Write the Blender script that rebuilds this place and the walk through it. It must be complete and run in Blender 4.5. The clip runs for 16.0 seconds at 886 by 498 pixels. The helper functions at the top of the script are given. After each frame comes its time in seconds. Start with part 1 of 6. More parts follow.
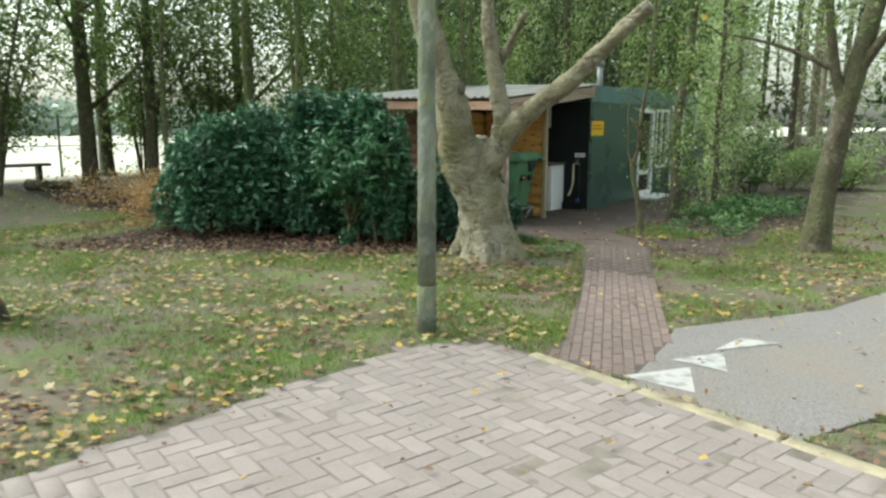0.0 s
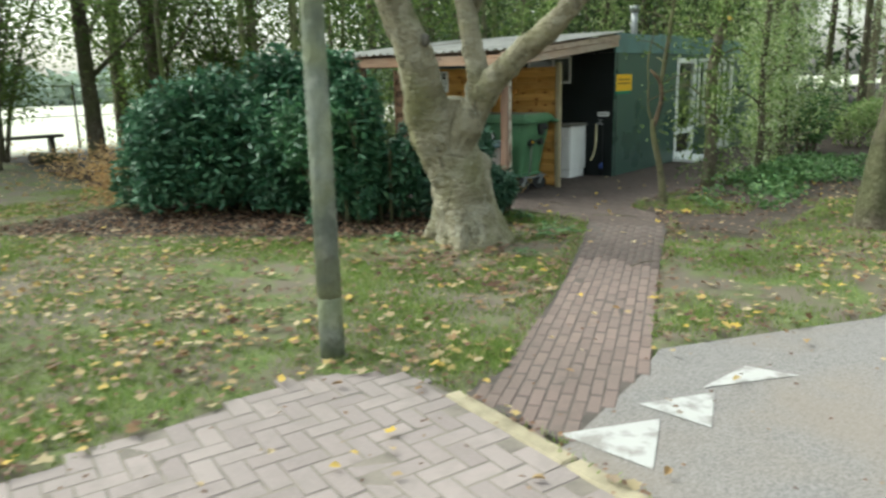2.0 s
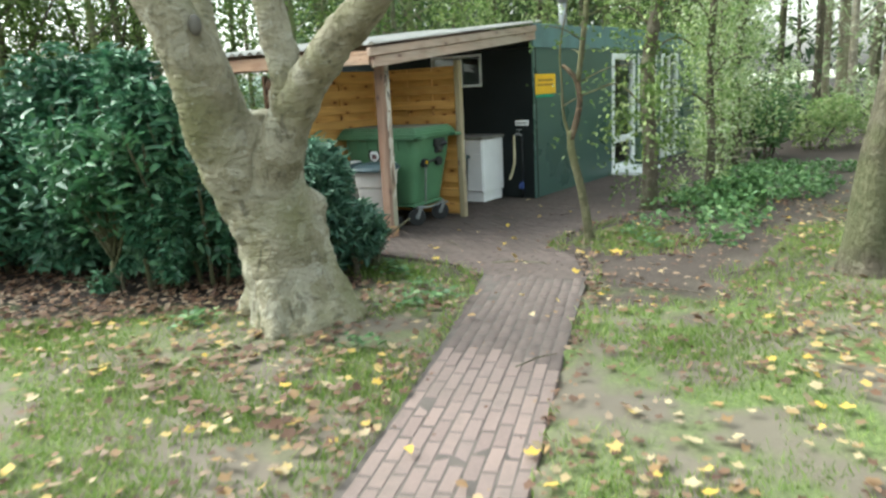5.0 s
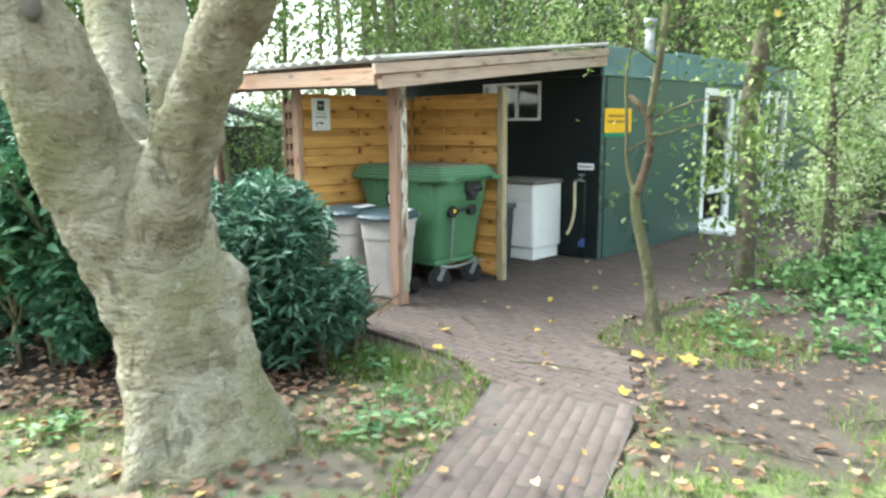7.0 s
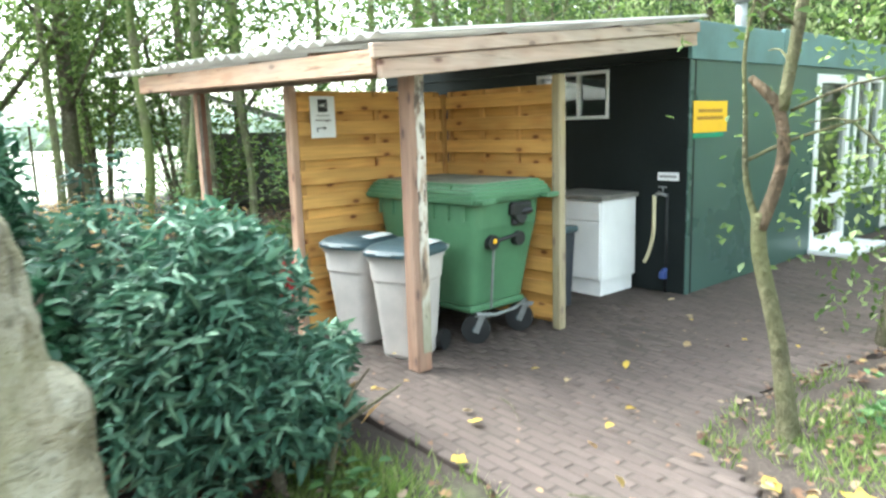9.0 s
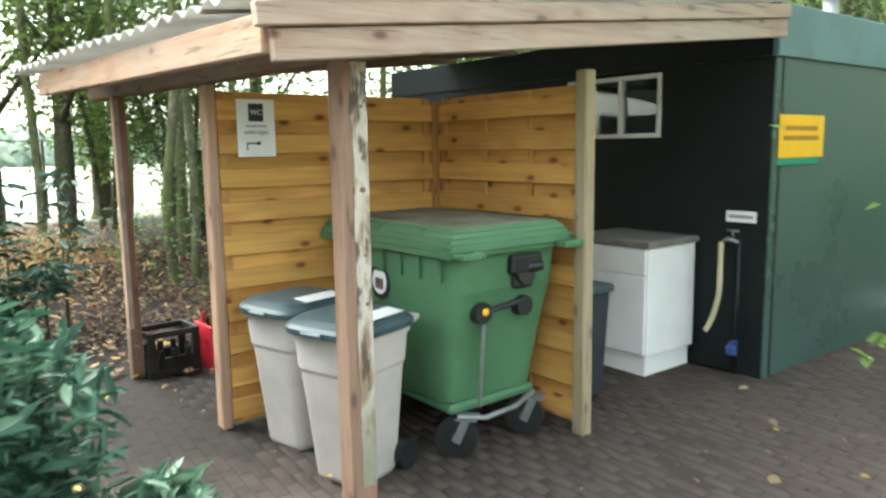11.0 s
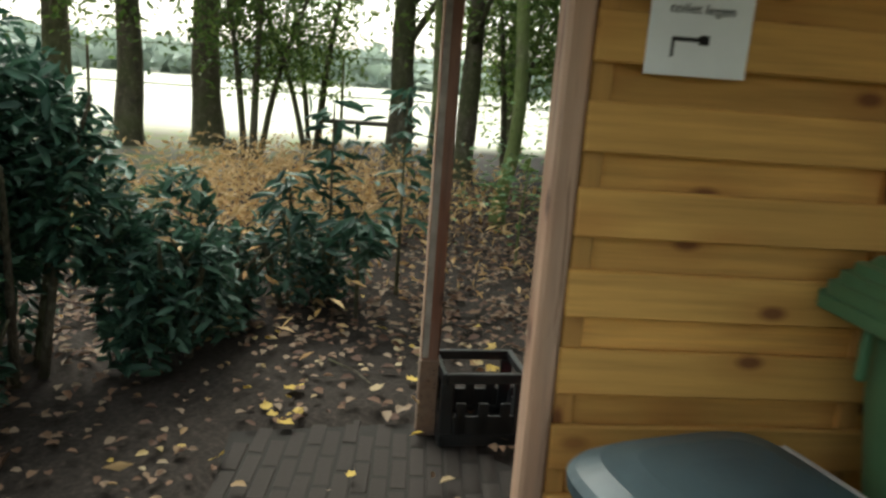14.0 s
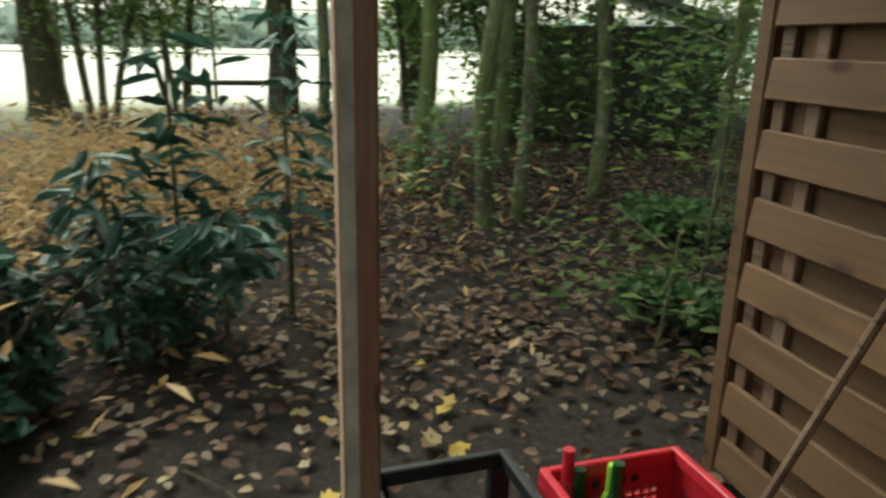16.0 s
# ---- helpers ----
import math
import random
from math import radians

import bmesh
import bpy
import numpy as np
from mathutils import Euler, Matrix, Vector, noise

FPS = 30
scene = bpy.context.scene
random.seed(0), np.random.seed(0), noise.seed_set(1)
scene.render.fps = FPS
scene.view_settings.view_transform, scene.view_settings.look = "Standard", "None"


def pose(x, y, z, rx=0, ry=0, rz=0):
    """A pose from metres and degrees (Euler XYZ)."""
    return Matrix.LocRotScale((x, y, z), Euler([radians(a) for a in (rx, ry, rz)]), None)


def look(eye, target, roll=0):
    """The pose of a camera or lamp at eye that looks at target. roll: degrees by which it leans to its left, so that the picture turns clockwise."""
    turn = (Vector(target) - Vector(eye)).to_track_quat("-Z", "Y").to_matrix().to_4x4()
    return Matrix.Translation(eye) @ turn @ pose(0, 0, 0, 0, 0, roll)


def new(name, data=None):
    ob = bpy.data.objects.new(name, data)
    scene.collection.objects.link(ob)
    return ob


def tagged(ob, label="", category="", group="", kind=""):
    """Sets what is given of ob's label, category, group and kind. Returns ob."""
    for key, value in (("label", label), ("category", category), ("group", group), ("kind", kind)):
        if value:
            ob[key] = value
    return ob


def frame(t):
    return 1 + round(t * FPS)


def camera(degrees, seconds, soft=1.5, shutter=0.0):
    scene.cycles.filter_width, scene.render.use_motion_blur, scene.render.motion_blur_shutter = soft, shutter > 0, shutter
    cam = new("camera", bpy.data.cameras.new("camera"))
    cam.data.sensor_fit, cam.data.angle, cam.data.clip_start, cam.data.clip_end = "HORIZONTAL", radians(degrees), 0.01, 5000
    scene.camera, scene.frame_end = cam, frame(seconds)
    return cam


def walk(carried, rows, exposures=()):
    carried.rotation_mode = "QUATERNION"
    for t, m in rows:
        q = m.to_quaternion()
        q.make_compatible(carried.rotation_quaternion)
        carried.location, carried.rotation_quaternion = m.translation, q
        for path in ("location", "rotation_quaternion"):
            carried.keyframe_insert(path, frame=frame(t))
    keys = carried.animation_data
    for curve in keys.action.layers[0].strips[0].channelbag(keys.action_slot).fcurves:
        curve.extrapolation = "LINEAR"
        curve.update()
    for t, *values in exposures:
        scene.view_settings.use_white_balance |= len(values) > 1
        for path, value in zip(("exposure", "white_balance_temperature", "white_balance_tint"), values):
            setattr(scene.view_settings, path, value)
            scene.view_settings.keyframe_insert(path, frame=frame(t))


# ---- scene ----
cam = camera(62.9, 16.0, soft=2.5, shutter=0.55)
PATH = [
    (0, (0.112, 1.047, 1.543), (-1.01, 2.668, 1.205), 0.2),
    (0.5, (0.097, 1.387, 1.547), (-1.044, 2.988, 1.182), 0.5),
    (1, (0.075, 1.797, 1.561), (-1.16, 3.324, 1.182), -1.0),
    (1.5, (0.116, 2.201, 1.563), (-1.195, 3.651, 1.139), -1.0),
    (2, (0.086, 2.624, 1.551), (-1.155, 4.127, 1.105), -1.4),
    (2.5, (0.045, 3.042, 1.536), (-1.165, 4.57, 1.086), -1.4),
    (3, (-0.115, 3.464, 1.51), (-1.305, 5.005, 1.051), -1.2),
    (3.5, (-0.243, 3.836, 1.508), (-1.427, 5.375, 1.027), -1.9),
    (4, (-0.322, 4.19, 1.519), (-1.518, 5.724, 1.051), -2.3),
    (4.5, (-0.436, 4.572, 1.488), (-1.583, 6.144, 1.026), -2.2),
    (4.7, (-0.477, 4.746, 1.493), (-1.624, 6.322, 1.043), -2.7),
    (6.8, (-1.13, 6.55, 1.497), (-2.462, 8.003, 1.161), -0.9),
    (7, (-1.179, 6.701, 1.477), (-2.531, 8.135, 1.135), -0.5),
    (7.5, (-1.476, 7.021, 1.503), (-2.864, 8.414, 1.139), -0.4),
    (8, (-1.65, 7.369, 1.527), (-3.137, 8.648, 1.134), -0.4),
    (8.5, (-1.935, 7.624, 1.492), (-3.401, 8.927, 1.104), -0.8),
    (9, (-2.143, 7.99, 1.479), (-3.618, 9.299, 1.144), -1.7),
    (9.2, (-2.201, 8.144, 1.472), (-3.685, 9.445, 1.149), -1.5),
    (11.3, (-3.219, 9.511, 1.447), (-4.83, 10.668, 1.193), -0.5),
    (11.5, (-3.336, 9.654, 1.422), (-5.038, 10.677, 1.183), -0.5),
    (12, (-3.651, 9.863, 1.455), (-5.498, 10.593, 1.222), 0.3),
    (12.5, (-4.001, 10.024, 1.464), (-5.89, 10.658, 1.291), 1.1),
    (13, (-4.417, 10.2, 1.443), (-6.375, 10.553, 1.233), 1.2),
    (13.5, (-4.818, 10.254, 1.392), (-6.773, 10.492, 1.045), 3.0),
    (14, (-5.216, 10.233, 1.378), (-7.152, 10.448, 0.927), 4.2),
    (14.5, (-5.6, 10.267, 1.339), (-7.522, 10.409, 0.804), 3.6),
    (15, (-6.105, 10.341, 1.277), (-8.014, 10.446, 0.69), 2.2),
    (15.5, (-6.421, 10.365, 1.206), (-8.325, 10.608, 0.642), 1.1),
    (16, (-6.626, 10.343, 1.214), (-8.488, 10.82, 0.661), 1.1),
]
EXPOSURES = [(0, 1.37, 6350, -4), (1.5, 1.36, 6350, -4), (4, 1.75, 6200, -3), (7, 2.68, 6000, 0), (9, 3.15, 5950, -1), (11.5, 2.55, 6400, 2), (12.5, 2.0, 6600, 5), (13.5, 1.46, 6700, 2), (14.5, 1.64, 6600, -2), (15, 1.64, 6600, -4), (15.5, 1.48, 6600, -6), (16, 1.42, 6600, -5)]
walk(cam, [(t, look(eye, target, roll)) for t, eye, target, roll in PATH], EXPOSURES)

# ---------- world, sun, exposure ----------
SUN_EL, SUN_AZ = radians(48), radians(250)
world = bpy.data.worlds.new("world")
scene.world = world
world.use_nodes = True
wn = world.node_tree
for n in list(wn.nodes):
    wn.nodes.remove(n)
w_out = wn.nodes.new("ShaderNodeOutputWorld")
w_bg = wn.nodes.new("ShaderNodeBackground")
w_hs = wn.nodes.new("ShaderNodeHueSaturation")
w_sky = wn.nodes.new("ShaderNodeTexSky")
w_sky.sky_type, w_sky.sun_disc = "NISHITA", False
w_sky.sun_elevation, w_sky.sun_rotation = SUN_EL, SUN_AZ
w_sky.air_density, w_sky.dust_density = 1.6, 4.0
w_hs.inputs["Saturation"].default_value = 0.3
w_bg.inputs["Strength"].default_value = 0.15
wn.links.new(w_sky.outputs[0], w_hs.inputs["Color"])
wn.links.new(w_hs.outputs[0], w_bg.inputs["Color"])
wn.links.new(w_bg.outputs[0], w_out.inputs[0])
sun = new("sun", bpy.data.lights.new("sun", "SUN"))
sun.data.energy, sun.data.angle, sun.data.color = 1.4, radians(40), (1.0, 0.985, 0.95)
sun.matrix_world = look((40 * math.sin(SUN_AZ) * math.cos(SUN_EL), 40 * math.cos(SUN_AZ) * math.cos(SUN_EL), 40 * math.sin(SUN_EL)), (0, 0, 0))


# ---------- materials ----------
class Mat:
    """A small builder for node materials."""

    def __init__(self, name, rough=0.7, metal=0.0, spec=0.4):
        self.m = bpy.data.materials.new(name)
        self.m.use_nodes = True
        self.t = self.m.node_tree
        self.b = self.t.nodes["Principled BSDF"]
        self.b.inputs["Roughness"].default_value = rough
        self.b.inputs["Metallic"].default_value = metal
        self.b.inputs["Specular IOR Level"].default_value = spec
        self.pos = self.n("ShaderNodeTexCoord").outputs["Object"]

    def n(self, kind, **inputs):
        nd = self.t.nodes.new(kind)
        for k, v in inputs.items():
            self.put(nd, k, v)
        return nd

    def put(self, nd, k, v):
        sock = nd.inputs[int(k[1:])] if k[0] == "i" and k[1:].isdigit() else nd.inputs[k]
        if isinstance(v, bpy.types.NodeSocket):
            self.t.links.new(v, sock)
        else:
            sock.default_value = v

    def world_pos(self):
        return self.n("ShaderNodeNewGeometry").outputs["Position"]

    def noise(self, scale, detail=4.0, vec=None, rough=0.55, stretch=None):
        vec = vec or self.pos
        if stretch:
            vec = self.n("ShaderNodeMapping", Vector=vec, Scale=stretch).outputs[0]
        return self.n("ShaderNodeTexNoise", Vector=vec, Scale=scale, Detail=detail, Roughness=rough).outputs[0]

    def ramp(self, fac, stops):
        r = self.n("ShaderNodeValToRGB", Fac=fac)
        e = r.color_ramp.elements
        while len(e) < len(stops):
            e.new(0.5)
        for el, (p, c) in zip(e, stops):
            el.position, el.color = p, (*c, 1) if len(c) == 3 else c
        return r.outputs[0]

    def grey(self, fac, lo, hi, a=0.0, b=1.0):
        return self.n("ShaderNodeMapRange", i0=fac, i1=lo, i2=hi, i3=a, i4=b).outputs[0]

    def mix(self, fac, a, b, mode="MIX"):
        nd = self.t.nodes.new("ShaderNodeMix")
        nd.data_type, nd.blend_type = "RGBA", mode
        for i, v in ((0, fac), (6, a), (7, b)):
            if isinstance(v, bpy.types.NodeSocket):
                self.t.links.new(v, nd.inputs[i])
            else:
                nd.inputs[i].default_value = (*v, 1) if isinstance(v, tuple) and len(v) == 3 else v
        return nd.outputs[2]

    def math(self, op, a, b=0.0):
        nd = self.t.nodes.new("ShaderNodeMath")
        nd.operation = op
        for i, v in ((0, a), (1, b)):
            if isinstance(v, bpy.types.NodeSocket):
                self.t.links.new(v, nd.inputs[i])
            else:
                nd.inputs[i].default_value = v
        return nd.outputs[0]

    def color(self, c):
        self.put(self.b, "Base Color", (*c, 1) if isinstance(c, tuple) else c)
        return self

    def rough(self, r):
        self.put(self.b, "Roughness", r)
        return self

    def bump(self, h, strength=0.3, dist=0.01):
        nd = self.n("ShaderNodeBump", Height=h, Strength=strength, Distance=dist)
        self.put(self.b, "Normal", nd.outputs[0])
        return self


def plain(name, c, rough=0.6, metal=0.0, var=0.15, scale=6.0, bump=0.08, spec=0.4):
    """Paint or plastic: a colour with soft stains and a fine grain."""
    m = Mat(name, rough, metal, spec)
    n1, n2 = m.noise(scale), m.noise(scale * 14, 3)
    dark = tuple(v * (1 - var * 1.6) for v in c)
    lite = tuple(min(1, v * (1 + var)) for v in c)
    col = m.ramp(n1, [(0.3, dark), (0.55, c), (0.8, lite)])
    m.color(m.mix(m.grey(n2, 0.35, 0.75, 0, 0.25), col, dark))
    m.rough(m.grey(n1, 0.2, 0.8, max(0.05, rough - 0.1), min(1, rough + 0.12)))
    m.bump(n2, bump, 0.004)
    return m.m


def timber(name, c, grain_axis=0, dark=0.5, knots=True, weather=0.0, rough=0.75):
    """Sawn wood with grain along one axis, knots, and grey weathering."""
    m = Mat(name, rough)
    st = [14.0, 14.0, 14.0]
    st[grain_axis] = 0.7
    rnd = m.n("ShaderNodeObjectInfo").outputs["Random"]
    off = m.n("ShaderNodeVectorMath", i0=m.pos, i1=m.n("ShaderNodeCombineXYZ", X=m.math("MULTIPLY", rnd, 37.0), Y=m.math("MULTIPLY", rnd, 91.0), Z=m.math("MULTIPLY", rnd, 53.0)).outputs[0])
    vec = off.outputs[0]
    g = m.noise(3.0, 5, vec, 0.6, tuple(st))
    g2 = m.noise(1.4, 2, vec)
    dk = tuple(v * dark for v in c)
    col = m.ramp(g, [(0.25, dk), (0.5, c), (0.75, tuple(min(1, v * 1.25) for v in c))])
    col = m.mix(m.grey(g2, 0.3, 0.75, 0, 0.45), col, tuple(v * 0.7 for v in c))
    tone = m.grey(rnd, 0, 1, 0.82, 1.12)
    col = m.mix(1.0, col, m.n("ShaderNodeCombineColor", i0=tone, i1=tone, i2=tone).outputs[0], "MULTIPLY")
    if knots:
        sx = m.n("ShaderNodeSeparateXYZ", i0=vec)
        along = sx.outputs[grain_axis]
        across = m.math("ADD", sx.outputs[0], sx.outputs[1]) if grain_axis == 2 else sx.outputs[2]
        kv = m.n("ShaderNodeCombineXYZ", X=m.math("MULTIPLY", along, 3.1), Y=m.math("MULTIPLY", across, 6.3), Z=0.0).outputs[0]
        v = m.n("ShaderNodeTexVoronoi", Vector=kv, Scale=1.0)
        v.voronoi_dimensions = "2D"
        wide = m.grey(v.outputs["Distance"], 0.08, 0.36, 0.4, 0)
        col = m.mix(wide, col, tuple(a * b for a, b in zip(c, (0.62, 0.45, 0.4))))
        k = m.grey(v.outputs["Distance"], 0.05, 0.13, 1, 0)
        pick = m.grey(m.n("ShaderNodeSeparateColor", i0=v.outputs["Color"]).outputs[0], 0.22, 0.32, 0, 0.92)
        col = m.mix(m.math("MULTIPLY", k, pick), col, (c[0] * 0.24, c[1] * 0.15, c[2] * 0.14))
    if weather:
        w = m.noise(2.2, 5, vec, 0.65, tuple(0.4 * s if i == grain_axis else 1.5 for i, s in enumerate((1, 1, 1))))
        col = m.mix(m.grey(w, 0.38, 0.62, 0, weather), col, (0.36, 0.32, 0.27))
        crack = m.noise(3.2, 4, vec, 0.7, tuple(0.5 if i == grain_axis else 11.0 for i in range(3)))
        col = m.mix(m.grey(crack, 0.57, 0.66, 0, 0.75), col, tuple(v * 0.3 for v in c))
    m.color(col).bump(g, 0.35, 0.004)
    return m.m


def leafy(name, shades, rough=0.45, spec=0.4, through_light=0.25):
    """Leaves: each takes its own shade; some light passes through."""
    m = Mat(name, rough, 0, spec)
    g = m.n("ShaderNodeNewGeometry")
    n = len(shades)
    col = m.ramp(g.outputs["Random Per Island"], [((i + 0.5) / n, s) for i, s in enumerate(shades)])
    big = m.noise(0.9, 2, g.outputs["Position"])
    col = m.mix(m.grey(big, 0.35, 0.7, 0, 0.5), col, tuple(v * 0.6 for v in shades[0]))
    m.color(col)
    tr = m.n("ShaderNodeBsdfTranslucent", Color=col)
    mx = m.n("ShaderNodeMixShader", i0=through_light, i1=m.b.outputs[0], i2=tr.outputs[0])
    m.t.links.new(mx.outputs[0], m.t.nodes["Material Output"].inputs[0])
    return m.m


def bark(name, c, moss=(0.16, 0.2, 0.06), moss_amt=0.4, scale=1.0, pale=(0.42, 0.4, 0.3)):
    m = Mat(name, 0.9, 0, 0.2)
    p = m.world_pos()
    a = m.noise(5 * scale, 5, p, 0.6, (1, 1, 0.45))
    b = m.noise(26 * scale, 4, p, 0.6, (1, 1, 0.5))
    col = m.ramp(a, [(0.28, tuple(v * 0.5 for v in c)), (0.5, c), (0.72, pale)])
    col = m.mix(m.grey(b, 0.4, 0.7, 0, 0.55), col, tuple(v * 0.55 for v in c))
    bl = m.noise(11 * scale, 3, p, 0.5)
    col = m.mix(m.grey(bl, 0.56, 0.66, 0, 0.6), col, tuple(min(1, v * 1.15) for v in pale))
    dk = m.noise(3.1 * scale, 4, p, 0.6)
    col = m.mix(m.grey(dk, 0.55, 0.7, 0, 0.7), col, tuple(v * 0.42 for v in c))
    ms = m.noise(1.7, 3, p)
    col = m.mix(m.grey(ms, 0.42, 0.6, 0, moss_amt), col, moss)
    m.color(col)
    m.bump(m.math("ADD", m.math("MULTIPLY", a, 1.5), b), 1.0, 0.04)
    return m.m


def smooth_bark(name):
    """Thin grey bark of an old plane or beech: pale flakes, olive film, wrinkles across, lichen specks."""
    m = Mat(name, 0.9, 0, 0.2)
    p = m.world_pos()
    sway = m.n("ShaderNodeVectorMath", i0=m.n("ShaderNodeTexNoise", Vector=p, Scale=2.4, Detail=2.0).outputs["Color"], i1=(0.16, 0.16, 0.16))
    sway.operation = "MULTIPLY"
    warp = m.n("ShaderNodeVectorMath", i0=p, i1=sway.outputs[0]).outputs[0]
    a = m.noise(4.0, 6, warp, 0.65, (1, 1, 0.6))
    wr = m.noise(8.0, 5, warp, 0.6, (1.6, 1.6, 3.2))
    fi = m.noise(48.0, 4, p, 0.65, (1, 1, 0.55))
    fl = m.n("ShaderNodeTexVoronoi", Vector=warp, Scale=9.0)
    col = m.ramp(a, [(0.3, (0.1, 0.092, 0.055)), (0.44, (0.19, 0.17, 0.115)), (0.58, (0.26, 0.235, 0.165)), (0.75, (0.36, 0.33, 0.25))])
    tone = m.n("ShaderNodeSeparateColor", i0=fl.outputs["Color"]).outputs[0]
    col = m.mix(m.grey(tone, 0.62, 0.75, 0, 0.5), col, (0.34, 0.32, 0.25))
    col = m.mix(m.grey(m.noise(1.5, 4, p, 0.6), 0.46, 0.66, 0, 0.65), col, (0.15, 0.15, 0.06))
    col = m.mix(m.grey(wr, 0.56, 0.68, 0, 0.55), col, (0.075, 0.068, 0.045))
    col = m.mix(m.grey(fi, 0.52, 0.75, 0, 0.4), col, (0.1, 0.09, 0.06))
    crack = m.noise(5.0, 4, warp, 0.6, (2.2, 2.2, 0.35))
    col = m.mix(m.grey(crack, 0.6, 0.66, 0, 0.6), col, (0.06, 0.052, 0.034))
    lich = m.noise(19.0, 3, p, 0.5)
    col = m.mix(m.grey(lich, 0.64, 0.72, 0, 0.45), col, (0.42, 0.41, 0.34))
    m.color(col)
    m.bump(m.math("ADD", m.math("ADD", m.math("MULTIPLY", wr, 1.1), m.math("MULTIPLY", a, 1.3)), m.math("MULTIPLY", fi, 0.35)), 1.0, 0.05)
    return m.m


def brick_mat(name, tones, dirt=(0.16, 0.13, 0.1), mud_shade=None):
    """Pavers, each of its own tone, with dirt in patches; the last argument paints trodden earth and shade, thickening
    from x = a to x = b.
    """
    m = Mat(name, 0.88, 0, 0.25)
    p = m.world_pos()
    r = m.n("ShaderNodeObjectInfo").outputs["Random"]
    isl = m.n("ShaderNodeNewGeometry").outputs["Random Per Island"]
    rr = m.math("FRACT", m.math("ADD", m.math("MULTIPLY", r, 7.31), isl))
    col = m.ramp(rr, [((i + 0.5) / len(tones), t) for i, t in enumerate(tones)])
    n1, n2 = m.noise(1.1, 4, p), m.noise(60, 4, p)
    col = m.mix(m.grey(n1, 0.4, 0.68, 0, 0.55), col, dirt)
    col = m.mix(m.grey(n2, 0.45, 0.75, 0, 0.35), col, tuple(min(1, v * 1.5) for v in tones[0]))
    n3 = m.noise(5.0, 5, p, 0.65)
    col = m.mix(m.grey(n3, 0.5, 0.68, 0, 0.6), col, dirt)
    # trodden earth, darkened further to carry the shade under roof and trees
    if mud_shade:
        a, b, c = mud_shade
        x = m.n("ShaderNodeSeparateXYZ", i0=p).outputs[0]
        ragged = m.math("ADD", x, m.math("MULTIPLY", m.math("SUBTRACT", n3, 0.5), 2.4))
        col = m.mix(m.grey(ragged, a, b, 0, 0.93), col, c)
    m.color(col).bump(m.math("ADD", n2, m.math("MULTIPLY", n3, 1.5)), 0.4, 0.004)
    return m.m


def ground_mat():
    """Lawn, bare soil, and leaf litter, by patches with ragged edges."""
    m = Mat("ground_cover", 0.95, 0, 0.15)
    p = m.world_pos()
    n_big, n_mid, n_fine = m.noise(0.35, 4, p), m.noise(2.2, 5, p), m.noise(38, 5, p, 0.7)
    lawn = m.ramp(n_fine, [(0.3, (0.04, 0.055, 0.02)), (0.5, (0.095, 0.122, 0.042)), (0.72, (0.165, 0.2, 0.075))])
    lawn = m.mix(m.grey(n_mid, 0.42, 0.56, 0, 0.9), lawn, (0.125, 0.103, 0.082))
    lawn = m.mix(m.grey(n_big, 0.48, 0.6, 0, 0.7), lawn, (0.12, 0.1, 0.08))
    soil = m.ramp(n_fine, [(0.3, (0.014, 0.011, 0.009)), (0.55, (0.03, 0.024, 0.02)), (0.75, (0.056, 0.045, 0.037))])
    sep = m.n("ShaderNodeSeparateXYZ", i0=p)
    x, y = sep.outputs[0], sep.outputs[1]
    wob = m.math("MULTIPLY", m.math("SUBTRACT", n_mid, 0.5), 2.2)
    # soil under the hedge and in the wood: beyond the line from (-9.5, 4.9) to (-4.4, 8.2)
    d1 = m.math("ADD", m.math("SUBTRACT", m.math("SUBTRACT", y, 8.0), m.math("MULTIPLY", m.math("ADD", x, 4.8), 0.62)), wob)
    soil_a = m.math("MULTIPLY", m.grey(d1, -0.25, 0.35), m.grey(m.math("ADD", x, m.math("MULTIPLY", wob, 0.4)), -4.5, -4.2, 1, 0))
    west = m.math("MULTIPLY", m.grey(x, -9.6, -9.1, 1, 0), m.grey(m.math("ADD", y, m.math("MULTIPLY", x, 0.15)), 6.2, 6.7, 1, 0))
    soil_a = m.math("MULTIPLY", soil_a, m.math("SUBTRACT", 1.0, west))
    # soil round the yard
    d2 = m.math("ADD", m.math("SUBTRACT", y, 9.7), wob)
    soil_b = m.math("MULTIPLY", m.grey(d2, -0.3, 0.4), m.grey(m.math("ADD", x, wob), -2.4, -1.2, 1, 0))
    soil_all = m.math("MAXIMUM", soil_a, soil_b)
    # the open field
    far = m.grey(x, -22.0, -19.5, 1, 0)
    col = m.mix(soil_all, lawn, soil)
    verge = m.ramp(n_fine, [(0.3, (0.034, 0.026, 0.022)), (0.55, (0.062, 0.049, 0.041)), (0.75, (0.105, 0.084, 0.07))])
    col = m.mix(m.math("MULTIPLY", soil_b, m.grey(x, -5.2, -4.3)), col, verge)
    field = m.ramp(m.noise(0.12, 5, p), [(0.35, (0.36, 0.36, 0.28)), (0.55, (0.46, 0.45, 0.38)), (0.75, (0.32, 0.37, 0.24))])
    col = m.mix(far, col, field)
    m.color(col).bump(n_fine, 0.4, 0.015)
    return m.m


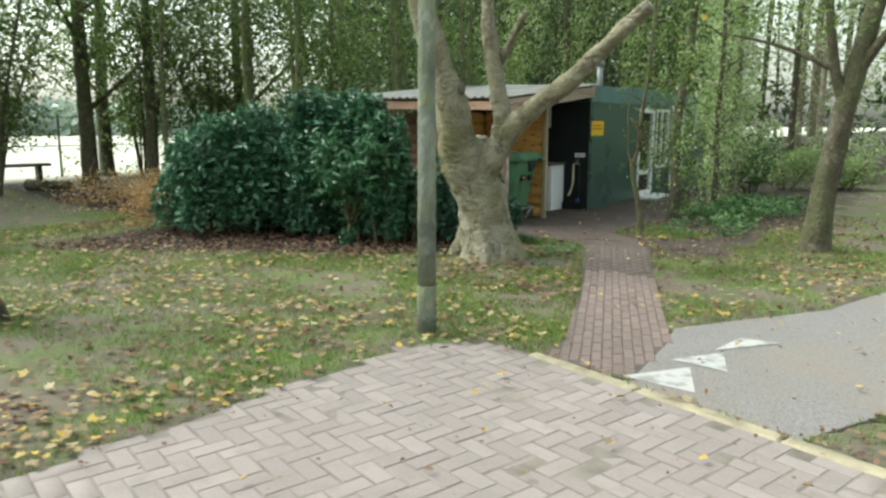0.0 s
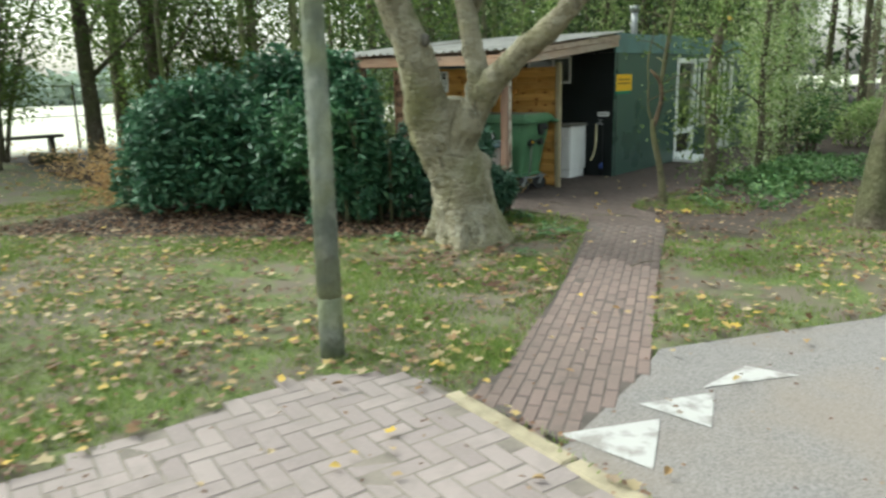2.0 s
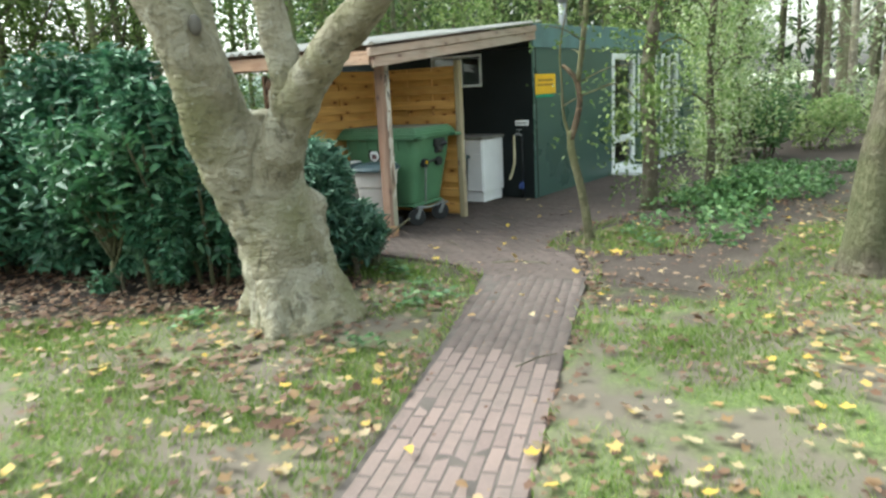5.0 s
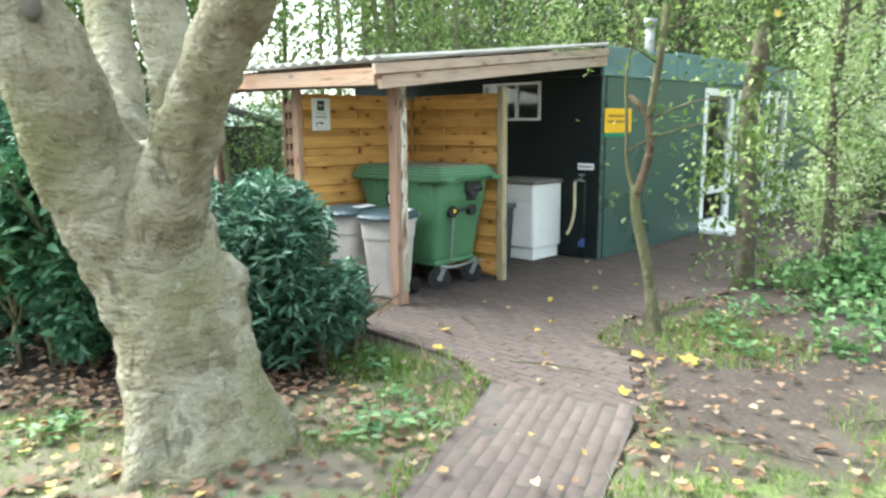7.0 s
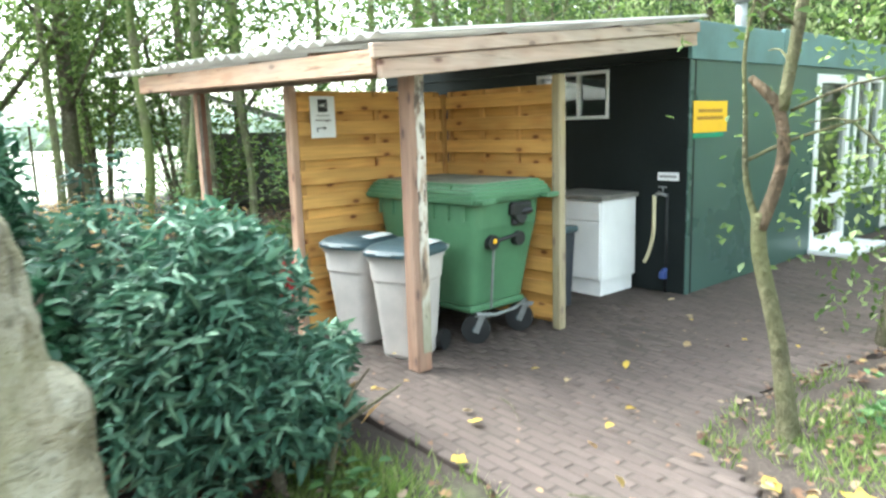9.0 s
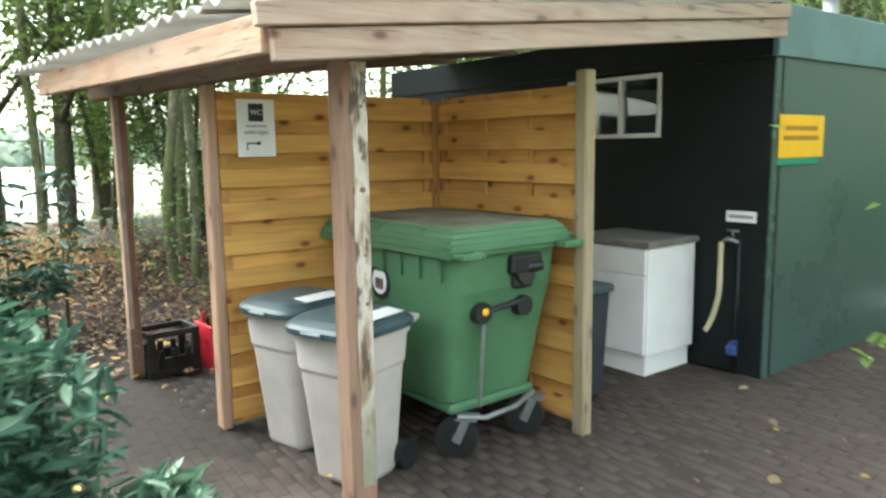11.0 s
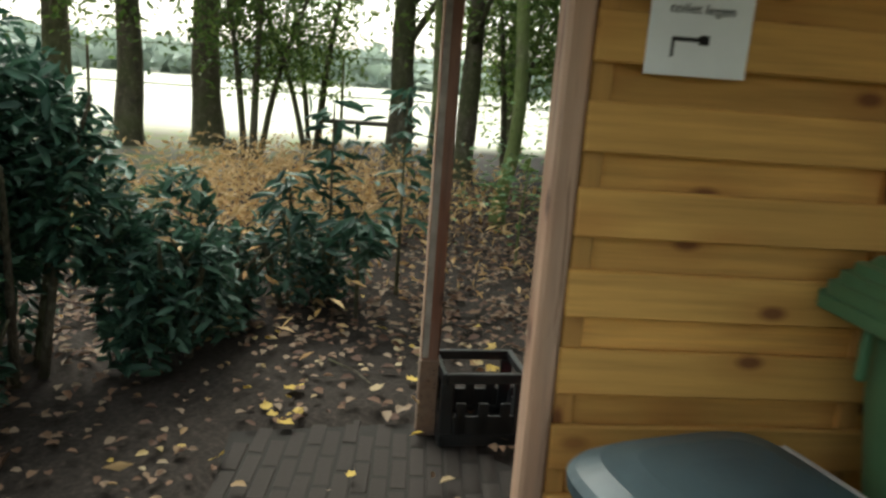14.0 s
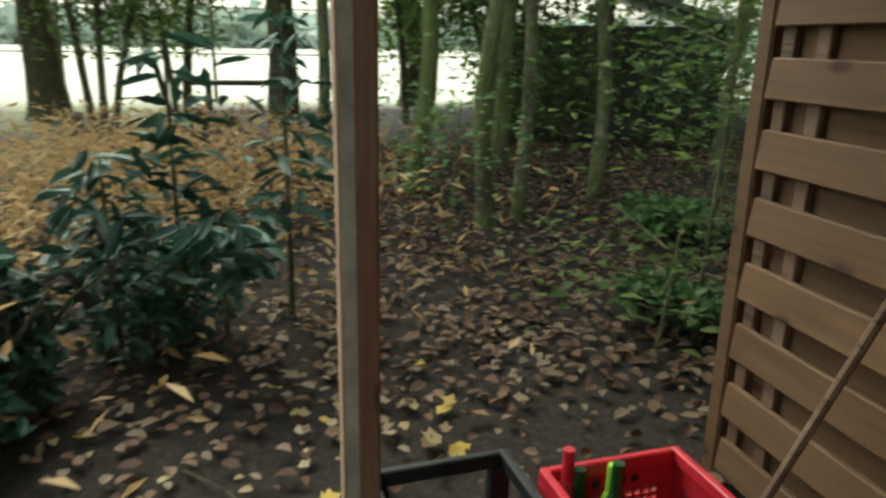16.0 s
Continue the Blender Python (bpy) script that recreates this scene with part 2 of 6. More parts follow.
M_GROUND = ground_mat()
M_BRICK = brick_mat("red_brick_pavers", [(0.145, 0.106, 0.094), (0.168, 0.122, 0.108), (0.156, 0.116, 0.104), (0.184, 0.134, 0.117)], (0.115, 0.092, 0.079))
# yard bricks: mud plus painted shade from x = -5.1 to -6.5
M_YARD = brick_mat("soiled_shaded_brick_pavers", [(0.076, 0.057, 0.05), (0.09, 0.068, 0.059), (0.083, 0.063, 0.056), (0.1, 0.076, 0.066)], (0.07, 0.055, 0.047), (-5.1, -6.5, (0.022, 0.018, 0.015)))
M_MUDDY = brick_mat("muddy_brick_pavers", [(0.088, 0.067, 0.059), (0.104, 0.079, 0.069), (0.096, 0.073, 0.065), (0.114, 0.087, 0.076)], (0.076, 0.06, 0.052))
M_APRON = brick_mat("faded_brick_pavers", [(0.2, 0.166, 0.157), (0.225, 0.187, 0.176), (0.212, 0.178, 0.168), (0.25, 0.21, 0.196)], (0.178, 0.151, 0.138))
M_JOINT = plain("joint_sand", (0.085, 0.07, 0.06), 0.95, var=0.3, scale=5)
# the joints take the same mud and painted shade
M_SOILJOINT = brick_mat("soil_filled_shaded_joints", [(0.05, 0.039, 0.033), (0.06, 0.047, 0.039)], (0.062, 0.049, 0.041), (-5.1, -6.5, (0.014, 0.012, 0.01)))
M_SAND = plain("pale_joint_sand", (0.17, 0.145, 0.122), 0.95, var=0.3, scale=5)


def asphalt(name, base, paint=None):
    """Old asphalt with grit, soil stains and pale wear; with paint, a worn marking on it."""
    m = Mat(name, 0.93, 0, 0.2)
    p = m.world_pos()
    a, b, c = m.noise(1.1, 4, p), m.noise(70, 3, p, 0.7), m.noise(9, 4, p)
    col = m.ramp(b, [(0.3, tuple(v * 0.6 for v in base)), (0.5, base), (0.75, tuple(v * 1.5 for v in base))])
    col = m.mix(m.grey(a, 0.42, 0.65, 0, 0.55), col, (0.2, 0.165, 0.135))
    if paint:
        col = m.mix(m.grey(c, 0.36, 0.52, 0.25, 0.92), col, paint)
    m.color(col).bump(b, 0.5, 0.006)
    return m.m


M_ASPHALT = asphalt("old_asphalt", (0.175, 0.162, 0.155))
M_WHITEPAINT = asphalt("worn_road_paint", (0.175, 0.162, 0.155), (0.38, 0.37, 0.355))
M_KERB = plain("worn_kerb_stone", (0.31, 0.265, 0.18), 0.9, var=0.35, scale=4, bump=0.4)
M_BLACKWALL = plain("black_painted_boards", (0.014, 0.018, 0.018), 0.6, var=0.2, scale=2, bump=0.1, spec=0.15)
M_GREENWALL = plain("dark_green_paint", (0.055, 0.1, 0.086), 0.3, var=0.12, scale=1.3, bump=0.05)
M_FASCIA = plain("teal_fascia_paint", (0.115, 0.2, 0.205), 0.5, var=0.2, scale=2.5, bump=0.1)
M_WHITE = plain("white_paint", (0.78, 0.79, 0.79), 0.45, var=0.06, scale=5)
M_LAMINATE = plain("white_laminate", (0.76, 0.76, 0.76), 0.4, var=0.05, scale=3)
M_WORKTOP = plain("grey_worktop", (0.2, 0.19, 0.17), 0.5, var=0.3, scale=10)
M_BINGREEN = plain("green_bin_plastic", (0.082, 0.186, 0.095), 0.42, var=0.16, scale=3, bump=0.06)
M_BLACKPL = plain("black_plastic", (0.015, 0.016, 0.017), 0.45, var=0.25, scale=9)
M_GREYPL = plain("pale_grey_plastic", (0.47, 0.43, 0.4), 0.55, var=0.12, scale=4)
M_LIDPL = plain("slate_grey_lid_plastic", (0.05, 0.08, 0.092), 0.42, var=0.2, scale=6)
M_REDPL = plain("red_crate_plastic", (0.5, 0.02, 0.035), 0.4, var=0.2, scale=8)
M_STEEL = plain("dull_galvanised_steel", (0.26, 0.27, 0.27), 0.5, 0.6, var=0.2, scale=10)
M_YELLOW = plain("yellow_sign_paint", (0.8, 0.46, 0.015), 0.5, var=0.08, scale=6)
M_INK = plain("black_ink", (0.02, 0.02, 0.02), 0.6)
M_GREYINK = plain("grey_ink", (0.3, 0.3, 0.3), 0.6)
M_HOSE = plain("cream_hose", (0.62, 0.56, 0.36), 0.5)
M_POLE = bark("weathered_pole", (0.17, 0.19, 0.16), (0.25, 0.27, 0.11), 0.5, 0.7, (0.25, 0.26, 0.22))
M_FENCE_X = timber("stained_fence_boards_x", (0.6, 0.33, 0.09), 0, 0.68)
M_FENCE_Y = timber("stained_fence_boards_y", (0.6, 0.33, 0.09), 1, 0.68)
M_FENCE_OLD = timber("aged_fence_boards", (0.128, 0.068, 0.031), 0, 0.6)
M_FENCE_Z = timber("stained_fence_battens", (0.52, 0.28, 0.08), 2, 0.65)
M_POST = timber("weathered_post", (0.25, 0.135, 0.085), 2, 0.5, True, 0.22)
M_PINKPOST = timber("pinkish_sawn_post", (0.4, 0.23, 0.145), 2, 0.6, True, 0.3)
M_PALEPOST = timber("greenish_pale_post", (0.36, 0.29, 0.15), 2, 0.6, True, 0.4)
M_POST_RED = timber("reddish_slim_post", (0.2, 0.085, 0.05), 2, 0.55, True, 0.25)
M_BEAM_X = timber("weathered_beam_x", (0.36, 0.215, 0.135), 0, 0.6, True, 0.35)
M_BEAM_Y = timber("weathered_beam_y", (0.41, 0.295, 0.225), 1, 0.65, True, 0.5)
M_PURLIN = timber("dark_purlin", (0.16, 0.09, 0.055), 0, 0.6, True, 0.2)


def sheet_plastic():
    m = Mat("corrugated_plastic", 0.5)
    n1, n2 = m.noise(3), m.noise(1.3, 3, None, 0.6, (1, 0.2, 1))
    col = m.ramp(n1, [(0.3, (0.33, 0.32, 0.295)), (0.6, (0.47, 0.46, 0.43))])
    col = m.mix(m.grey(n2, 0.5, 0.66, 0, 0.7), col, (0.16, 0.155, 0.12))
    m.color(col)
    tr = m.n("ShaderNodeBsdfTranslucent", Color=col)
    mx = m.n("ShaderNodeMixShader", i0=0.5, i1=m.b.outputs[0], i2=tr.outputs[0])
    m.t.links.new(mx.outputs[0], m.t.nodes["Material Output"].inputs[0])
    return m.m


M_SHEET = sheet_plastic()
M_BARK = smooth_bark("smooth_grey_bark")
M_PALEBARK = bark("pale_grey_bark", (0.24, 0.21, 0.155), (0.2, 0.2, 0.1), 0.4, 1.0, (0.4, 0.36, 0.28))
M_BARK_DARK = bark("dark_bark", (0.098, 0.082, 0.058), (0.085, 0.1, 0.038), 0.5, 1.6, (0.165, 0.148, 0.108))
M_BARK_GREEN = bark("mossy_bark", (0.13, 0.125, 0.075), (0.13, 0.17, 0.05), 0.75, 1.4, (0.22, 0.22, 0.13))
M_BARK_OLIVE = bark("olive_young_bark", (0.11, 0.098, 0.06), (0.12, 0.13, 0.05), 0.55, 2.0, (0.19, 0.17, 0.105))
M_LAUREL = leafy("laurel_leaves", [(0.028, 0.088, 0.045), (0.046, 0.135, 0.068), (0.078, 0.185, 0.095), (0.125, 0.245, 0.135)], 0.42, 0.4, 0.18)
M_EVERGREEN = leafy("dark_evergreen_leaves", [(0.018, 0.05, 0.032), (0.03, 0.08, 0.05), (0.048, 0.115, 0.07), (0.08, 0.16, 0.105)], 0.5, 0.35, 0.2)
M_YOUNG = leafy("young_laurel_leaves", [(0.035, 0.105, 0.045), (0.052, 0.145, 0.06), (0.08, 0.19, 0.08), (0.11, 0.23, 0.1)], 0.42, 0.4, 0.25)
M_RHODO = leafy("rhododendron_leaves", [(0.036, 0.092, 0.058), (0.058, 0.138, 0.085), (0.09, 0.19, 0.118), (0.145, 0.25, 0.155)], 0.55, 0.35, 0.2)
M_CROWN = leafy("tree_leaves", [(0.06, 0.105, 0.025), (0.095, 0.15, 0.035), (0.135, 0.2, 0.05), (0.19, 0.25, 0.075)], 0.5, 0.3, 0.55)
M_CROWN_D = leafy("dark_tree_leaves", [(0.025, 0.05, 0.016), (0.04, 0.075, 0.022), (0.06, 0.1, 0.03), (0.1, 0.13, 0.045)], 0.5, 0.3, 0.35)
M_BRIGHT = leafy("bright_leaves", [(0.16, 0.24, 0.08), (0.23, 0.33, 0.11), (0.32, 0.41, 0.16), (0.42, 0.48, 0.23)], 0.5, 0.3, 0.55)
M_LIGHT = leafy("pale_variegated_leaves", [(0.26, 0.34, 0.15), (0.36, 0.44, 0.22), (0.48, 0.54, 0.32), (0.56, 0.6, 0.42)], 0.5, 0.3, 0.5)
M_IVY = leafy("ground_ivy_leaves", [(0.05, 0.115, 0.035), (0.085, 0.175, 0.055), (0.12, 0.225, 0.075), (0.18, 0.28, 0.11)], 0.45, 0.35, 0.3)
M_BRACKEN = leafy("dead_bracken", [(0.4, 0.24, 0.1), (0.52, 0.35, 0.16), (0.6, 0.44, 0.24), (0.44, 0.29, 0.14)], 0.7, 0.2, 0.4)
M_GRASS = leafy("grass_blades", [(0.12, 0.19, 0.04), (0.16, 0.25, 0.05), (0.21, 0.3, 0.07), (0.31, 0.34, 0.13)], 0.6, 0.2, 0.35)
M_LITTER = leafy("fallen_leaves", [(0.085, 0.047, 0.032), (0.145, 0.08, 0.048), (0.195, 0.12, 0.073), (0.24, 0.18, 0.125)], 0.7, 0.2, 0.15)
M_LITTER_Y = leafy("fallen_yellow_leaves", [(0.2, 0.12, 0.06), (0.3, 0.19, 0.08), (0.36, 0.28, 0.16), (0.52, 0.36, 0.06), (0.27, 0.21, 0.13), (0.42, 0.34, 0.2)], 0.6, 0.25, 0.2)
M_BOTTLE = plain("green_bottle_glass", (0.012, 0.06, 0.02), 0.1, var=0.1)
M_LIME = plain("lime_plastic", (0.32, 0.6, 0.05), 0.4)
M_WOODFAR = plain("dark_shed_boards", (0.09, 0.082, 0.068), 0.85, var=0.4, scale=2)


def glass():
    m = Mat("window_glass", 0.03, 0, 0.5)
    m.color((0.6, 0.68, 0.66))
    m.b.inputs["Transmission Weight"].default_value = 1.0
    m.b.inputs["IOR"].default_value = 1.45
    return m.m


M_GLASS = glass()


# ---------- builders ----------
def finish(bm, name, mat, smooth=False):
    me = bpy.data.meshes.new(name)
    bmesh.ops.recalc_face_normals(bm, faces=bm.faces)
    bm.to_mesh(me)
    bm.free()
    me.materials.append(mat)
    if smooth:
        me.polygons.foreach_set("use_smooth", [True] * len(me.polygons))
    return me


def part(name, bm, mat, parent, label="", smooth=False):
    ob = new(name, finish(bm, name, mat, smooth))
    if parent is not None:
        ob.parent = parent
        ob.matrix_parent_inverse = parent.matrix_world.inverted()
    if label:
        ob["label"] = label
    return ob


def thing(name, x, y, label, category, group="", kind="", z=0.0):
    e = new(name)
    e.location = (x, y, z)
    e.matrix_world = pose(x, y, z)
    return tagged(e, label, category, group, kind)


def box(bm, x0, x1, y0, y1, z0, z1, bev=0.0, m=None):
    r = bmesh.ops.create_cube(bm, size=1.0)
    vs = r["verts"]
    for v in vs:
        v.co = Vector((x0 + (v.co.x + 0.5) * (x1 - x0), y0 + (v.co.y + 0.5) * (y1 - y0), z0 + (v.co.z + 0.5) * (z1 - z0)))
        if m is not None:
            v.co = m @ v.co
    if bev:
        es = list({e for v in vs for e in v.link_edges})
        bmesh.ops.bevel(bm, geom=es, offset=bev, segments=1, affect="EDGES", profile=0.5)
    return bm


def BB(*a, **k):
    return box(bmesh.new(), *a, **k)


def beam(p0, p1, w, h, bev=0.006, bm=None):
    """A bar from p0 to p1, w wide across and h high; p0 and p1 lie on its middle line."""
    bm = bm or bmesh.new()
    p0, p1 = Vector(p0), Vector(p1)
    d = p1 - p0
    q = d.to_track_quat("X", "Z").to_matrix().to_4x4()
    box(bm, 0, d.length, -w / 2, w / 2, -h / 2, h / 2, bev, Matrix.Translation(p0) @ q)
    return bm


def tube(pts, radii, seg=10, bm=None, wob=0.0, caps=True):
    """A round limb along pts, with a radius at each."""
    bm = bm or bmesh.new()
    pts = [Vector(p) for p in pts]
    rings = []
    for i, p in enumerate(pts):
        d = (pts[min(i + 1, len(pts) - 1)] - pts[max(i - 1, 0)]).normalized()
        side = (side - d * side.dot(d)).normalized() if i else d.to_track_quat("Z", "Y").to_matrix().col[0]
        up = d.cross(side)
        ring = []
        for k in range(seg):
            a = 2 * math.pi * k / seg
            r = radii[i]
            if wob:
                r *= 1 + wob * noise.noise(p * 2.3 + Vector((math.cos(a), math.sin(a), 0)) * 1.3)
            ring.append(bm.verts.new(p + side * (r * math.cos(a)) + up * (r * math.sin(a))))
        rings.append(ring)
    for a, b in zip(rings, rings[1:]):
        for k in range(seg):
            bm.faces.new((a[k], a[(k + 1) % seg], b[(k + 1) % seg], b[k]))
    if caps:
        bm.faces.new(rings[0][::-1])
        bm.faces.new(rings[-1])
    return bm


def curve_pts(pts, n=6):
    """Catmull-Rom through pts."""
    pts = [Vector(p) for p in pts]
    out = []
    for i in range(len(pts) - 1):
        p0, p1, p2, p3 = pts[max(i - 1, 0)], pts[i], pts[i + 1], pts[min(i + 2, len(pts) - 1)]
        for k in range(n):
            t = k / n
            out.append(0.5 * ((2 * p1) + (p2 - p0) * t + (2 * p0 - 5 * p1 + 4 * p2 - p3) * t * t + (3 * p1 - p0 - 3 * p2 + p3) * t ** 3))
    out.append(pts[-1])
    return out


def lerp_list(vals, n):
    return [vals[i] + (vals[i + 1] - vals[i]) * k / n for i in range(len(vals) - 1) for k in range(n)] + [vals[-1]]


def limb(bm, pts, radii, seg=10, n=5, wob=0.12):
    return tube(curve_pts(pts, n), lerp_list(radii, n), seg, bm, wob)


def loft(rings, power=5.0, seg=32, bm=None):
    """A closed body with rounded corners through rings of (cx, cy, z, half_x, half_y)."""
    bm = bm or bmesh.new()
    rows = []
    for cx, cy, z, hx, hy in rings:
        row = []
        for k in range(seg):
            a = 2 * math.pi * (k + 0.5) / seg
            ca, sa = math.cos(a), math.sin(a)
            row.append(bm.verts.new((cx + hx * math.copysign(abs(ca) ** (2 / power), ca), cy + hy * math.copysign(abs(sa) ** (2 / power), sa), z)))
        rows.append(row)
    for a, b in zip(rows, rows[1:]):
        for k in range(seg):
            bm.faces.new((a[k], a[(k + 1) % seg], b[(k + 1) % seg], b[k]))
    bm.faces.new(rows[0][::-1])
    bm.faces.new(rows[-1])
    return bm


def roughen(bm, amp, scale, seed=0.0):
    """Lumps and hollows pushed along the normals."""
    bm.normal_update()
    for v in bm.verts:
        v.co += v.normal * amp * (noise.noise(v.co * scale + Vector((seed, 0, 0))) + 0.5 * noise.noise(v.co * scale * 2.7))
    return bm


rng = np.random.default_rng(5)


def leaves(name, c, size, mat, parent=None, droop=0.3, aspect=0.42, flat=False, label="", out=None, fine=False, lobed=False):
    """Many small leaves at the points c (n x 3), each a folded blade of its own size and turn."""
    n = len(c)
    size = np.broadcast_to(np.asarray(size, float), (n,)) * rng.uniform(0.7, 1.3, n)
    d = rng.normal(size=(n, 3))
    if out is not None:
        d = d * 0.7 + out
    if flat:
        d[:, 2] *= 0.12
    else:
        d[:, 2] = d[:, 2] * 0.6 - droop
    d /= np.linalg.norm(d, axis=1)[:, None] + 1e-9
    up = rng.normal(size=(n, 3)) * (0.25 if flat else 0.6) + np.array([0, 0, 1.0])
    s = np.cross(d, up)
    s /= np.linalg.norm(s, axis=1)[:, None] + 1e-9
    u = np.cross(s, d)
    L, W = size[:, None], size[:, None] * aspect
    base = c - d * L * 0.5
    if lobed:
        # five pointed lobes round a middle, each tip curled its own way
        v = np.empty((n, 11, 3))
        v[:, 0] = c
        for k, r in enumerate((0.5, 0.33, 0.44, 0.3, 0.34, 0.2, 0.34, 0.3, 0.44, 0.33)):
            a = math.pi * k / 5
            rr = L * r * rng.uniform(0.75, 1.15, (n, 1))
            v[:, k + 1] = c + d * rr * math.cos(a) + s * rr * math.sin(a) * (0.6 + aspect * 0.5) + u * L * rng.uniform(-0.02, 0.13, (n, 1)) * (k % 2 == 0)
        fan = [q for k in range(10) for q in (0, k + 1, (k + 1) % 10 + 1)]
        f = np.arange(n * 11).reshape(n, 11)[:, fan].reshape(-1, 3)
        return sheet_mesh(name, v.reshape(-1, 3), f, mat, parent, label)
    if fine:
        v = np.empty((n, 6, 3))
        cup = rng.uniform(0.05, 0.3, (n, 1))
        skew = rng.uniform(0.8, 1.2, (n, 1))
        v[:, 0] = base
        v[:, 1] = c - d * L * 0.22 - s * W * 0.46 * skew + u * W * cup
        v[:, 2] = c + d * L * 0.18 - s * W * 0.44 + u * W * cup
        v[:, 3] = c + d * L * 0.5 - u * L * 0.08
        v[:, 4] = c + d * L * 0.2 + s * W * 0.4 + u * W * cup
        v[:, 5] = c - d * L * 0.2 + s * W * 0.48 / skew + u * W * cup
        f = np.arange(n * 6).reshape(n, 6)[:, [0, 1, 2, 0, 2, 3, 0, 3, 4, 0, 4, 5]].reshape(-1, 3)
        return sheet_mesh(name, v.reshape(-1, 3), f, mat, parent, label)
    v = np.empty((n, 4, 3))
    v[:, 0] = base
    v[:, 1] = c - s * W * 0.5 + u * W * 0.18
    v[:, 2] = c + d * L * 0.5 - u * L * 0.08
    v[:, 3] = c + s * W * 0.5 + u * W * 0.18
    return sheet_mesh(name, v.reshape(-1, 3), np.arange(n * 4).reshape(n, 4)[:, [0, 1, 2, 0, 2, 3]].reshape(-1, 3), mat, parent, label)


def sheet_mesh(name, verts, tris, mat, parent=None, label=""):
    me = bpy.data.meshes.new(name)
    nv, nt = len(verts), len(tris)
    me.vertices.add(nv)
    me.vertices.foreach_set("co", np.asarray(verts, np.float32).ravel())
    me.loops.add(nt * 3)
    me.loops.foreach_set("vertex_index", np.asarray(tris, np.int32).ravel())
    me.polygons.add(nt)
    me.polygons.foreach_set("loop_start", np.arange(0, nt * 3, 3, dtype=np.int32))
    me.update(calc_edges=True)
    me.materials.append(mat)
    ob = new(name, me)
    if parent is not None:
        ob.parent = parent
        ob.matrix_parent_inverse = parent.matrix_world.inverted()
    if label:
        ob["label"] = label
    return ob


def inside(px, py, poly):
    """Which of the points lie in the polygon."""
    res = np.zeros(np.shape(px), bool)
    for (x0, y0), (x1, y1) in zip(poly, poly[1:] + poly[:1]):
        hit = ((y0 > py) != (y1 > py)) & (px < (x1 - x0) * (py - y0) / (y1 - y0 + 1e-12) + x0)
        res ^= hit
    return res


def poly_slab(name, poly, z, thick, mat, parent):
    bm = bmesh.new()
    top = bm.faces.new([bm.verts.new((x, y, z)) for x, y in poly])
    r = bmesh.ops.extrude_face_region(bm, geom=[top])
    for v in r["geom"]:
        if isinstance(v, bmesh.types.BMVert):
            v.co.z -= thick
    bmesh.ops.triangulate(bm, faces=[f for f in bm.faces if len(f.verts) > 4])
    return part(name, bm, mat, parent)


# ---------- the plan ----------
PATH_POLY = [(-2.04, 5.33), (-2.06, 5.75), (-2.69, 7.45), (-3.28, 8.84), (-3.72, 9.8), (-2.88, 9.96), (-2.61, 9.22), (-2.08, 7.82), (-1.43, 6.2), (-1.36, 5.2)]
YARD_POLY = [(-3.72, 9.8), (-4.2, 10.0), (-5.0, 10.08), (-6.4, 9.8), (-7.85, 9.75), (-7.95, 10.45), (-7.0, 11.5), (-6.8, 13.48), (-5.31, 13.48),
             (-5.26, 20.9), (-3.7, 20.9), (-3.6, 13.0), (-3.85, 11.6), (-3.75, 10.95), (-3.3, 10.62), (-2.88, 9.96)]
APRON_POLY = [(-3.3, -3.0), (-3.15, 2.2), (-2.86, 5.05), (-2.4, 5.36), (-2.08, 5.3), (-0.06, 4.7), (5.0, 3.2), (5.0, -3.0)]
ROAD_POLY = [(-1.36, 5.14), (-1.45, 6.2), (-1.5, 6.53), (-1.1, 7.14), (-0.6, 7.87), (-0.2, 9.1), (1.4, 12.0), (7.0, 21.0), (40.0, 70.0), (48.0, 66.0), (12.0, 19.0), (4.0, 9.0),
             (1.2, 6.6), (-0.05, 5.45), (-0.36, 4.86)]


# ---------- ground ----------
def ground_sheet():
    def axis(lo, hi, step, far):
        fine = np.arange(lo, hi, step)
        out = np.array([0.5, 1.2, 2.2, 4, 7, 12, 20, 35, 60, 110, 200, 400, far])
        return np.concatenate([lo - out[::-1], fine, fine[-1] + out])
    xs, ys = axis(-13, 4, 0.13, 900), axis(-2, 18, 0.13, 900)
    X, Y = np.meshgrid(xs, ys, indexing="ij")
    Z = np.zeros_like(X)
    for i in range(X.shape[0]):
        for j in range(X.shape[1]):
            x, y = X[i, j], Y[i, j]
            if abs(x) < 40 and abs(y) < 60:
                Z[i, j] = 0.016 * noise.noise((x * 0.8, y * 0.8, 0)) + 0.012 * noise.noise((x * 3.1, y * 3.1, 4))
    paved = np.zeros(X.shape, bool)
    for p in (PATH_POLY, YARD_POLY, APRON_POLY, ROAD_POLY):
        paved |= inside(X, Y, p)
    Z[paved] = -0.06
    nx, ny = X.shape
    idx = np.arange(nx * ny).reshape(nx, ny)
    a, b, c, d = idx[:-1, :-1].ravel(), idx[1:, :-1].ravel(), idx[1:, 1:].ravel(), idx[:-1, 1:].ravel()
    tris = np.concatenate([np.stack([a, b, c], 1), np.stack([a, c, d], 1)])
    ob = sheet_mesh("ground", np.stack([X.ravel(), Y.ravel(), Z.ravel()], 1), tris, M_GROUND)
    return tagged(ob, "lawn and bare woodland soil strewn with leaves", "ground", kind="structure")


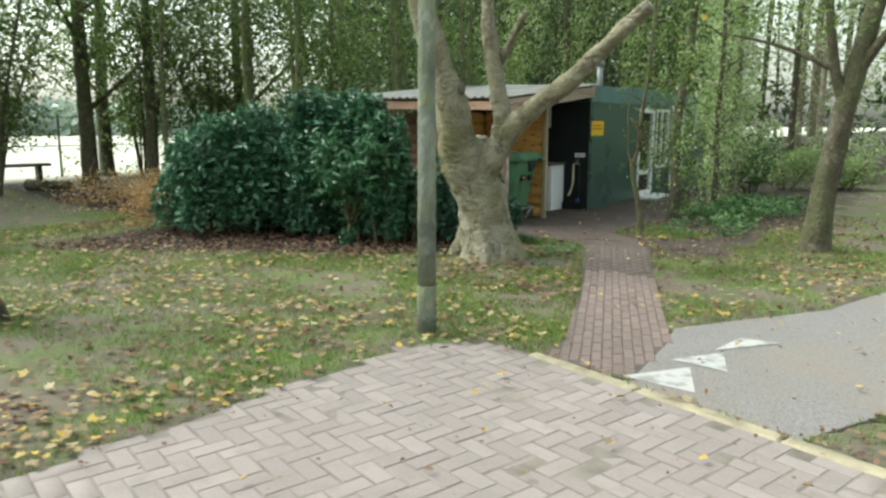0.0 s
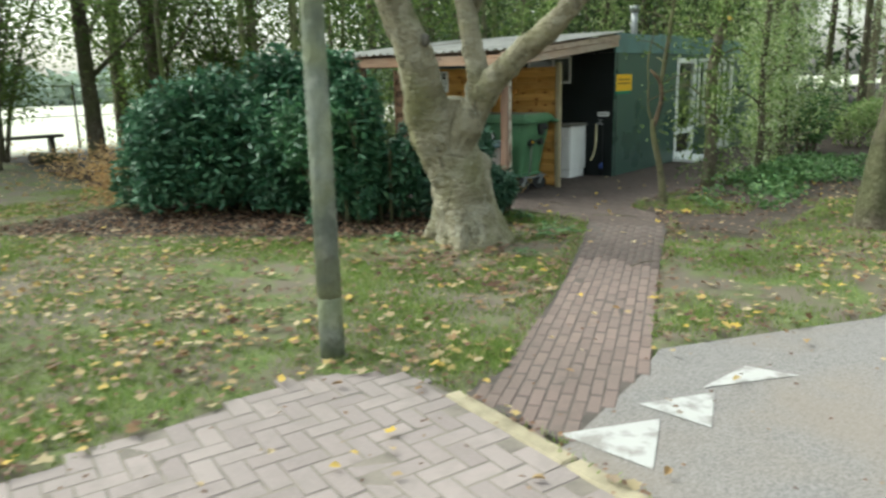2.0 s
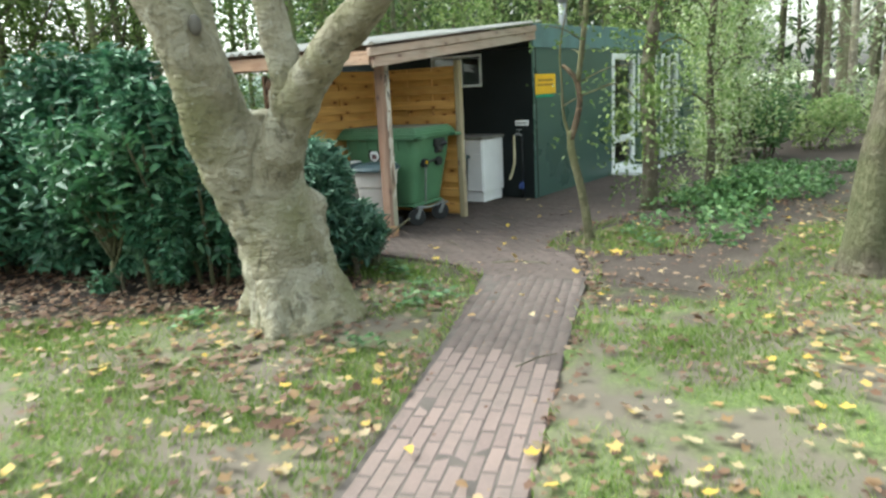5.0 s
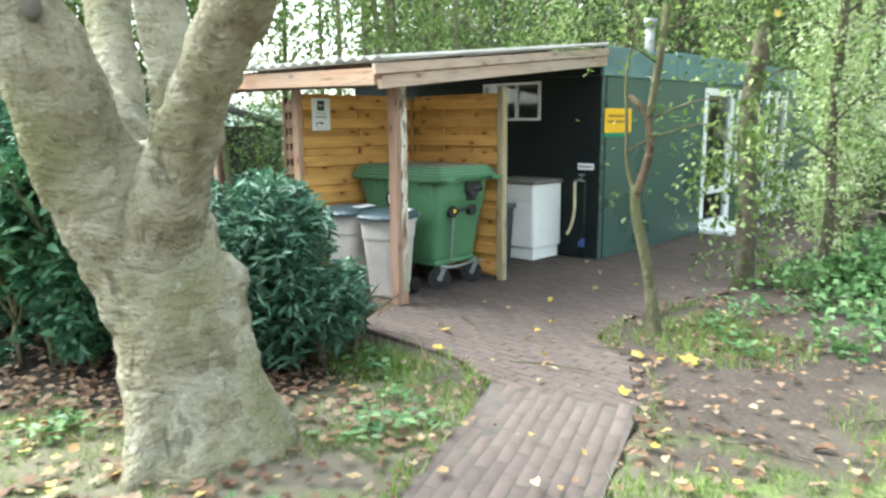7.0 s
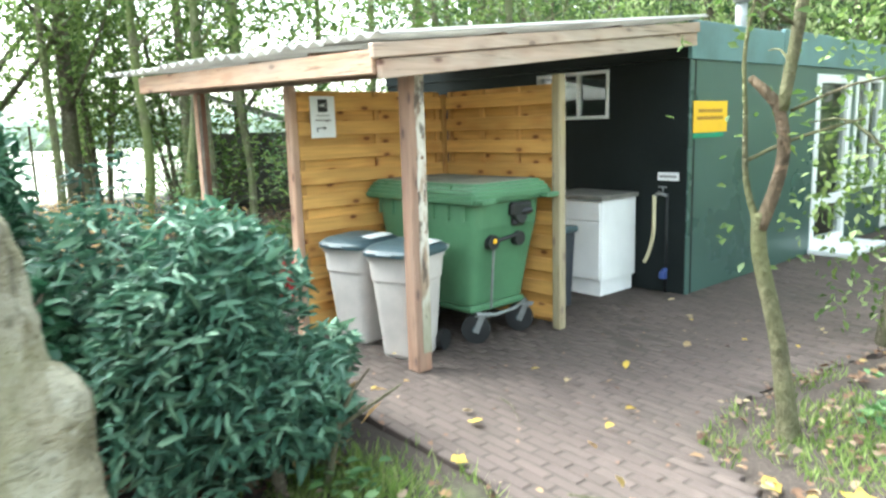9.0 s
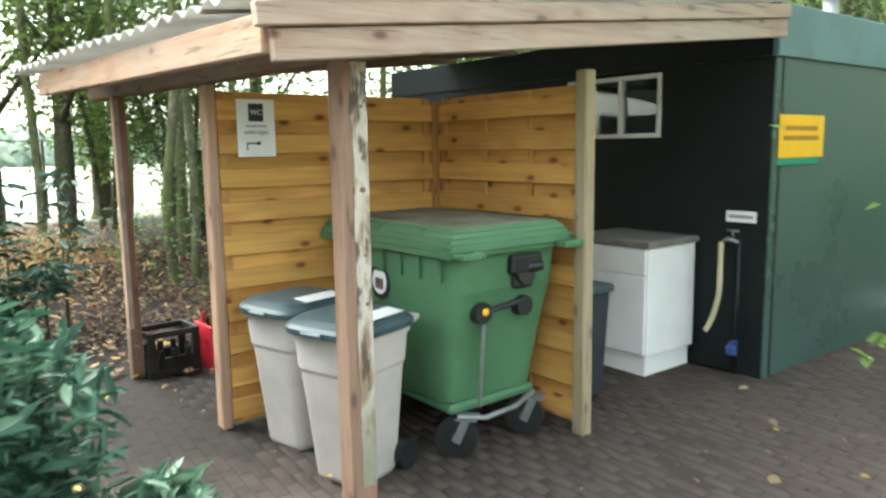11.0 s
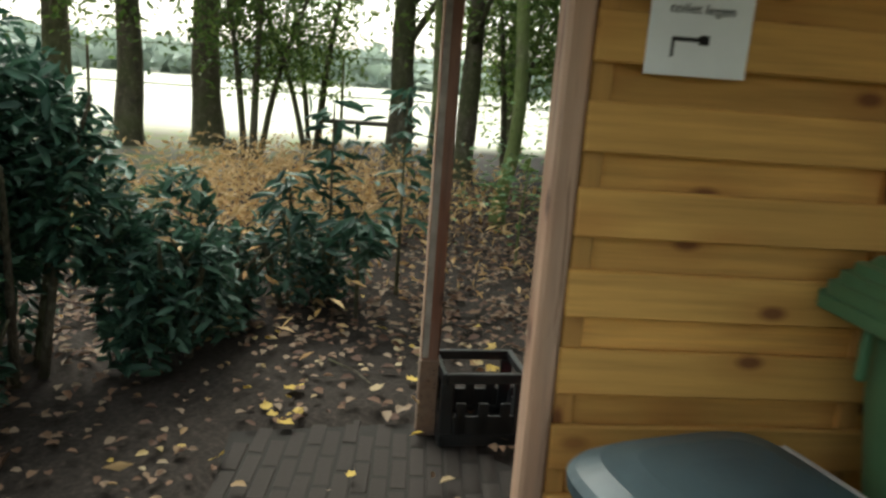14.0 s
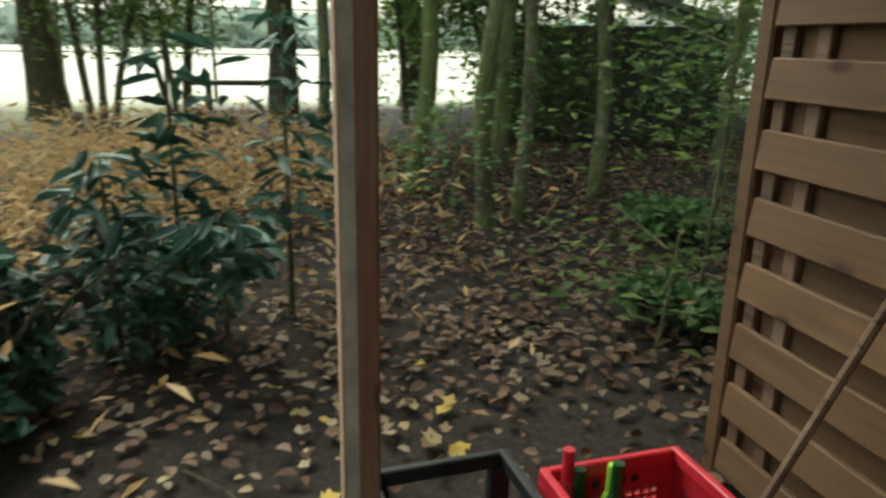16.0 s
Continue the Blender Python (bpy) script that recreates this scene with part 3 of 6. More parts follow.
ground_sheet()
road = thing("road", 0, 8, "old grey asphalt road with worn surface", "road", kind="structure")
poly_slab("asphalt", ROAD_POLY, -0.004, 0.12, M_ASPHALT, road)
TRIS = [[(-1.43, 5.25), (-1.13, 5.66), (-0.97, 5.21)], [(-1.28, 5.75), (-1.03, 6.1), (-0.91, 5.71)], [(-1.1, 6.12), (-1.02, 6.54), (-0.75, 6.57)]]
for tri in TRIS:
    bm = bmesh.new()
    bm.faces.new([bm.verts.new((x, y, 0.001)) for x, y in tri])
    part("give_way_triangle", bm, M_WHITEPAINT, road, "worn white painted triangle")
path_paving = thing("pavement_path", -2.4, 7.5, "narrow path of red brick pavers between lawns", "pavement", kind="structure")
poly_slab("sand_bed", PATH_POLY, -0.0032, 0.1, M_JOINT, path_paving)
yard_paving = thing("pavement_yard", -5, 11, "brick paved yard, dusty with soil and fallen leaves", "pavement", kind="structure")
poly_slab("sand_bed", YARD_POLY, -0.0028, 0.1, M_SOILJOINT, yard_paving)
apron_paving = thing("pavement_apron", -1, 3, "pale faded brick paver forecourt", "pavement", kind="structure")
poly_slab("sand_bed", APRON_POLY, -0.0026, 0.1, M_SAND, apron_paving)


# ---------- shed ----------
SX, SY = -5.285, 13.515
shed = thing("shed", -7.3, 17.2, "low flat-roofed shed, dark green side, black end, teal fascia", "shed")


def wall_with_holes(fixed, axis, lo, hi, z1, thick, holes, mat, name):
    """An upright wall in the plane axis = fixed, from lo to hi, thick inwards, with oblong holes (a, b, z0, z1)."""
    bm = bmesh.new()
    us = sorted({lo, hi, *[v for h in holes for v in h[:2]]})
    zs = sorted({0.0, z1, *[v for h in holes for v in h[2:]]})
    for a, b in zip(us, us[1:]):
        for z0, zz in zip(zs, zs[1:]):
            if any(h[0] <= a + 1e-6 and h[1] >= b - 1e-6 and h[2] <= z0 + 1e-6 and h[3] >= zz - 1e-6 for h in holes):
                continue
            if axis == "x":
                box(bm, fixed - thick, fixed, a, b, z0, zz)
            else:
                box(bm, a, b, fixed, fixed + thick, z0, zz)
    bmesh.ops.remove_doubles(bm, verts=bm.verts, dist=1e-4)
    seen = {}
    for f in bm.faces:
        seen.setdefault(tuple(round(c, 3) for c in f.calc_center_median()), []).append(f)
    bmesh.ops.delete(bm, geom=[f for fs in seen.values() if len(fs) > 1 for f in fs], context="FACES_ONLY")
    return part(name, bm, mat, shed)


DOORS = [(16.05, 17.0, 0.04, 1.9), (17.15, 18.0, 0.6, 1.9), (18.25, 19.15, 0.04, 1.92)]
wall_with_holes(SX, "x", SY + 0.1, 21.0, 1.96, 0.1, DOORS, M_GREENWALL, "side_wall")
wall_with_holes(SY, "y", -9.3, SX, 1.96, 0.1, [(-6.91, -6.07, 1.5, 1.93)], M_BLACKWALL, "end_wall")
part("rear_wall", BB(-9.3, -9.2, SY + 0.1, 21, 0, 1.96), M_BLACKWALL, shed)
part("far_wall", BB(-9.2, SX - 0.1, 20.9, 21, 0, 1.96), M_GREENWALL, shed)
part("shed_floor", BB(-9.2, SX - 0.1, SY + 0.1, 20.9, -0.02, 0.03), M_WORKTOP, shed)
part("roof", BB(-9.3, SX - 0.02, SY + 0.02, 21.0, 1.96, 2.2), M_WORKTOP, shed)
for y0, y1, z0, z1 in ((SY - 0.02, 15.17, 1.955, 2.26), (15.18, 17.4, 1.965, 2.29), (17.41, 19.4, 1.965, 2.28), (19.41, 21.04, 1.965, 2.28)):
    part("fascia_panel", BB(SX - 0.015, SX + 0.025, y0, y1, z0, z1, bev=0.005), M_FASCIA, shed, "teal painted fascia panel")
part("end_fascia", BB(-9.3, SX - 0.02, SY - 0.02, SY + 0.02, 1.965, 2.2), M_BLACKWALL, shed)
part("corner_trim", BB(SX - 0.004, SX + 0.012, SY - 0.012, SY + 0.05, 0.0, 1.95, bev=0.003), M_GREENWALL, shed)


def framed(parent, name, axis, fixed, a, b, z0, z1, w, bars=(), low=0.0, mat=M_WHITE):
    """A window or glazed door in its opening: frame, pane, glazing bars."""
    def put(bm, u0, u1, v0, v1, d0, d1, bev=0.004):
        if axis == "x":
            box(bm, fixed - d1, fixed - d0, u0, u1, v0, v1, bev)
        else:
            box(bm, u0, u1, fixed + d0, fixed + d1, v0, v1, bev)
    bm = bmesh.new()
    put(bm, a, a + w, z0, z1, -0.015, 0.07)
    put(bm, b - w, b, z0, z1, -0.015, 0.07)
    put(bm, a + w, b - w, z1 - w, z1, -0.015, 0.07)
    put(bm, a + w, b - w, z0, z0 + w + low, -0.015, 0.07)
    for u in bars:
        put(bm, u - w / 2, u + w / 2, z0 + w + low, z1 - w, -0.005, 0.06)
    win = part(name, bm, mat, parent, "white painted frame")
    pb = bmesh.new()
    put(pb, a + w, b - w, z0 + w + low, z1 - w, 0.03, 0.036, 0)
    pane = part("pane", pb, M_GLASS, win)
    pane.visible_shadow = False
    return win


framed(shed, "window", "y", SY, -6.91, -6.07, 1.5, 1.93, 0.03, (-6.42,))
d1 = framed(shed, "door", "x", SX, 16.05, 17.0, 0.04, 1.9, 0.09, low=0.02)
part("mid_rail", BB(SX - 0.07, SX + 0.012, 16.14, 16.91, 0.5, 0.6, bev=0.004), M_WHITE, d1)
framed(shed, "window", "x", SX, 17.15, 18.0, 0.6, 1.9, 0.06, (17.57,))
d2 = framed(shed, "door", "x", SX, 18.25, 19.15, 0.04, 1.92, 0.09, (18.7,), low=0.02)
part("doorstep", BB(SX + 0.01, SX + 0.45, 16.0, 17.05, 0.0, 0.06, bev=0.01), M_WHITE, shed, "pale threshold slab")
# the inside, dim
part("inner_partition", BB(-7.3, -7.24, SY + 0.2, 20.8, 0.03, 1.95), M_WHITE, shed)
pipe = tube([(-6.6, 17.0, 2.15), (-6.6, 17.0, 2.9)], [0.07, 0.07], 14)
tube([(-6.6, 17.0, 2.88), (-6.6, 17.0, 2.98)], [0.1, 0.1], 14, pipe)
part("flue_pipe", pipe, M_STEEL, shed, "grey metal flue pipe", True)
dome = bmesh.new()
bmesh.ops.create_uvsphere(dome, u_segments=16, v_segments=8, radius=0.22)
for v in dome.verts:
    v.co = Vector((v.co.x - 6.3, v.co.y + 14.9, max(v.co.z, 0) * 0.45 + 2.2))
part("roof_dome", dome, M_WHITE, shed, "white domed rooflight", True)

# sign on the green wall
sign = thing("wall_sign", SX, 13.84, "yellow notice board screwed to the green wall", "sign", z=1.48)
part("board", BB(SX + 0.003, SX + 0.012, 13.54, 14.13, 1.36, 1.62, bev=0.002), M_YELLOW, sign)


def words(text, size, m, mat, parent, name="lettering", wid=None):
    cu = bpy.data.curves.new(name, "FONT")
    cu.body, cu.size, cu.extrude = text, size, 0.0008
    cu.align_x = cu.align_y = "CENTER"
    tmp = bpy.data.objects.new("t", cu)
    scene.collection.objects.link(tmp)
    me = bpy.data.meshes.new_from_object(tmp.evaluated_get(bpy.context.evaluated_depsgraph_get()))
    bpy.data.objects.remove(tmp)
    if wid:
        xs = [v.co.x for v in me.vertices]
        k = wid / (max(xs) - min(xs))
        for v in me.vertices:
            v.co.x *= k
    me.materials.append(mat)
    ob = new(name, me)
    ob.matrix_world = m
    ob.parent = parent
    ob.matrix_parent_inverse = parent.matrix_world.inverted()
    return ob


bm = bmesh.new()
for z, w in ((1.54, 0.4), (1.48, 0.44)):
    box(bm, SX + 0.012, SX + 0.0135, 13.84 - w / 2, 13.84 + w / 2, z - 0.014, z + 0.014)
part("printed_lines", bm, plain("ochre_ink", (0.35, 0.18, 0.02), 0.6), sign)
part("lower_edge", BB(SX + 0.003, SX + 0.01, 13.54, 14.08, 1.315, 1.358, bev=0.002), plain("bright_green_paint", (0.02, 0.25, 0.13), 0.5), sign)

# plate, tap and hose on the black wall
plate = thing("door_plate", -5.45, SY, "small white plate with unreadable print", "sign", z=1.0)
part("plate", BB(-5.56, -5.36, SY - 0.01, SY - 0.002, 0.965, 1.035, bev=0.002), M_WHITE, plate)
part("printed_line", BB(-5.54, -5.38, SY - 0.0115, SY - 0.01, 0.99, 1.01), M_GREYINK, plate)
tap = thing("garden_tap", -5.47, SY, "outdoor tap on a pipe with a short cream hose", "tap")
part("riser_pipe", tube([(-5.45, SY - 0.03, 0.0), (-5.45, SY - 0.03, 0.86)], [0.012, 0.012], 8), M_BLACKPL, tap, "", True)
bm = tube([(-5.45, SY - 0.03, 0.84), (-5.52, SY - 0.05, 0.86), (-5.55, SY - 0.07, 0.83)], [0.014, 0.016, 0.014], 8)
tube([(-5.49, SY - 0.04, 0.86), (-5.49, SY - 0.04, 0.91)], [0.008, 0.008], 6, bm)
box(bm, -5.53, -5.45, SY - 0.046, SY - 0.034, 0.905, 0.92, 0.003)
part("tap_head", bm, M_STEEL, tap, "chrome tap", True)
part("hose", tube(curve_pts([(-5.55, SY - 0.07, 0.84), (-5.55, SY - 0.07, 0.7), (-5.56, SY - 0.06, 0.5), (-5.6, SY - 0.06, 0.34), (-5.64, SY - 0.07, 0.25)], 5), [0.017] * 21, 8), M_HOSE, tap, "cream rubber hose", True)
bm = tube([(-5.45, SY - 0.03, 0.2), (-5.45, SY - 0.08, 0.2)], [0.02, 0.02], 8)
box(bm, -5.48, -5.42, SY - 0.1, SY - 0.05, 0.13, 0.19, 0.008)
part("valve", bm, plain("blue_valve", (0.05, 0.08, 0.25), 0.4), tap)

# cabinet
cab = thing("kitchen_cabinet", -6.1, 13.2, "white laminate base cabinet with grey worktop, used outdoors", "cabinet")
part("carcass", BB(-6.36, -5.755, 12.985, 13.48, 0.13, 0.82, bev=0.003), M_LAMINATE, cab)
part("plinth", BB(-6.34, -5.775, 13.0, 13.46, 0.0, 0.13), M_LAMINATE, cab)
part("door", BB(-6.35, -5.765, 12.966, 12.984, 0.14, 0.64, bev=0.004), M_LAMINATE, cab)
part("drawer", BB(-6.35, -5.765, 12.966, 12.984, 0.65, 0.81, bev=0.004), M_LAMINATE, cab)
part("worktop", BB(-6.38, -5.73, 12.95, 13.49, 0.822, 0.862, bev=0.006), M_WORKTOP, cab, "stained grey worktop")

# narrow dark bin between the fence and the cabinet
slim = thing("dark_bin", -5.83, 12.4, "slim dark grey wheeled bin behind the fence", "bin")
bm = bmesh.new()
box(bm, -5.97, -5.69, 12.25, 12.55, 0.02, 0.62, 0.01)
for v in bm.verts:
    k = 0.82 + 0.18 * v.co.z / 0.62
    v.co.x, v.co.y = -5.83 + (v.co.x + 5.83) * k, 12.4 + (v.co.y - 12.4) * k
part("body", bm, plain("anthracite_plastic", (0.03, 0.035, 0.045), 0.5), slim)
part("lid", BB(-5.99, -5.67, 12.23, 12.57, 0.62, 0.67, bev=0.015), M_LIDPL, slim)


# ---------- carport ----------
carport = thing("carport", -6.7, 11.9, "lean-to shelter of weathered posts and beams with corrugated roof", "shelter")


def front_y(x):
    """The line of the posts, which stands a little askew."""
    return 10.715 + 0.086 * (x + 5.455)


def roof_z(y, x=-5.2):
    """Under side of the sheet: it rises to the shed and a little towards the free end."""
    return 1.9 + 0.1 * (y - 10.1) + 0.012 * (-5.2 - x)


part("post", BB(-5.51, -5.40, 10.66, 10.77, 0, 1.78, bev=0.008), M_POST, carport, "weathered square post with flaking white edge")


def flaking_paint():
    """Pale paint with wood showing through along the grain, and dark streaks."""
    m = Mat("flaking_pale_paint", 0.8)
    p = m.world_pos()
    a, b = m.noise(9, 5, p, 0.6, (1, 1, 0.35)), m.noise(16, 4, p, 0.6, (1, 1, 0.3))
    col = m.ramp(a, [(0.36, (0.2, 0.14, 0.1)), (0.44, (0.42, 0.38, 0.31)), (0.54, (0.52, 0.48, 0.41)), (0.64, (0.28, 0.2, 0.14))])
    col = m.mix(m.grey(b, 0.54, 0.6, 0, 0.85), col, (0.06, 0.045, 0.035))
    sep = m.n("ShaderNodeSeparateXYZ", i0=p)
    col = m.mix(m.grey(sep.outputs[2], 0.25, 0.6, 0.7, 0), col, (0.17, 0.17, 0.1))
    m.color(col).bump(a, 0.5, 0.006)
    return m.m


bm = BB(-5.402, -5.396, 10.698, 10.764, 0.12, 1.775)
bmesh.ops.subdivide_edges(bm, edges=[e for e in bm.edges if abs(e.verts[0].co.z - e.verts[1].co.z) > 1], cuts=26)
for v in bm.verts:
    if v.co.y < 10.72:
        v.co.y += 0.016 * noise.noise((0, 0, v.co.z * 9))
part("paint_strip", bm, flaking_paint(), carport, "flaking whitish paint")
for z, y, h in ((1.61, 10.738, 0.014), (1.42, 10.741, 0.022), (1.3, 10.735, 0.03), (1.05, 10.739, 0.016), (0.86, 10.743, 0.02), (0.52, 10.736, 0.014)):
    part("nail_stain", tube([(-5.3985, y, z), (-5.394, y, z)], [h * 0.45, h * 0.4], 7), M_PURLIN, carport)
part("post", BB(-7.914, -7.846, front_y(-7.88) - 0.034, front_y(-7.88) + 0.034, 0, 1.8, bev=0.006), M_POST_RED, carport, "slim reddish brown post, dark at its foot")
# one side and a strip of the slim post, paler than its reddish brown
part("pale_face", BB(-7.909, -7.851, front_y(-7.88) - 0.0375, front_y(-7.88) - 0.0335, 0.33, 1.78), M_PINKPOST, carport, "paler greyish side")
part("pale_strip", BB(-7.848, -7.8425, front_y(-7.88) - 0.032, front_y(-7.88) - 0.008, 0.33, 1.78), plain("pale_grey_wood", (0.34, 0.3, 0.26), 0.85, var=0.3, scale=12), carport, "pale grey strip")
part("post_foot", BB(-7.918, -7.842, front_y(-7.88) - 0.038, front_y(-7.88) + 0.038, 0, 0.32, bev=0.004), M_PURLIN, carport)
part("purlin", beam((-8.3, front_y(-8.3), 1.85), (-5.2, front_y(-5.2), 1.83), 0.07, 0.12), M_PURLIN, carport)
part("front_beam", beam((-8.08, 10.133, 1.86), (-5.22, 10.3, 1.815), 0.045, 0.125), M_BEAM_X, carport, "weathered reddish front beam")
for nm, zo, hh, xo, y0 in (("side_board", 0.0, 0.1, 0.0, 10.3), ("side_board", 0.088, 0.075, 0.02, 10.24)):
    part(nm, beam((-5.2 + xo, y0, 1.775 + zo), (-5.2 + xo, 13.42, 2.095 + zo), 0.045, hh, 0.005), M_BEAM_Y, carport, "pale weathered edge board")
for x in (-8.2, -7.45, -6.7, -5.95, -5.3):
    part("rafter", beam((x, 10.36, roof_z(10.36, x) - 0.045), (x, 13.46, roof_z(13.46, x) - 0.045), 0.05, 0.07), M_PURLIN, carport)
for y in (11.3, 12.5):
    part("batten", beam((-8.3, y, roof_z(y, -8.3) - 0.01), (-5.25, y, roof_z(y) - 0.01), 0.05, 0.03), M_PURLIN, carport)
# corrugated sheet, its front edge a little askew, with a thin lip past the beam
def sheet_front(x):
    return 9.99 + 0.085 * (x + 8.45)


bm = bmesh.new()
for x0, x1, lift in ((-8.45, -7.5, 0.0), (-7.53, -6.55, 0.007), (-6.58, -5.6, 0.0), (-5.63, -5.13, 0.007)):
    xs = np.linspace(x0, x1, max(12, int((x1 - x0) / 0.014)))
    rows = []
    for v in (0.0, 0.33, 0.66, 1.0):
        row = []
        for x in xs:
            y = sheet_front(x) + v * (13.5 - sheet_front(x)) + (0.012 * noise.noise((x * 3, 0, 1)) if v == 0 else 0)
            z = roof_z(y, x) + 0.022 + lift + 0.015 * math.sin(x * 2 * math.pi / 0.13) + 0.003 * math.sin(x * 5.1)
            row.append((bm.verts.new((x, y, z)), bm.verts.new((x, y, z + 0.006))))
        rows.append(row)
    for a, b in zip(rows, rows[1:]):
        for k in range(len(xs) - 1):
            bm.faces.new((a[k][1], a[k + 1][1], b[k + 1][1], b[k][1]))
            bm.faces.new((a[k + 1][0], a[k][0], b[k][0], b[k + 1][0]))
    a = rows[0]
    for k in range(len(xs) - 1):
        bm.faces.new((a[k][0], a[k + 1][0], a[k + 1][1], a[k][1]))
part("roof_sheet", bm, M_SHEET, carport, "dirty pale corrugated roofing sheets")


# ---------- fence panels ----------
def fence_panel(label, axis, fixed, a, b, face, posts=(), mat=None, battens=(0.02, 0.36, 0.68, 0.98), seed=1):
    """A woven panel: proud boards before upright battens, set-back boards behind them; face is +1 or -1, the proud side."""
    cx, cy = ((a + b) / 2, fixed) if axis == "x" else (fixed, (a + b) / 2)
    f = thing("fence_panel", cx, cy, label, "fence", "fence panels of the shelter")
    mat = mat or (M_FENCE_X if axis == "x" else M_FENCE_Y)
    rs = random.Random(seed)

    def put(u0, u1, d0, d1, v0, v1, bev):
        d0, d1 = sorted((fixed + d0 * face, fixed + d1 * face))
        return BB(u0, u1, d0, d1, v0, v1, bev=bev) if axis == "x" else BB(d0, d1, u0, u1, v0, v1, bev=bev)

    def board(d, v0, v1):
        bm = put(a, b, d - 0.018, d, v0, v1, 0.004)
        tip, twist = rs.uniform(-0.004, 0.004), rs.uniform(-0.003, 0.003)
        for v in bm.verts:
            u = (v.co.x if axis == "x" else v.co.y) - a
            t = (v.co.z - v0) / (v1 - v0)
            off = ((0.5 - t) * 0.01 + twist * (u - 0.6)) * face
            if axis == "x":
                v.co.y += off
            else:
                v.co.x += off
            v.co.z += tip * (u - 0.6)
        part("board", bm, mat, f)

    for k in range(10):
        z = 0.051 + 0.173 * k
        board(0.0, z, z + 0.1)
        board(-0.042, z + 0.076, min(z + 0.2, 1.75))
    board(-0.042, 0.015, 0.07)
    for q in battens:
        u = a + (b - a) * q
        part("batten", put(max(a, u - 0.022), min(b, u + 0.022), -0.041, -0.019, 0.02, 1.745, 0.003), M_PURLIN if mat is M_FENCE_OLD else M_FENCE_Z, f)
    for px, py, wx, wy, top, pm in posts:
        part("post", BB(px - wx / 2, px + wx / 2, py - wy / 2, py + wy / 2, 0, top, bev=0.008), pm, f, "weathered fence post")
    return f


fence_panel("orange-brown stained fence panel of lapped boards with a notice", "y", -6.622, 10.654, 11.99, 1, ((-6.668, 10.625, 0.09, 0.055, 1.78, M_PINKPOST), (-6.655, 12.03, 0.06, 0.06, 1.73, M_FENCE_Z)), None, (0.02, 0.52, 0.98), 1)
fence_panel("orange-brown stained fence panel behind the green container", "x", 12.02, -6.6, -5.452, -1, ((-5.412, 12.0, 0.075, 0.07, 1.81, M_PALEPOST),), None, (0.02, 0.34, 0.66, 0.98), 2)
fence_panel("weathered brown fence panel with gaps between boards", "x", 11.56, -8.2, -6.75, -1, ((-8.235, 11.59, 0.06, 0.06, 1.78, M_FENCE_OLD),), M_FENCE_OLD, (0.02, 0.1, 0.55, 0.98), 3)

# notice
notice = thing("paper_notice", -6.6205, 10.86, "laminated white paper notice with dark square symbol", "notice", z=1.57)
part("sheet", BB(-6.6205, -6.6165, 10.752, 10.958, 1.42, 1.712, bev=0.001), M_WHITE, notice)
part("symbol", BB(-6.6165, -6.615, 10.815, 10.895, 1.6, 1.69), M_INK, notice)
words("WC", 0.035, pose(-6.6147, 10.855, 1.645, 90, 0, 90), M_WHITE, notice)
words("toilet legen", 0.026, pose(-6.6147, 10.855, 1.545, 90, 0, 90), M_INK, notice, wid=0.13)
bm = bmesh.new()
box(bm, -6.6165, -6.6147, 10.8, 10.87, 1.485, 1.493)
box(bm, -6.6165, -6.6147, 10.8, 10.806, 1.455, 1.485)
box(bm, -6.6165, -6.6147, 10.855, 10.875, 1.48, 1.498)
part("arrow", bm, M_INK, notice)
bm = bmesh.new()
box(bm, -6.6165, -6.615, 10.8, 10.91, 1.572, 1.58)
part("printed_line", bm, M_GREYINK, notice)

# ---------- green container ----------
cont = thing("waste_container", -6.05, 11.58, "large green plastic four-wheeled waste container with lid shut", "waste container")
CX, CY = -6.03, 11.585


def tapered(x0, x1, y0, y1, z0, z1, k, bev):
    bm = BB(x0, x1, y0, y1, z0, z1, bev=bev)
    cx, cy = (x0 + x1) / 2, (y0 + y1) / 2
    for v in bm.verts:
        t = (v.co.z - z0) / (z1 - z0)
        s = k + (1 - k) * t
        v.co.x, v.co.y = cx + (v.co.x - cx) * s, cy + (v.co.y - cy) * s
    return bm


part("body", loft([(CX - 0.02, CY, 0.24, 0.405, 0.26), (CX - 0.02, CY, 0.26, 0.43, 0.285), (CX - 0.01, CY, 0.6, 0.485, 0.315), (CX, CY, 0.8, 0.525, 0.335), (CX, CY, 0.985, 0.54, 0.345)], 9, 48), M_BINGREEN, cont)
part("base_rim", BB(-6.46, -5.61, 11.31, 11.86, 0.2, 0.25, bev=0.015), M_BINGREEN, cont)
part("rim", BB(-6.6, -5.46, 11.2, 11.96, 0.965, 1.005, bev=0.012), M_BINGREEN, cont)
bm = loft([(CX, CY, 1.0, 0.585, 0.39), (CX, CY, 1.03, 0.585, 0.39), (CX, CY, 1.036, 0.572, 0.378), (CX, CY, 1.055, 0.57, 0.376), (CX, CY, 1.06, 0.556, 0.362), (CX, CY, 1.078, 0.552, 0.358), (CX, CY, 1.082, 0.535, 0.342), (CX, CY, 1.098, 0.525, 0.332)], 28, 64)
lid = part("lid", bm, M_BINGREEN, cont, "ribbed green lid, grey with dust on top")
part("dusty_top", loft([(CX, CY, 1.094, 0.5, 0.3), (CX, CY, 1.102, 0.49, 0.29)], 10, 40), plain("dusty_green", (0.2, 0.19, 0.14), 0.9, var=0.35, scale=5), lid)
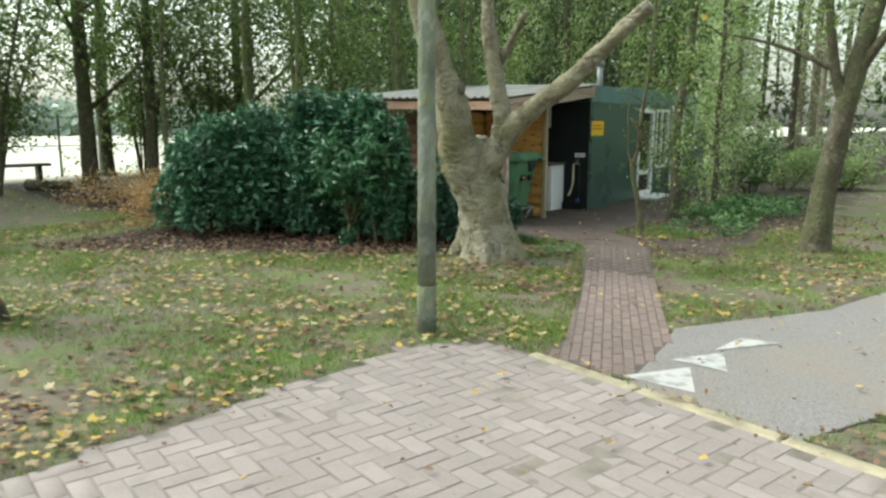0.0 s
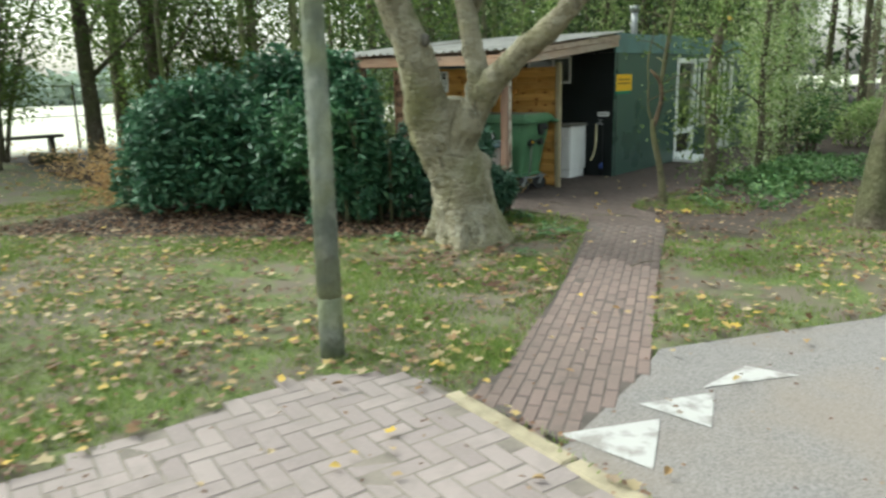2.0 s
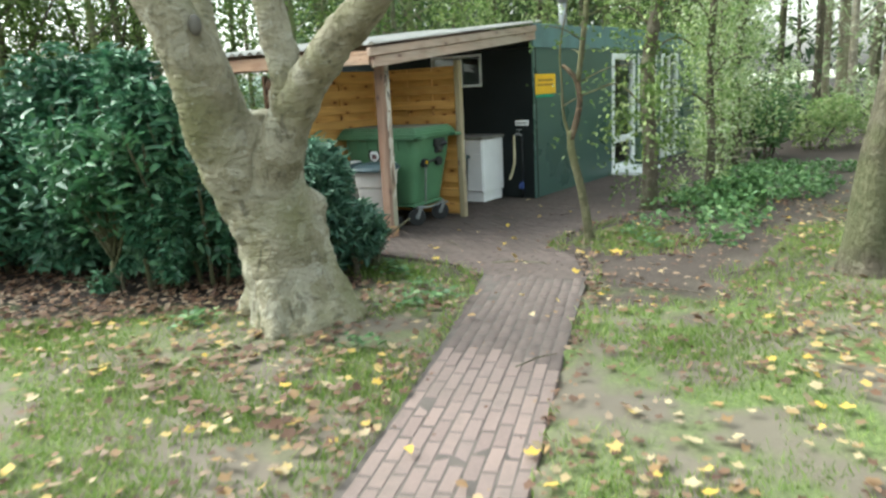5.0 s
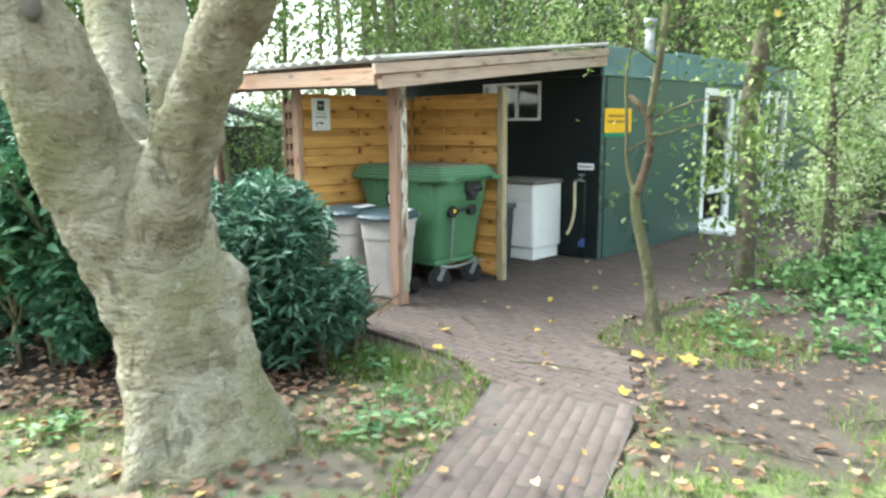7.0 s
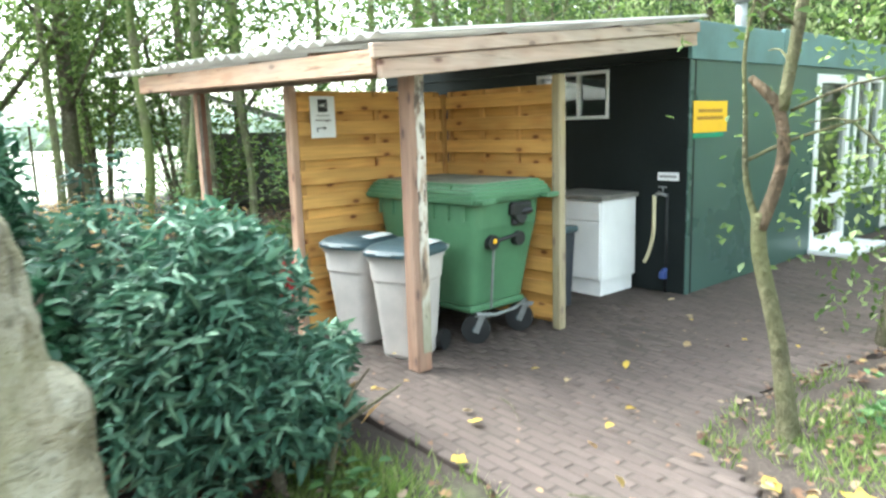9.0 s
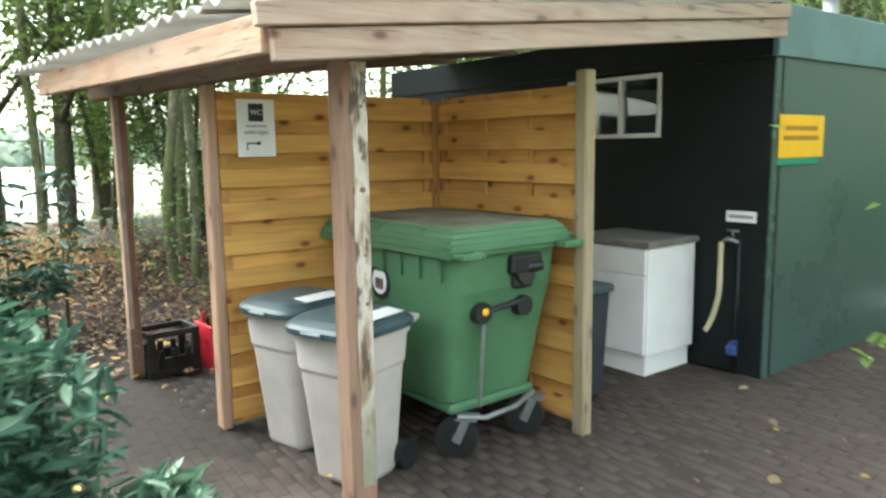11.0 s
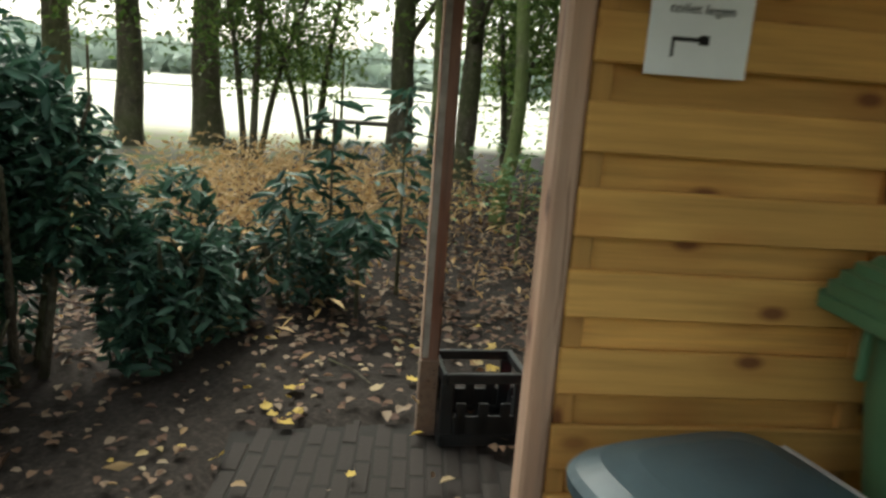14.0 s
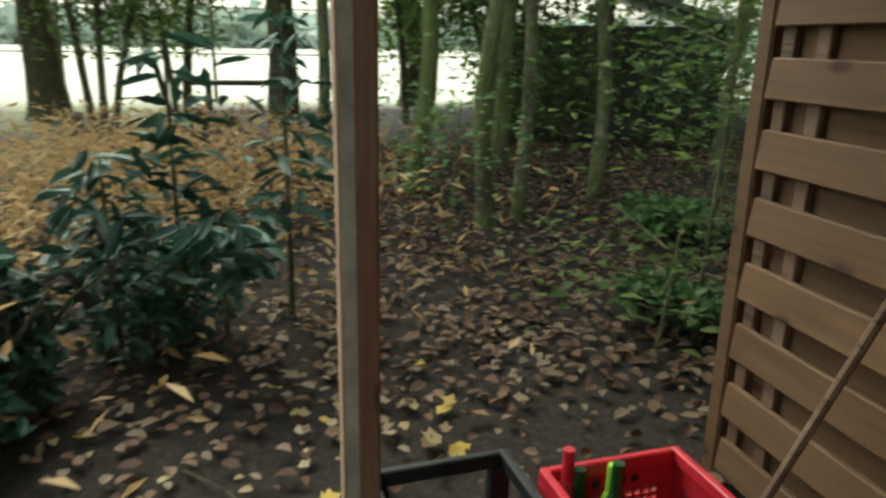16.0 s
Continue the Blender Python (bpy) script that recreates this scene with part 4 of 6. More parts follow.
for y in (11.205, 11.835):
    for x, s in ((-5.45, 1), (-6.612, -1)):
        reach = 0.075 if s > 0 else 0.03
        bm = bmesh.new()
        x0, x1 = sorted((x, x + s * reach))
        box(bm, x0, x1, y, y + 0.022, 0.975, 1.005, 0.005)
        box(bm, x0, x1, y + 0.108, y + 0.13, 0.975, 1.005, 0.005)
        xe = x + s * reach
        box(bm, min(xe, xe - s * 0.022), max(xe, xe - s * 0.022), y + 0.02, y + 0.11, 0.972, 1.006, 0.006)
        part("lid_grip", bm, M_BINGREEN, lid)
part("lid_lip", BB(-6.6, -5.46, 11.186, 11.2, 0.972, 1.004, bev=0.004), M_BINGREEN, lid)
for x in (-6.4, -6.05, -5.7):
    part("lid_rib", BB(x - 0.012, x + 0.012, 11.215, 11.955, 1.04, 1.088, bev=0.006), M_BINGREEN, lid)
for x in (-6.45, -5.6):
    part("lid_hinge", tube([(x - 0.06, 11.965, 1.045), (x + 0.06, 11.965, 1.045)], [0.022, 0.022], 10), M_BINGREEN, lid, "", True)
for i in range(7):
    x = -6.5 + i * 0.15
    part("rib", BB(x, x + 0.02, 11.225, 11.245, 0.85, 0.97, bev=0.005), M_BINGREEN, cont)
bm = bmesh.new()
for y in (11.42, 11.68):
    tube([(-5.56, y, 0.7), (-5.49, y, 0.7)], [0.055, 0.05], 14, bm)
tube([(-5.5, 11.42, 0.7), (-5.5, 11.68, 0.73)], [0.014, 0.014], 8, bm)
part("pedal_linkage", bm, M_BLACKPL, cont, "black plastic lift mechanism")
part("yellow_knob", BB(-5.492, -5.475, 11.405, 11.44, 0.69, 0.725, bev=0.008), M_YELLOW, cont)
bm = bmesh.new()
tube([(-5.55, 11.66, 0.86), (-5.46, 11.66, 0.87)], [0.075, 0.06], 12, bm)
tube([(-5.5, 11.66, 0.88), (-5.42, 11.73, 0.9)], [0.03, 0.02], 8, bm)
box(bm, -5.53, -5.455, 11.57, 11.77, 0.86, 0.955, 0.015)
box(bm, -5.53, -5.47, 11.6, 11.72, 0.79, 0.87, 0.015)
part("lift_pivot", bm, M_BLACKPL, cont, "black lid pivot")
part("pedal_rod", tube([(-5.505, 11.43, 0.66), (-5.54, 11.43, 0.24)], [0.009, 0.009], 8), M_STEEL, cont, "thin steel rod")
part("pedal", tube([(-5.55, 11.3, 0.22), (-5.5, 11.43, 0.2), (-5.5, 11.62, 0.21), (-5.56, 11.8, 0.23)], [0.012] * 4, 8), M_STEEL, cont, "bent steel pedal bar")
# round sticker on the front
bm = bmesh.new()
tube([(-6.1, 11.256, 0.79), (-6.1, 11.248, 0.79)], [0.076, 0.076], 24, bm)
st = part("round_sticker", bm, M_WHITE, cont, "round white sticker with black edge")
bm = bmesh.new()
box(bm, -6.135, -6.065, 11.2455, 11.2475, 0.75, 0.805)
part("sticker_mark", bm, plain("dull_red_ink", (0.2, 0.11, 0.11), 0.6, var=0.6, scale=40), st)
bm = bmesh.new()
for k in range(22):
    a0 = k * 0.2856
    box(bm, 0.066, 0.09 + 0.004 * (k % 2), -0.0035, 0.002, -0.011, 0.011, 0, Matrix.Translation((-6.1, 11.2505, 0.79)) @ Matrix.Rotation(a0, 4, 'Y'))
part("sticker_edge", bm, M_INK, st, "ragged black edge")


def castor(x, y, turn):
    m = pose(x, y, 0, 0, 0, turn)
    bm = tube([m @ Vector((0, -0.022, 0.1)), m @ Vector((0, 0.022, 0.1))], [0.1, 0.1], 20)
    tyre = part("wheel", bm, M_BLACKPL, cont, "black rubber castor wheel")
    part("hub", tube([m @ Vector((0, -0.026, 0.1)), m @ Vector((0, 0.026, 0.1))], [0.025, 0.025], 12), M_LIDPL, tyre)
    bm = bmesh.new()
    for s in (-0.03, 0.03):
        beam(m @ Vector((0, s, 0.08)), m @ Vector((0.05, s, 0.2)), 0.006, 0.04, 0, bm)
    box(bm, 0.0, 0.1, -0.05, 0.05, 0.195, 0.205, 0, m)
    part("fork", bm, M_STEEL, tyre, "steel castor fork")


for x, y, turn in ((-5.6, 11.34, 40), (-5.6, 11.78, 35), (-6.45, 11.36, -20), (-6.45, 11.8, 10)):
    castor(x, y, turn)


# ---------- small grey bins ----------
def grey_bin(x, y, turn, label):
    b = thing("wheelie_bin", x, y, label, "bin", "small grey bins under the shelter")
    b.matrix_world = pose(x, y, 0, 0, 0, turn)
    part_local("body", loft([(0, 0.01, 0.0, 0.125, 0.135), (0, 0.01, 0.02, 0.135, 0.145), (0, 0, 0.5, 0.172, 0.185), (0, 0, 0.52, 0.18, 0.195), (0, 0, 0.68, 0.192, 0.205)], 6, 36), M_GREYPL, b)
    part_local("rim", loft([(0, 0, 0.65, 0.2, 0.213), (0, 0, 0.685, 0.2, 0.213)], 6, 36), M_GREYPL, b)
    bm = loft([(0, -0.005, 0.68, 0.222, 0.238), (0, -0.005, 0.705, 0.225, 0.24), (0, -0.005, 0.72, 0.215, 0.228), (0, 0, 0.742, 0.185, 0.195), (0, 0, 0.756, 0.13, 0.14), (0, 0, 0.76, 0.06, 0.07)], 4.5, 36)
    box(bm, -0.06, 0.06, -0.262, -0.235, 0.685, 0.705, 0.006)
    lid = part_local("lid", bm, M_LIDPL, b, "slate-coloured lid")
    part_local("label", BB(0.03, 0.12, -0.12, 0.12, 0.752, 0.755, bev=0.001, m=pose(0, 0.0, 0.012, 0, 6, 0)), M_WHITE, lid, "white paper label")
    part_local("handle", tube([(-0.16, 0.23, 0.68), (-0.16, 0.27, 0.69), (0.16, 0.27, 0.69), (0.16, 0.23, 0.68)], [0.015] * 4, 8), M_GREYPL, b)
    for s in (-1, 1):
        part_local("wheel", tube([(s * 0.14, 0.17, 0.07), (s * 0.18, 0.17, 0.07)], [0.07, 0.07], 16), M_BLACKPL, b)
    return b


def part_local(name, bm, mat, parent, label=""):
    ob = new(name, finish(bm, name, mat))
    ob.parent = parent
    if label:
        ob["label"] = label
    return ob


grey_bin(-6.27, 10.88, 14, "small pale grey wheeled bin with slate lid, beside the notice fence")
grey_bin(-5.76, 10.88, 18, "small pale grey wheeled bin with slate lid, behind the post")


# ---------- crates ----------
def crate(x, y, sx, sy, h, turn, mat, label, name="bottle_crate"):
    c = thing(name, x, y, label, "crate")
    c.matrix_world = pose(x, y, 0, 0, 0, turn)
    part_local("rim", rim_mesh(sx, sy, h - 0.04, h, 0.022), mat, c)
    part_local("base_rim", rim_mesh(sx, sy, 0.0, 0.05, 0.014), mat, c)
    part_local("bottom", BB(-sx / 2 + 0.014, sx / 2 - 0.014, -sy / 2 + 0.014, sy / 2 - 0.014, 0.006, 0.016), mat, c)
    for px in (-1, 1):
        for py in (-1, 1):
            part_local("corner_post", BB(px * sx / 2 - 0.03 * (px > 0) - 0.0, px * sx / 2 + 0.03 * (px < 0), py * sy / 2 - 0.05 * (py > 0), py * sy / 2 + 0.05 * (py < 0), 0.05, h - 0.04, bev=0.004), mat, c)
    for py in (-1, 1):
        for k in (-1, 0, 1):
            part_local("side_bar", BB(k * sx * 0.24 - 0.014, k * sx * 0.24 + 0.014, py * sy / 2 - 0.012 * (py > 0), py * sy / 2 + 0.012 * (py < 0), 0.05, h * 0.55, bev=0.003), mat, c)
        part_local("side_wall", BB(-sx / 2 + 0.03, sx / 2 - 0.03, py * sy / 2 - 0.01 * (py > 0), py * sy / 2 + 0.01 * (py < 0), 0.05, h * 0.42), mat, c)
    for px in (-1, 1):
        for k in (-1, 0, 1):
            part_local("side_bar", BB(px * sx / 2 - 0.012 * (px > 0), px * sx / 2 + 0.012 * (px < 0), k * sy * 0.26 - 0.02, k * sy * 0.26 + 0.02, 0.05, h * 0.6, bev=0.003), mat, c)
        part_local("side_wall", BB(px * sx / 2 - 0.01 * (px > 0), px * sx / 2 + 0.01 * (px < 0), -sy / 2 + 0.05, sy / 2 - 0.05, 0.05, h * 0.42), mat, c)
    return c


def lattice_crate(x, y, sx, sy, h, turn, mat, label):
    """A crate with a broad rim and pierced walls of thin crossing bars."""
    c = thing("bottle_crate", x, y, label, "crate")
    c.matrix_world = pose(x, y, 0, 0, 0, turn)
    part_local("rim", rim_mesh(sx, sy, h - 0.035, h, 0.02), mat, c)
    part_local("base_rim", rim_mesh(sx, sy, 0.0, 0.045, 0.012), mat, c)
    part_local("bottom", BB(-sx / 2 + 0.012, sx / 2 - 0.012, -sy / 2 + 0.012, sy / 2 - 0.012, 0.004, 0.014), mat, c)
    for axis, half, span in (("x", sy / 2, sx), ("y", sx / 2, sy)):
        for side in (-1, 1):
            d0, d1 = sorted((side * half, side * (half - 0.008)))
            bm = bmesh.new()

            def put(u0, u1, z0, z1):
                if axis == "x":
                    box(bm, u0, u1, d0, d1, z0, z1)
                else:
                    box(bm, d0, d1, u0, u1, z0, z1)
            put(-span / 2 + 0.002, -span / 2 + 0.04, 0.045, h - 0.035)
            put(span / 2 - 0.04, span / 2 - 0.002, 0.045, h - 0.035)
            put(-span / 2 + 0.04, span / 2 - 0.04, h - 0.09, h - 0.036)
            put(-0.015, 0.015, 0.045, h - 0.09)
            for k in range(8):
                z = 0.06 + k * (h - 0.16) / 7
                put(-span / 2 + 0.04, span / 2 - 0.04, z, z + 0.007)
            n = int(span / 0.026)
            for k in range(n):
                u = -span / 2 + 0.045 + k * (span - 0.09) / (n - 1)
                put(u - 0.003, u + 0.003, 0.046, h - 0.09)
            wall = part_local("side_wall", bm, mat, c, "pierced lattice wall")
            if axis == "y":
                bm = bmesh.new()
                for k in range(5):
                    box(bm, d0 - 0.001, d1 + 0.001, -0.08 + k * 0.034, -0.06 + k * 0.034, h - 0.075, h - 0.055)
                part_local("printed_marks", bm, M_INK, wall)
    return c


def rim_mesh(sx, sy, z0, z1, w):
    bm = bmesh.new()
    box(bm, -sx / 2, sx / 2, -sy / 2, -sy / 2 + w, z0, z1, 0.004)
    box(bm, -sx / 2, sx / 2, sy / 2 - w, sy / 2, z0, z1, 0.004)
    box(bm, -sx / 2, -sx / 2 + w, -sy / 2 + w, sy / 2 - w, z0, z1, 0.004)
    box(bm, sx / 2 - w, sx / 2, -sy / 2 + w, sy / 2 - w, z0, z1, 0.004)
    return bm


crate(-7.9, 10.71, 0.27, 0.34, 0.3, 4, M_BLACKPL, "empty black plastic bottle crate beside the slim post")
lattice_crate(-7.82, 11.1, 0.28, 0.36, 0.3, 3, M_REDPL, "red plastic bottle crate with lattice walls and a few bottles")


def bottle(x, y, mat, label, h=0.3, lean=0):
    b = thing("bottle", x, y, label, "bottle", "bottles in the red crate", z=0.017)
    b.matrix_world = pose(x, y, 0.017, lean, lean * 0.5, 0)
    part_local("glass", tube([(0, 0, 0), (0, 0, h * 0.58), (0, 0, h * 0.7), (0, 0, h * 0.78), (0, 0, h)], [0.033, 0.033, 0.024, 0.014, 0.013], 12), mat, b)
    return b


for x, y, hh in ((-7.9, 10.99, 0.3), (-7.86, 11.06, 0.33), (-7.78, 11.02, 0.28), (-7.76, 11.12, 0.27)):
    bottle(x, y, M_BOTTLE, "dark green empty glass bottle standing in the crate", hh)
rb = bottle(-7.9, 11.07, M_LIME, "lime green plastic bottle standing in the crate", 0.3)
tb = bottle(-7.92, 10.97, M_REDPL, "bottle with bright red cap standing in the crate", 0.34)

# bucket and stick behind the fence
bucket = thing("bucket", -7.3, 11.2, "white plastic bucket behind the fence", "bucket")
part("body", tube([(-7.3, 11.2, 0), (-7.3, 11.2, 0.26)], [0.11, 0.14], 20), M_WHITE, bucket, "", True)
stick = thing("broom_stick", -7.75, 11.48, "thin dark wooden stick leaning on the fence", "stick")
part("stick", tube([(-7.9, 11.4, 0.0), (-7.68, 11.5, 0.75), (-7.45, 11.53, 1.45)], [0.011] * 3, 8), M_PURLIN, stick)

# ---------- lamp post ----------
lamp = thing("lamp_post", -2.97, 5.29, "weathered grey-green lamp pole beside the forecourt", "lamp post")
part("lower_sleeve", tube([(-2.97, 5.29, -0.02), (-2.97, 5.29, 0.36), (-2.97, 5.29, 0.375)], [0.073, 0.072, 0.0695], 24), M_POLE, lamp, "grey lower section with a seam", True)
part("shaft", tube([(-2.97, 5.29, 0.37), (-2.97, 5.29, 1.2), (-2.97, 5.29, 5.2)], [0.07, 0.066, 0.05], 24), M_POLE, lamp, "", True)
bm = bmesh.new()
bmesh.ops.create_uvsphere(bm, u_segments=16, v_segments=10, radius=0.16)
for v in bm.verts:
    v.co = Vector((v.co.x - 2.97, v.co.y + 5.29, v.co.z * 0.8 + 5.3))
part("lantern", bm, M_WHITE, lamp, "", True)
part("footing", tube([(-2.97, 5.29, -0.03), (-2.97, 5.29, 0.012)], [0.1, 0.085], 18), M_SAND, lamp)

# ---------- kerb ----------
kerb = thing("kerb", 1.0, 4.45, "worn yellowish flat kerb stones along the road", "kerb", kind="structure")
k0, k1 = Vector((-2.1, 5.31, 0)), Vector((4.6, 3.33, 0))
nk = 8
for i in range(nk):
    a, b = k0.lerp(k1, i / nk), k0.lerp(k1, (i + 1) / nk)
    d = (b - a).normalized() * 0.006
    part("kerb_stone", beam(a + d + Vector((0, 0, -0.035)), b - d + Vector((0, 0, -0.035)), 0.1, 0.09, 0.01), M_KERB, kerb)


# ---------- trees ----------
def straight_tree(name, x, y, h, r, lean, z0, n, size, leafmat, barkmat, label, spread=1.6, limbs=7, group="", seed=1, bend=0.06):
    """A tree with a tapered trunk, rising limbs, and a loose crown of leaves round their twigs."""
    rs = random.Random(seed)
    t = thing(name, x, y, label, "tree", group)
    lx, ly = lean
    bm = bmesh.new()
    pts = [(x + lx * k * h + bend * rs.uniform(-1, 1) * (k > 0.1), y + ly * k * h + bend * rs.uniform(-1, 1) * (k > 0.1), h * k - 0.05) for k in (0, 0.03, 0.12, 0.3, 0.55, 0.8, 1.0)]
    limb(bm, pts, [r * 1.5, r * 1.12, r, r * 0.85, r * 0.6, r * 0.35, r * 0.1], 10, 4, 0.15)
    tips = []
    for i in range(limbs):
        k = z0 / h + (1 - z0 / h) * (i + rs.random() * 0.6) / limbs * 0.9
        p = Vector((x + lx * k * h, y + ly * k * h, k * h))
        a = i * 2.4 + rs.random()
        L = spread * (1.15 - 0.6 * k) * rs.uniform(0.7, 1.2)
        q1 = p + Vector((math.cos(a) * L * 0.5, math.sin(a) * L * 0.5, L * 0.35))
        q2 = p + Vector((math.cos(a) * L, math.sin(a) * L, L * rs.uniform(0.4, 0.8)))
        limb(bm, [p, q1, q2], [r * 0.4 * (1.1 - k), r * 0.22, r * 0.06], 6, 3, 0.1)
        tips += [q1, q2, q1.lerp(q2, 0.5), p.lerp(q1, 0.7)]
    part("trunk", bm, barkmat, t, "", True)
    tips = np.array([list(v) for v in tips])
    idx = rng.integers(0, len(tips), n)
    c = tips[idx] + rng.normal(size=(n, 3)) * np.array([0.3, 0.3, 0.24]) * spread
    c = c[c[:, 2] > z0 * 0.7]
    leaves("crown", c, size, leafmat, t, 0.35)
    return t


def multi_stem(name, x, y, h, r, stems, n, size, leafmat, barkmat, label, seed, spread=1.0, z0=1.2):
    rs = random.Random(seed)
    t = thing(name, x, y, label, "tree")
    bm = bmesh.new()
    tips = []
    for i in range(stems):
        a = 2 * math.pi * i / stems + rs.random()
        out = spread * rs.uniform(0.4, 1.0)
        b = Vector((x + 0.14 * math.cos(a), y + 0.14 * math.sin(a), -0.05))
        q = [b, b + Vector((math.cos(a) * out * 0.2, math.sin(a) * out * 0.2, h * 0.3)), b + Vector((math.cos(a) * out * 0.6, math.sin(a) * out * 0.6, h * 0.65)), b + Vector((math.cos(a) * out * 1.1, math.sin(a) * out * 1.1, h))]
        limb(bm, q, [r, r * 0.8, r * 0.55, r * 0.15], 8, 5, 0.15)
        for k in (0.0, 0.1, 0.2, 0.3, 0.42, 0.55, 0.7, 0.85, 1.0):
            p = q[1].lerp(q[3], k)
            aa = rs.random() * 6.28
            e = p + Vector((math.cos(aa) * 0.6, math.sin(aa) * 0.6, 0.3))
            limb(bm, [p, p.lerp(e, 0.5) + Vector((0, 0, 0.06)), e], [r * 0.3, r * 0.18, r * 0.06], 5, 2, 0.1)
            tips += [p, e, p.lerp(e, 0.5)]
    part("trunk", bm, barkmat, t, "", True)
    tips = np.array([list(v) for v in tips])
    c = tips[rng.integers(0, len(tips), n)] + rng.normal(size=(n, 3)) * 0.28
    leaves("crown", c[c[:, 2] > z0], size, leafmat, t, 0.35)
    return t


# the big forked tree beside the path
big = thing("forked_tree", -4.3, 8.24, "thick grey-barked tree forking low, mossy with swollen scars", "tree")
bm = bmesh.new()
limb(bm, [(-4.19, 8.27, -0.08), (-4.21, 8.27, 0.1), (-4.25, 8.26, 0.3), (-4.31, 8.23, 0.6), (-4.39, 8.17, 0.95), (-4.41, 8.14, 1.22), (-4.4, 8.11, 1.4)], [0.43, 0.355, 0.31, 0.28, 0.268, 0.265, 0.18], 44, 10, 0.14)
limb(bm, [(-4.42, 8.12, 0.75), (-4.45, 8.05, 1.05), (-4.46, 7.93, 1.35), (-4.44, 7.8, 1.75), (-4.5, 7.66, 2.1), (-4.62, 7.45, 2.8), (-4.7, 7.2, 3.8)], [0.17, 0.25, 0.222, 0.185, 0.155, 0.13, 0.09], 28, 9, 0.12)
limb(bm, [(-4.42, 8.13, 0.85), (-4.52, 8.14, 1.1), (-4.72, 8.2, 1.45), (-4.95, 8.3, 1.8), (-5.2, 8.4, 2.4), (-5.35, 8.5, 3.4)], [0.14, 0.17, 0.14, 0.12, 0.1, 0.06], 14, 5, 0.12)
limb(bm, [(-4.34, 8.14, 0.85), (-4.16, 8.15, 1.15), (-3.92, 8.14, 1.45), (-3.55, 8.08, 1.75), (-3.15, 8.0, 1.98), (-2.75, 7.95, 2.3), (-2.3, 7.9, 2.65)], [0.2, 0.16, 0.125, 0.105, 0.092, 0.08, 0.06], 22, 9, 0.12)
limb(bm, [(-4.0, 8.14, 1.35), (-4.0, 8.13, 1.65), (-4.06, 8.12, 2.0), (-4.16, 8.08, 2.6), (-4.12, 8.0, 3.4)], [0.12, 0.105, 0.095, 0.085, 0.06], 12, 5, 0.12)
limb(bm, [(-4.12, 8.24, 2.2), (-3.9, 8.1, 2.4), (-3.6, 7.9, 2.7)], [0.06, 0.05, 0.03], 8, 4, 0.1)
for a, L in ((0.4, 0.5), (2.0, 0.46), (3.4, 0.5), (5.2, 0.52)):
    limb(bm, [(-4.26 + 0.2 * math.cos(a), 8.22 + 0.2 * math.sin(a), 0.3), (-4.24 + 0.36 * math.cos(a), 8.23 + 0.36 * math.sin(a), 0.06), (-4.23 + L * math.cos(a), 8.24 + L * math.sin(a), -0.06)], [0.15, 0.09, 0.03], 10, 6, 0.2)
limb(bm, [(-4.3, 8.26, 0.92), (-4.22, 8.38, 0.76), (-4.2, 8.36, 0.52)], [0.07, 0.14, 0.08], 20, 8, 0.15)
limb(bm, [(-4.22, 8.36, 0.45), (-4.13, 8.48, 0.16), (-4.1, 8.6, -0.05)], [0.08, 0.13, 0.12], 20, 8, 0.2)
roughen(bm, 0.02, 5.0)
roughen(bm, 0.013, 11.0, 7.0)
roughen(bm, 0.008, 24.0, 3.0)
part("trunk", bm, M_BARK, big, "", True)
for x, y, z, r in ((-4.27, 7.72, 1.93, 0.045),):
    hole = bmesh.new()
    bmesh.ops.create_icosphere(hole, subdivisions=2, radius=r)
    for v in hole.verts:
        v.co = Vector((v.co.x + x, v.co.y * 0.8 + y, v.co.z * 1.4 + z))
    part("knot_hole", hole, M_WOODFAR, big, "dark hollow knot", True)

# small leaning tree at the yard's edge
sap = thing("young_tree", -3.47, 11.28, "slender leaning young tree, mossy, with a broken torn stem", "tree")
bm = bmesh.new()
limb(bm, [(-3.46, 11.28, -0.04), (-3.48, 11.27, 0.15), (-3.53, 11.25, 0.5), (-3.61, 11.22, 0.85), (-3.62, 11.22, 1.05)], [0.065, 0.044, 0.038, 0.034, 0.034], 12, 5, 0.12)
part("trunk", bm, M_BARK_OLIVE, sap, "", True)
bm = bmesh.new()
limb(bm, [(-3.62, 11.22, 0.98), (-3.57, 11.24, 1.15), (-3.54, 11.25, 1.32), (-3.56, 11.24, 1.5), (-3.61, 11.22, 1.58), (-3.68, 11.2, 1.65)], [0.034, 0.03, 0.027, 0.026, 0.024, 0.016], 10, 4, 0.25)
part("broken_stem", bm, bark("torn_brown_wood", (0.1, 0.07, 0.045), (0.1, 0.09, 0.05), 0.2, 2.0, (0.22, 0.15, 0.1)), sap, "torn brown stem", True)
bm = bmesh.new()
limb(bm, [(-3.63, 11.22, 1.0), (-3.68, 11.2, 1.2), (-3.69, 11.19, 1.5), (-3.7, 11.19, 1.8), (-3.62, 11.2, 2.2)], [0.02, 0.015, 0.012, 0.01, 0.005], 6, 4, 0.1)
limb(bm, [(-3.69, 11.2, 1.28), (-3.5, 11.27, 1.38), (-3.26, 11.37, 1.46)], [0.011, 0.009, 0.005], 6, 4, 0.1)
limb(bm, [(-3.55, 11.24, 1.5), (-3.5, 11.26, 1.9), (-3.45, 11.29, 2.5), (-3.4, 11.3, 3.4)], [0.026, 0.026, 0.024, 0.014], 10, 4, 0.1)
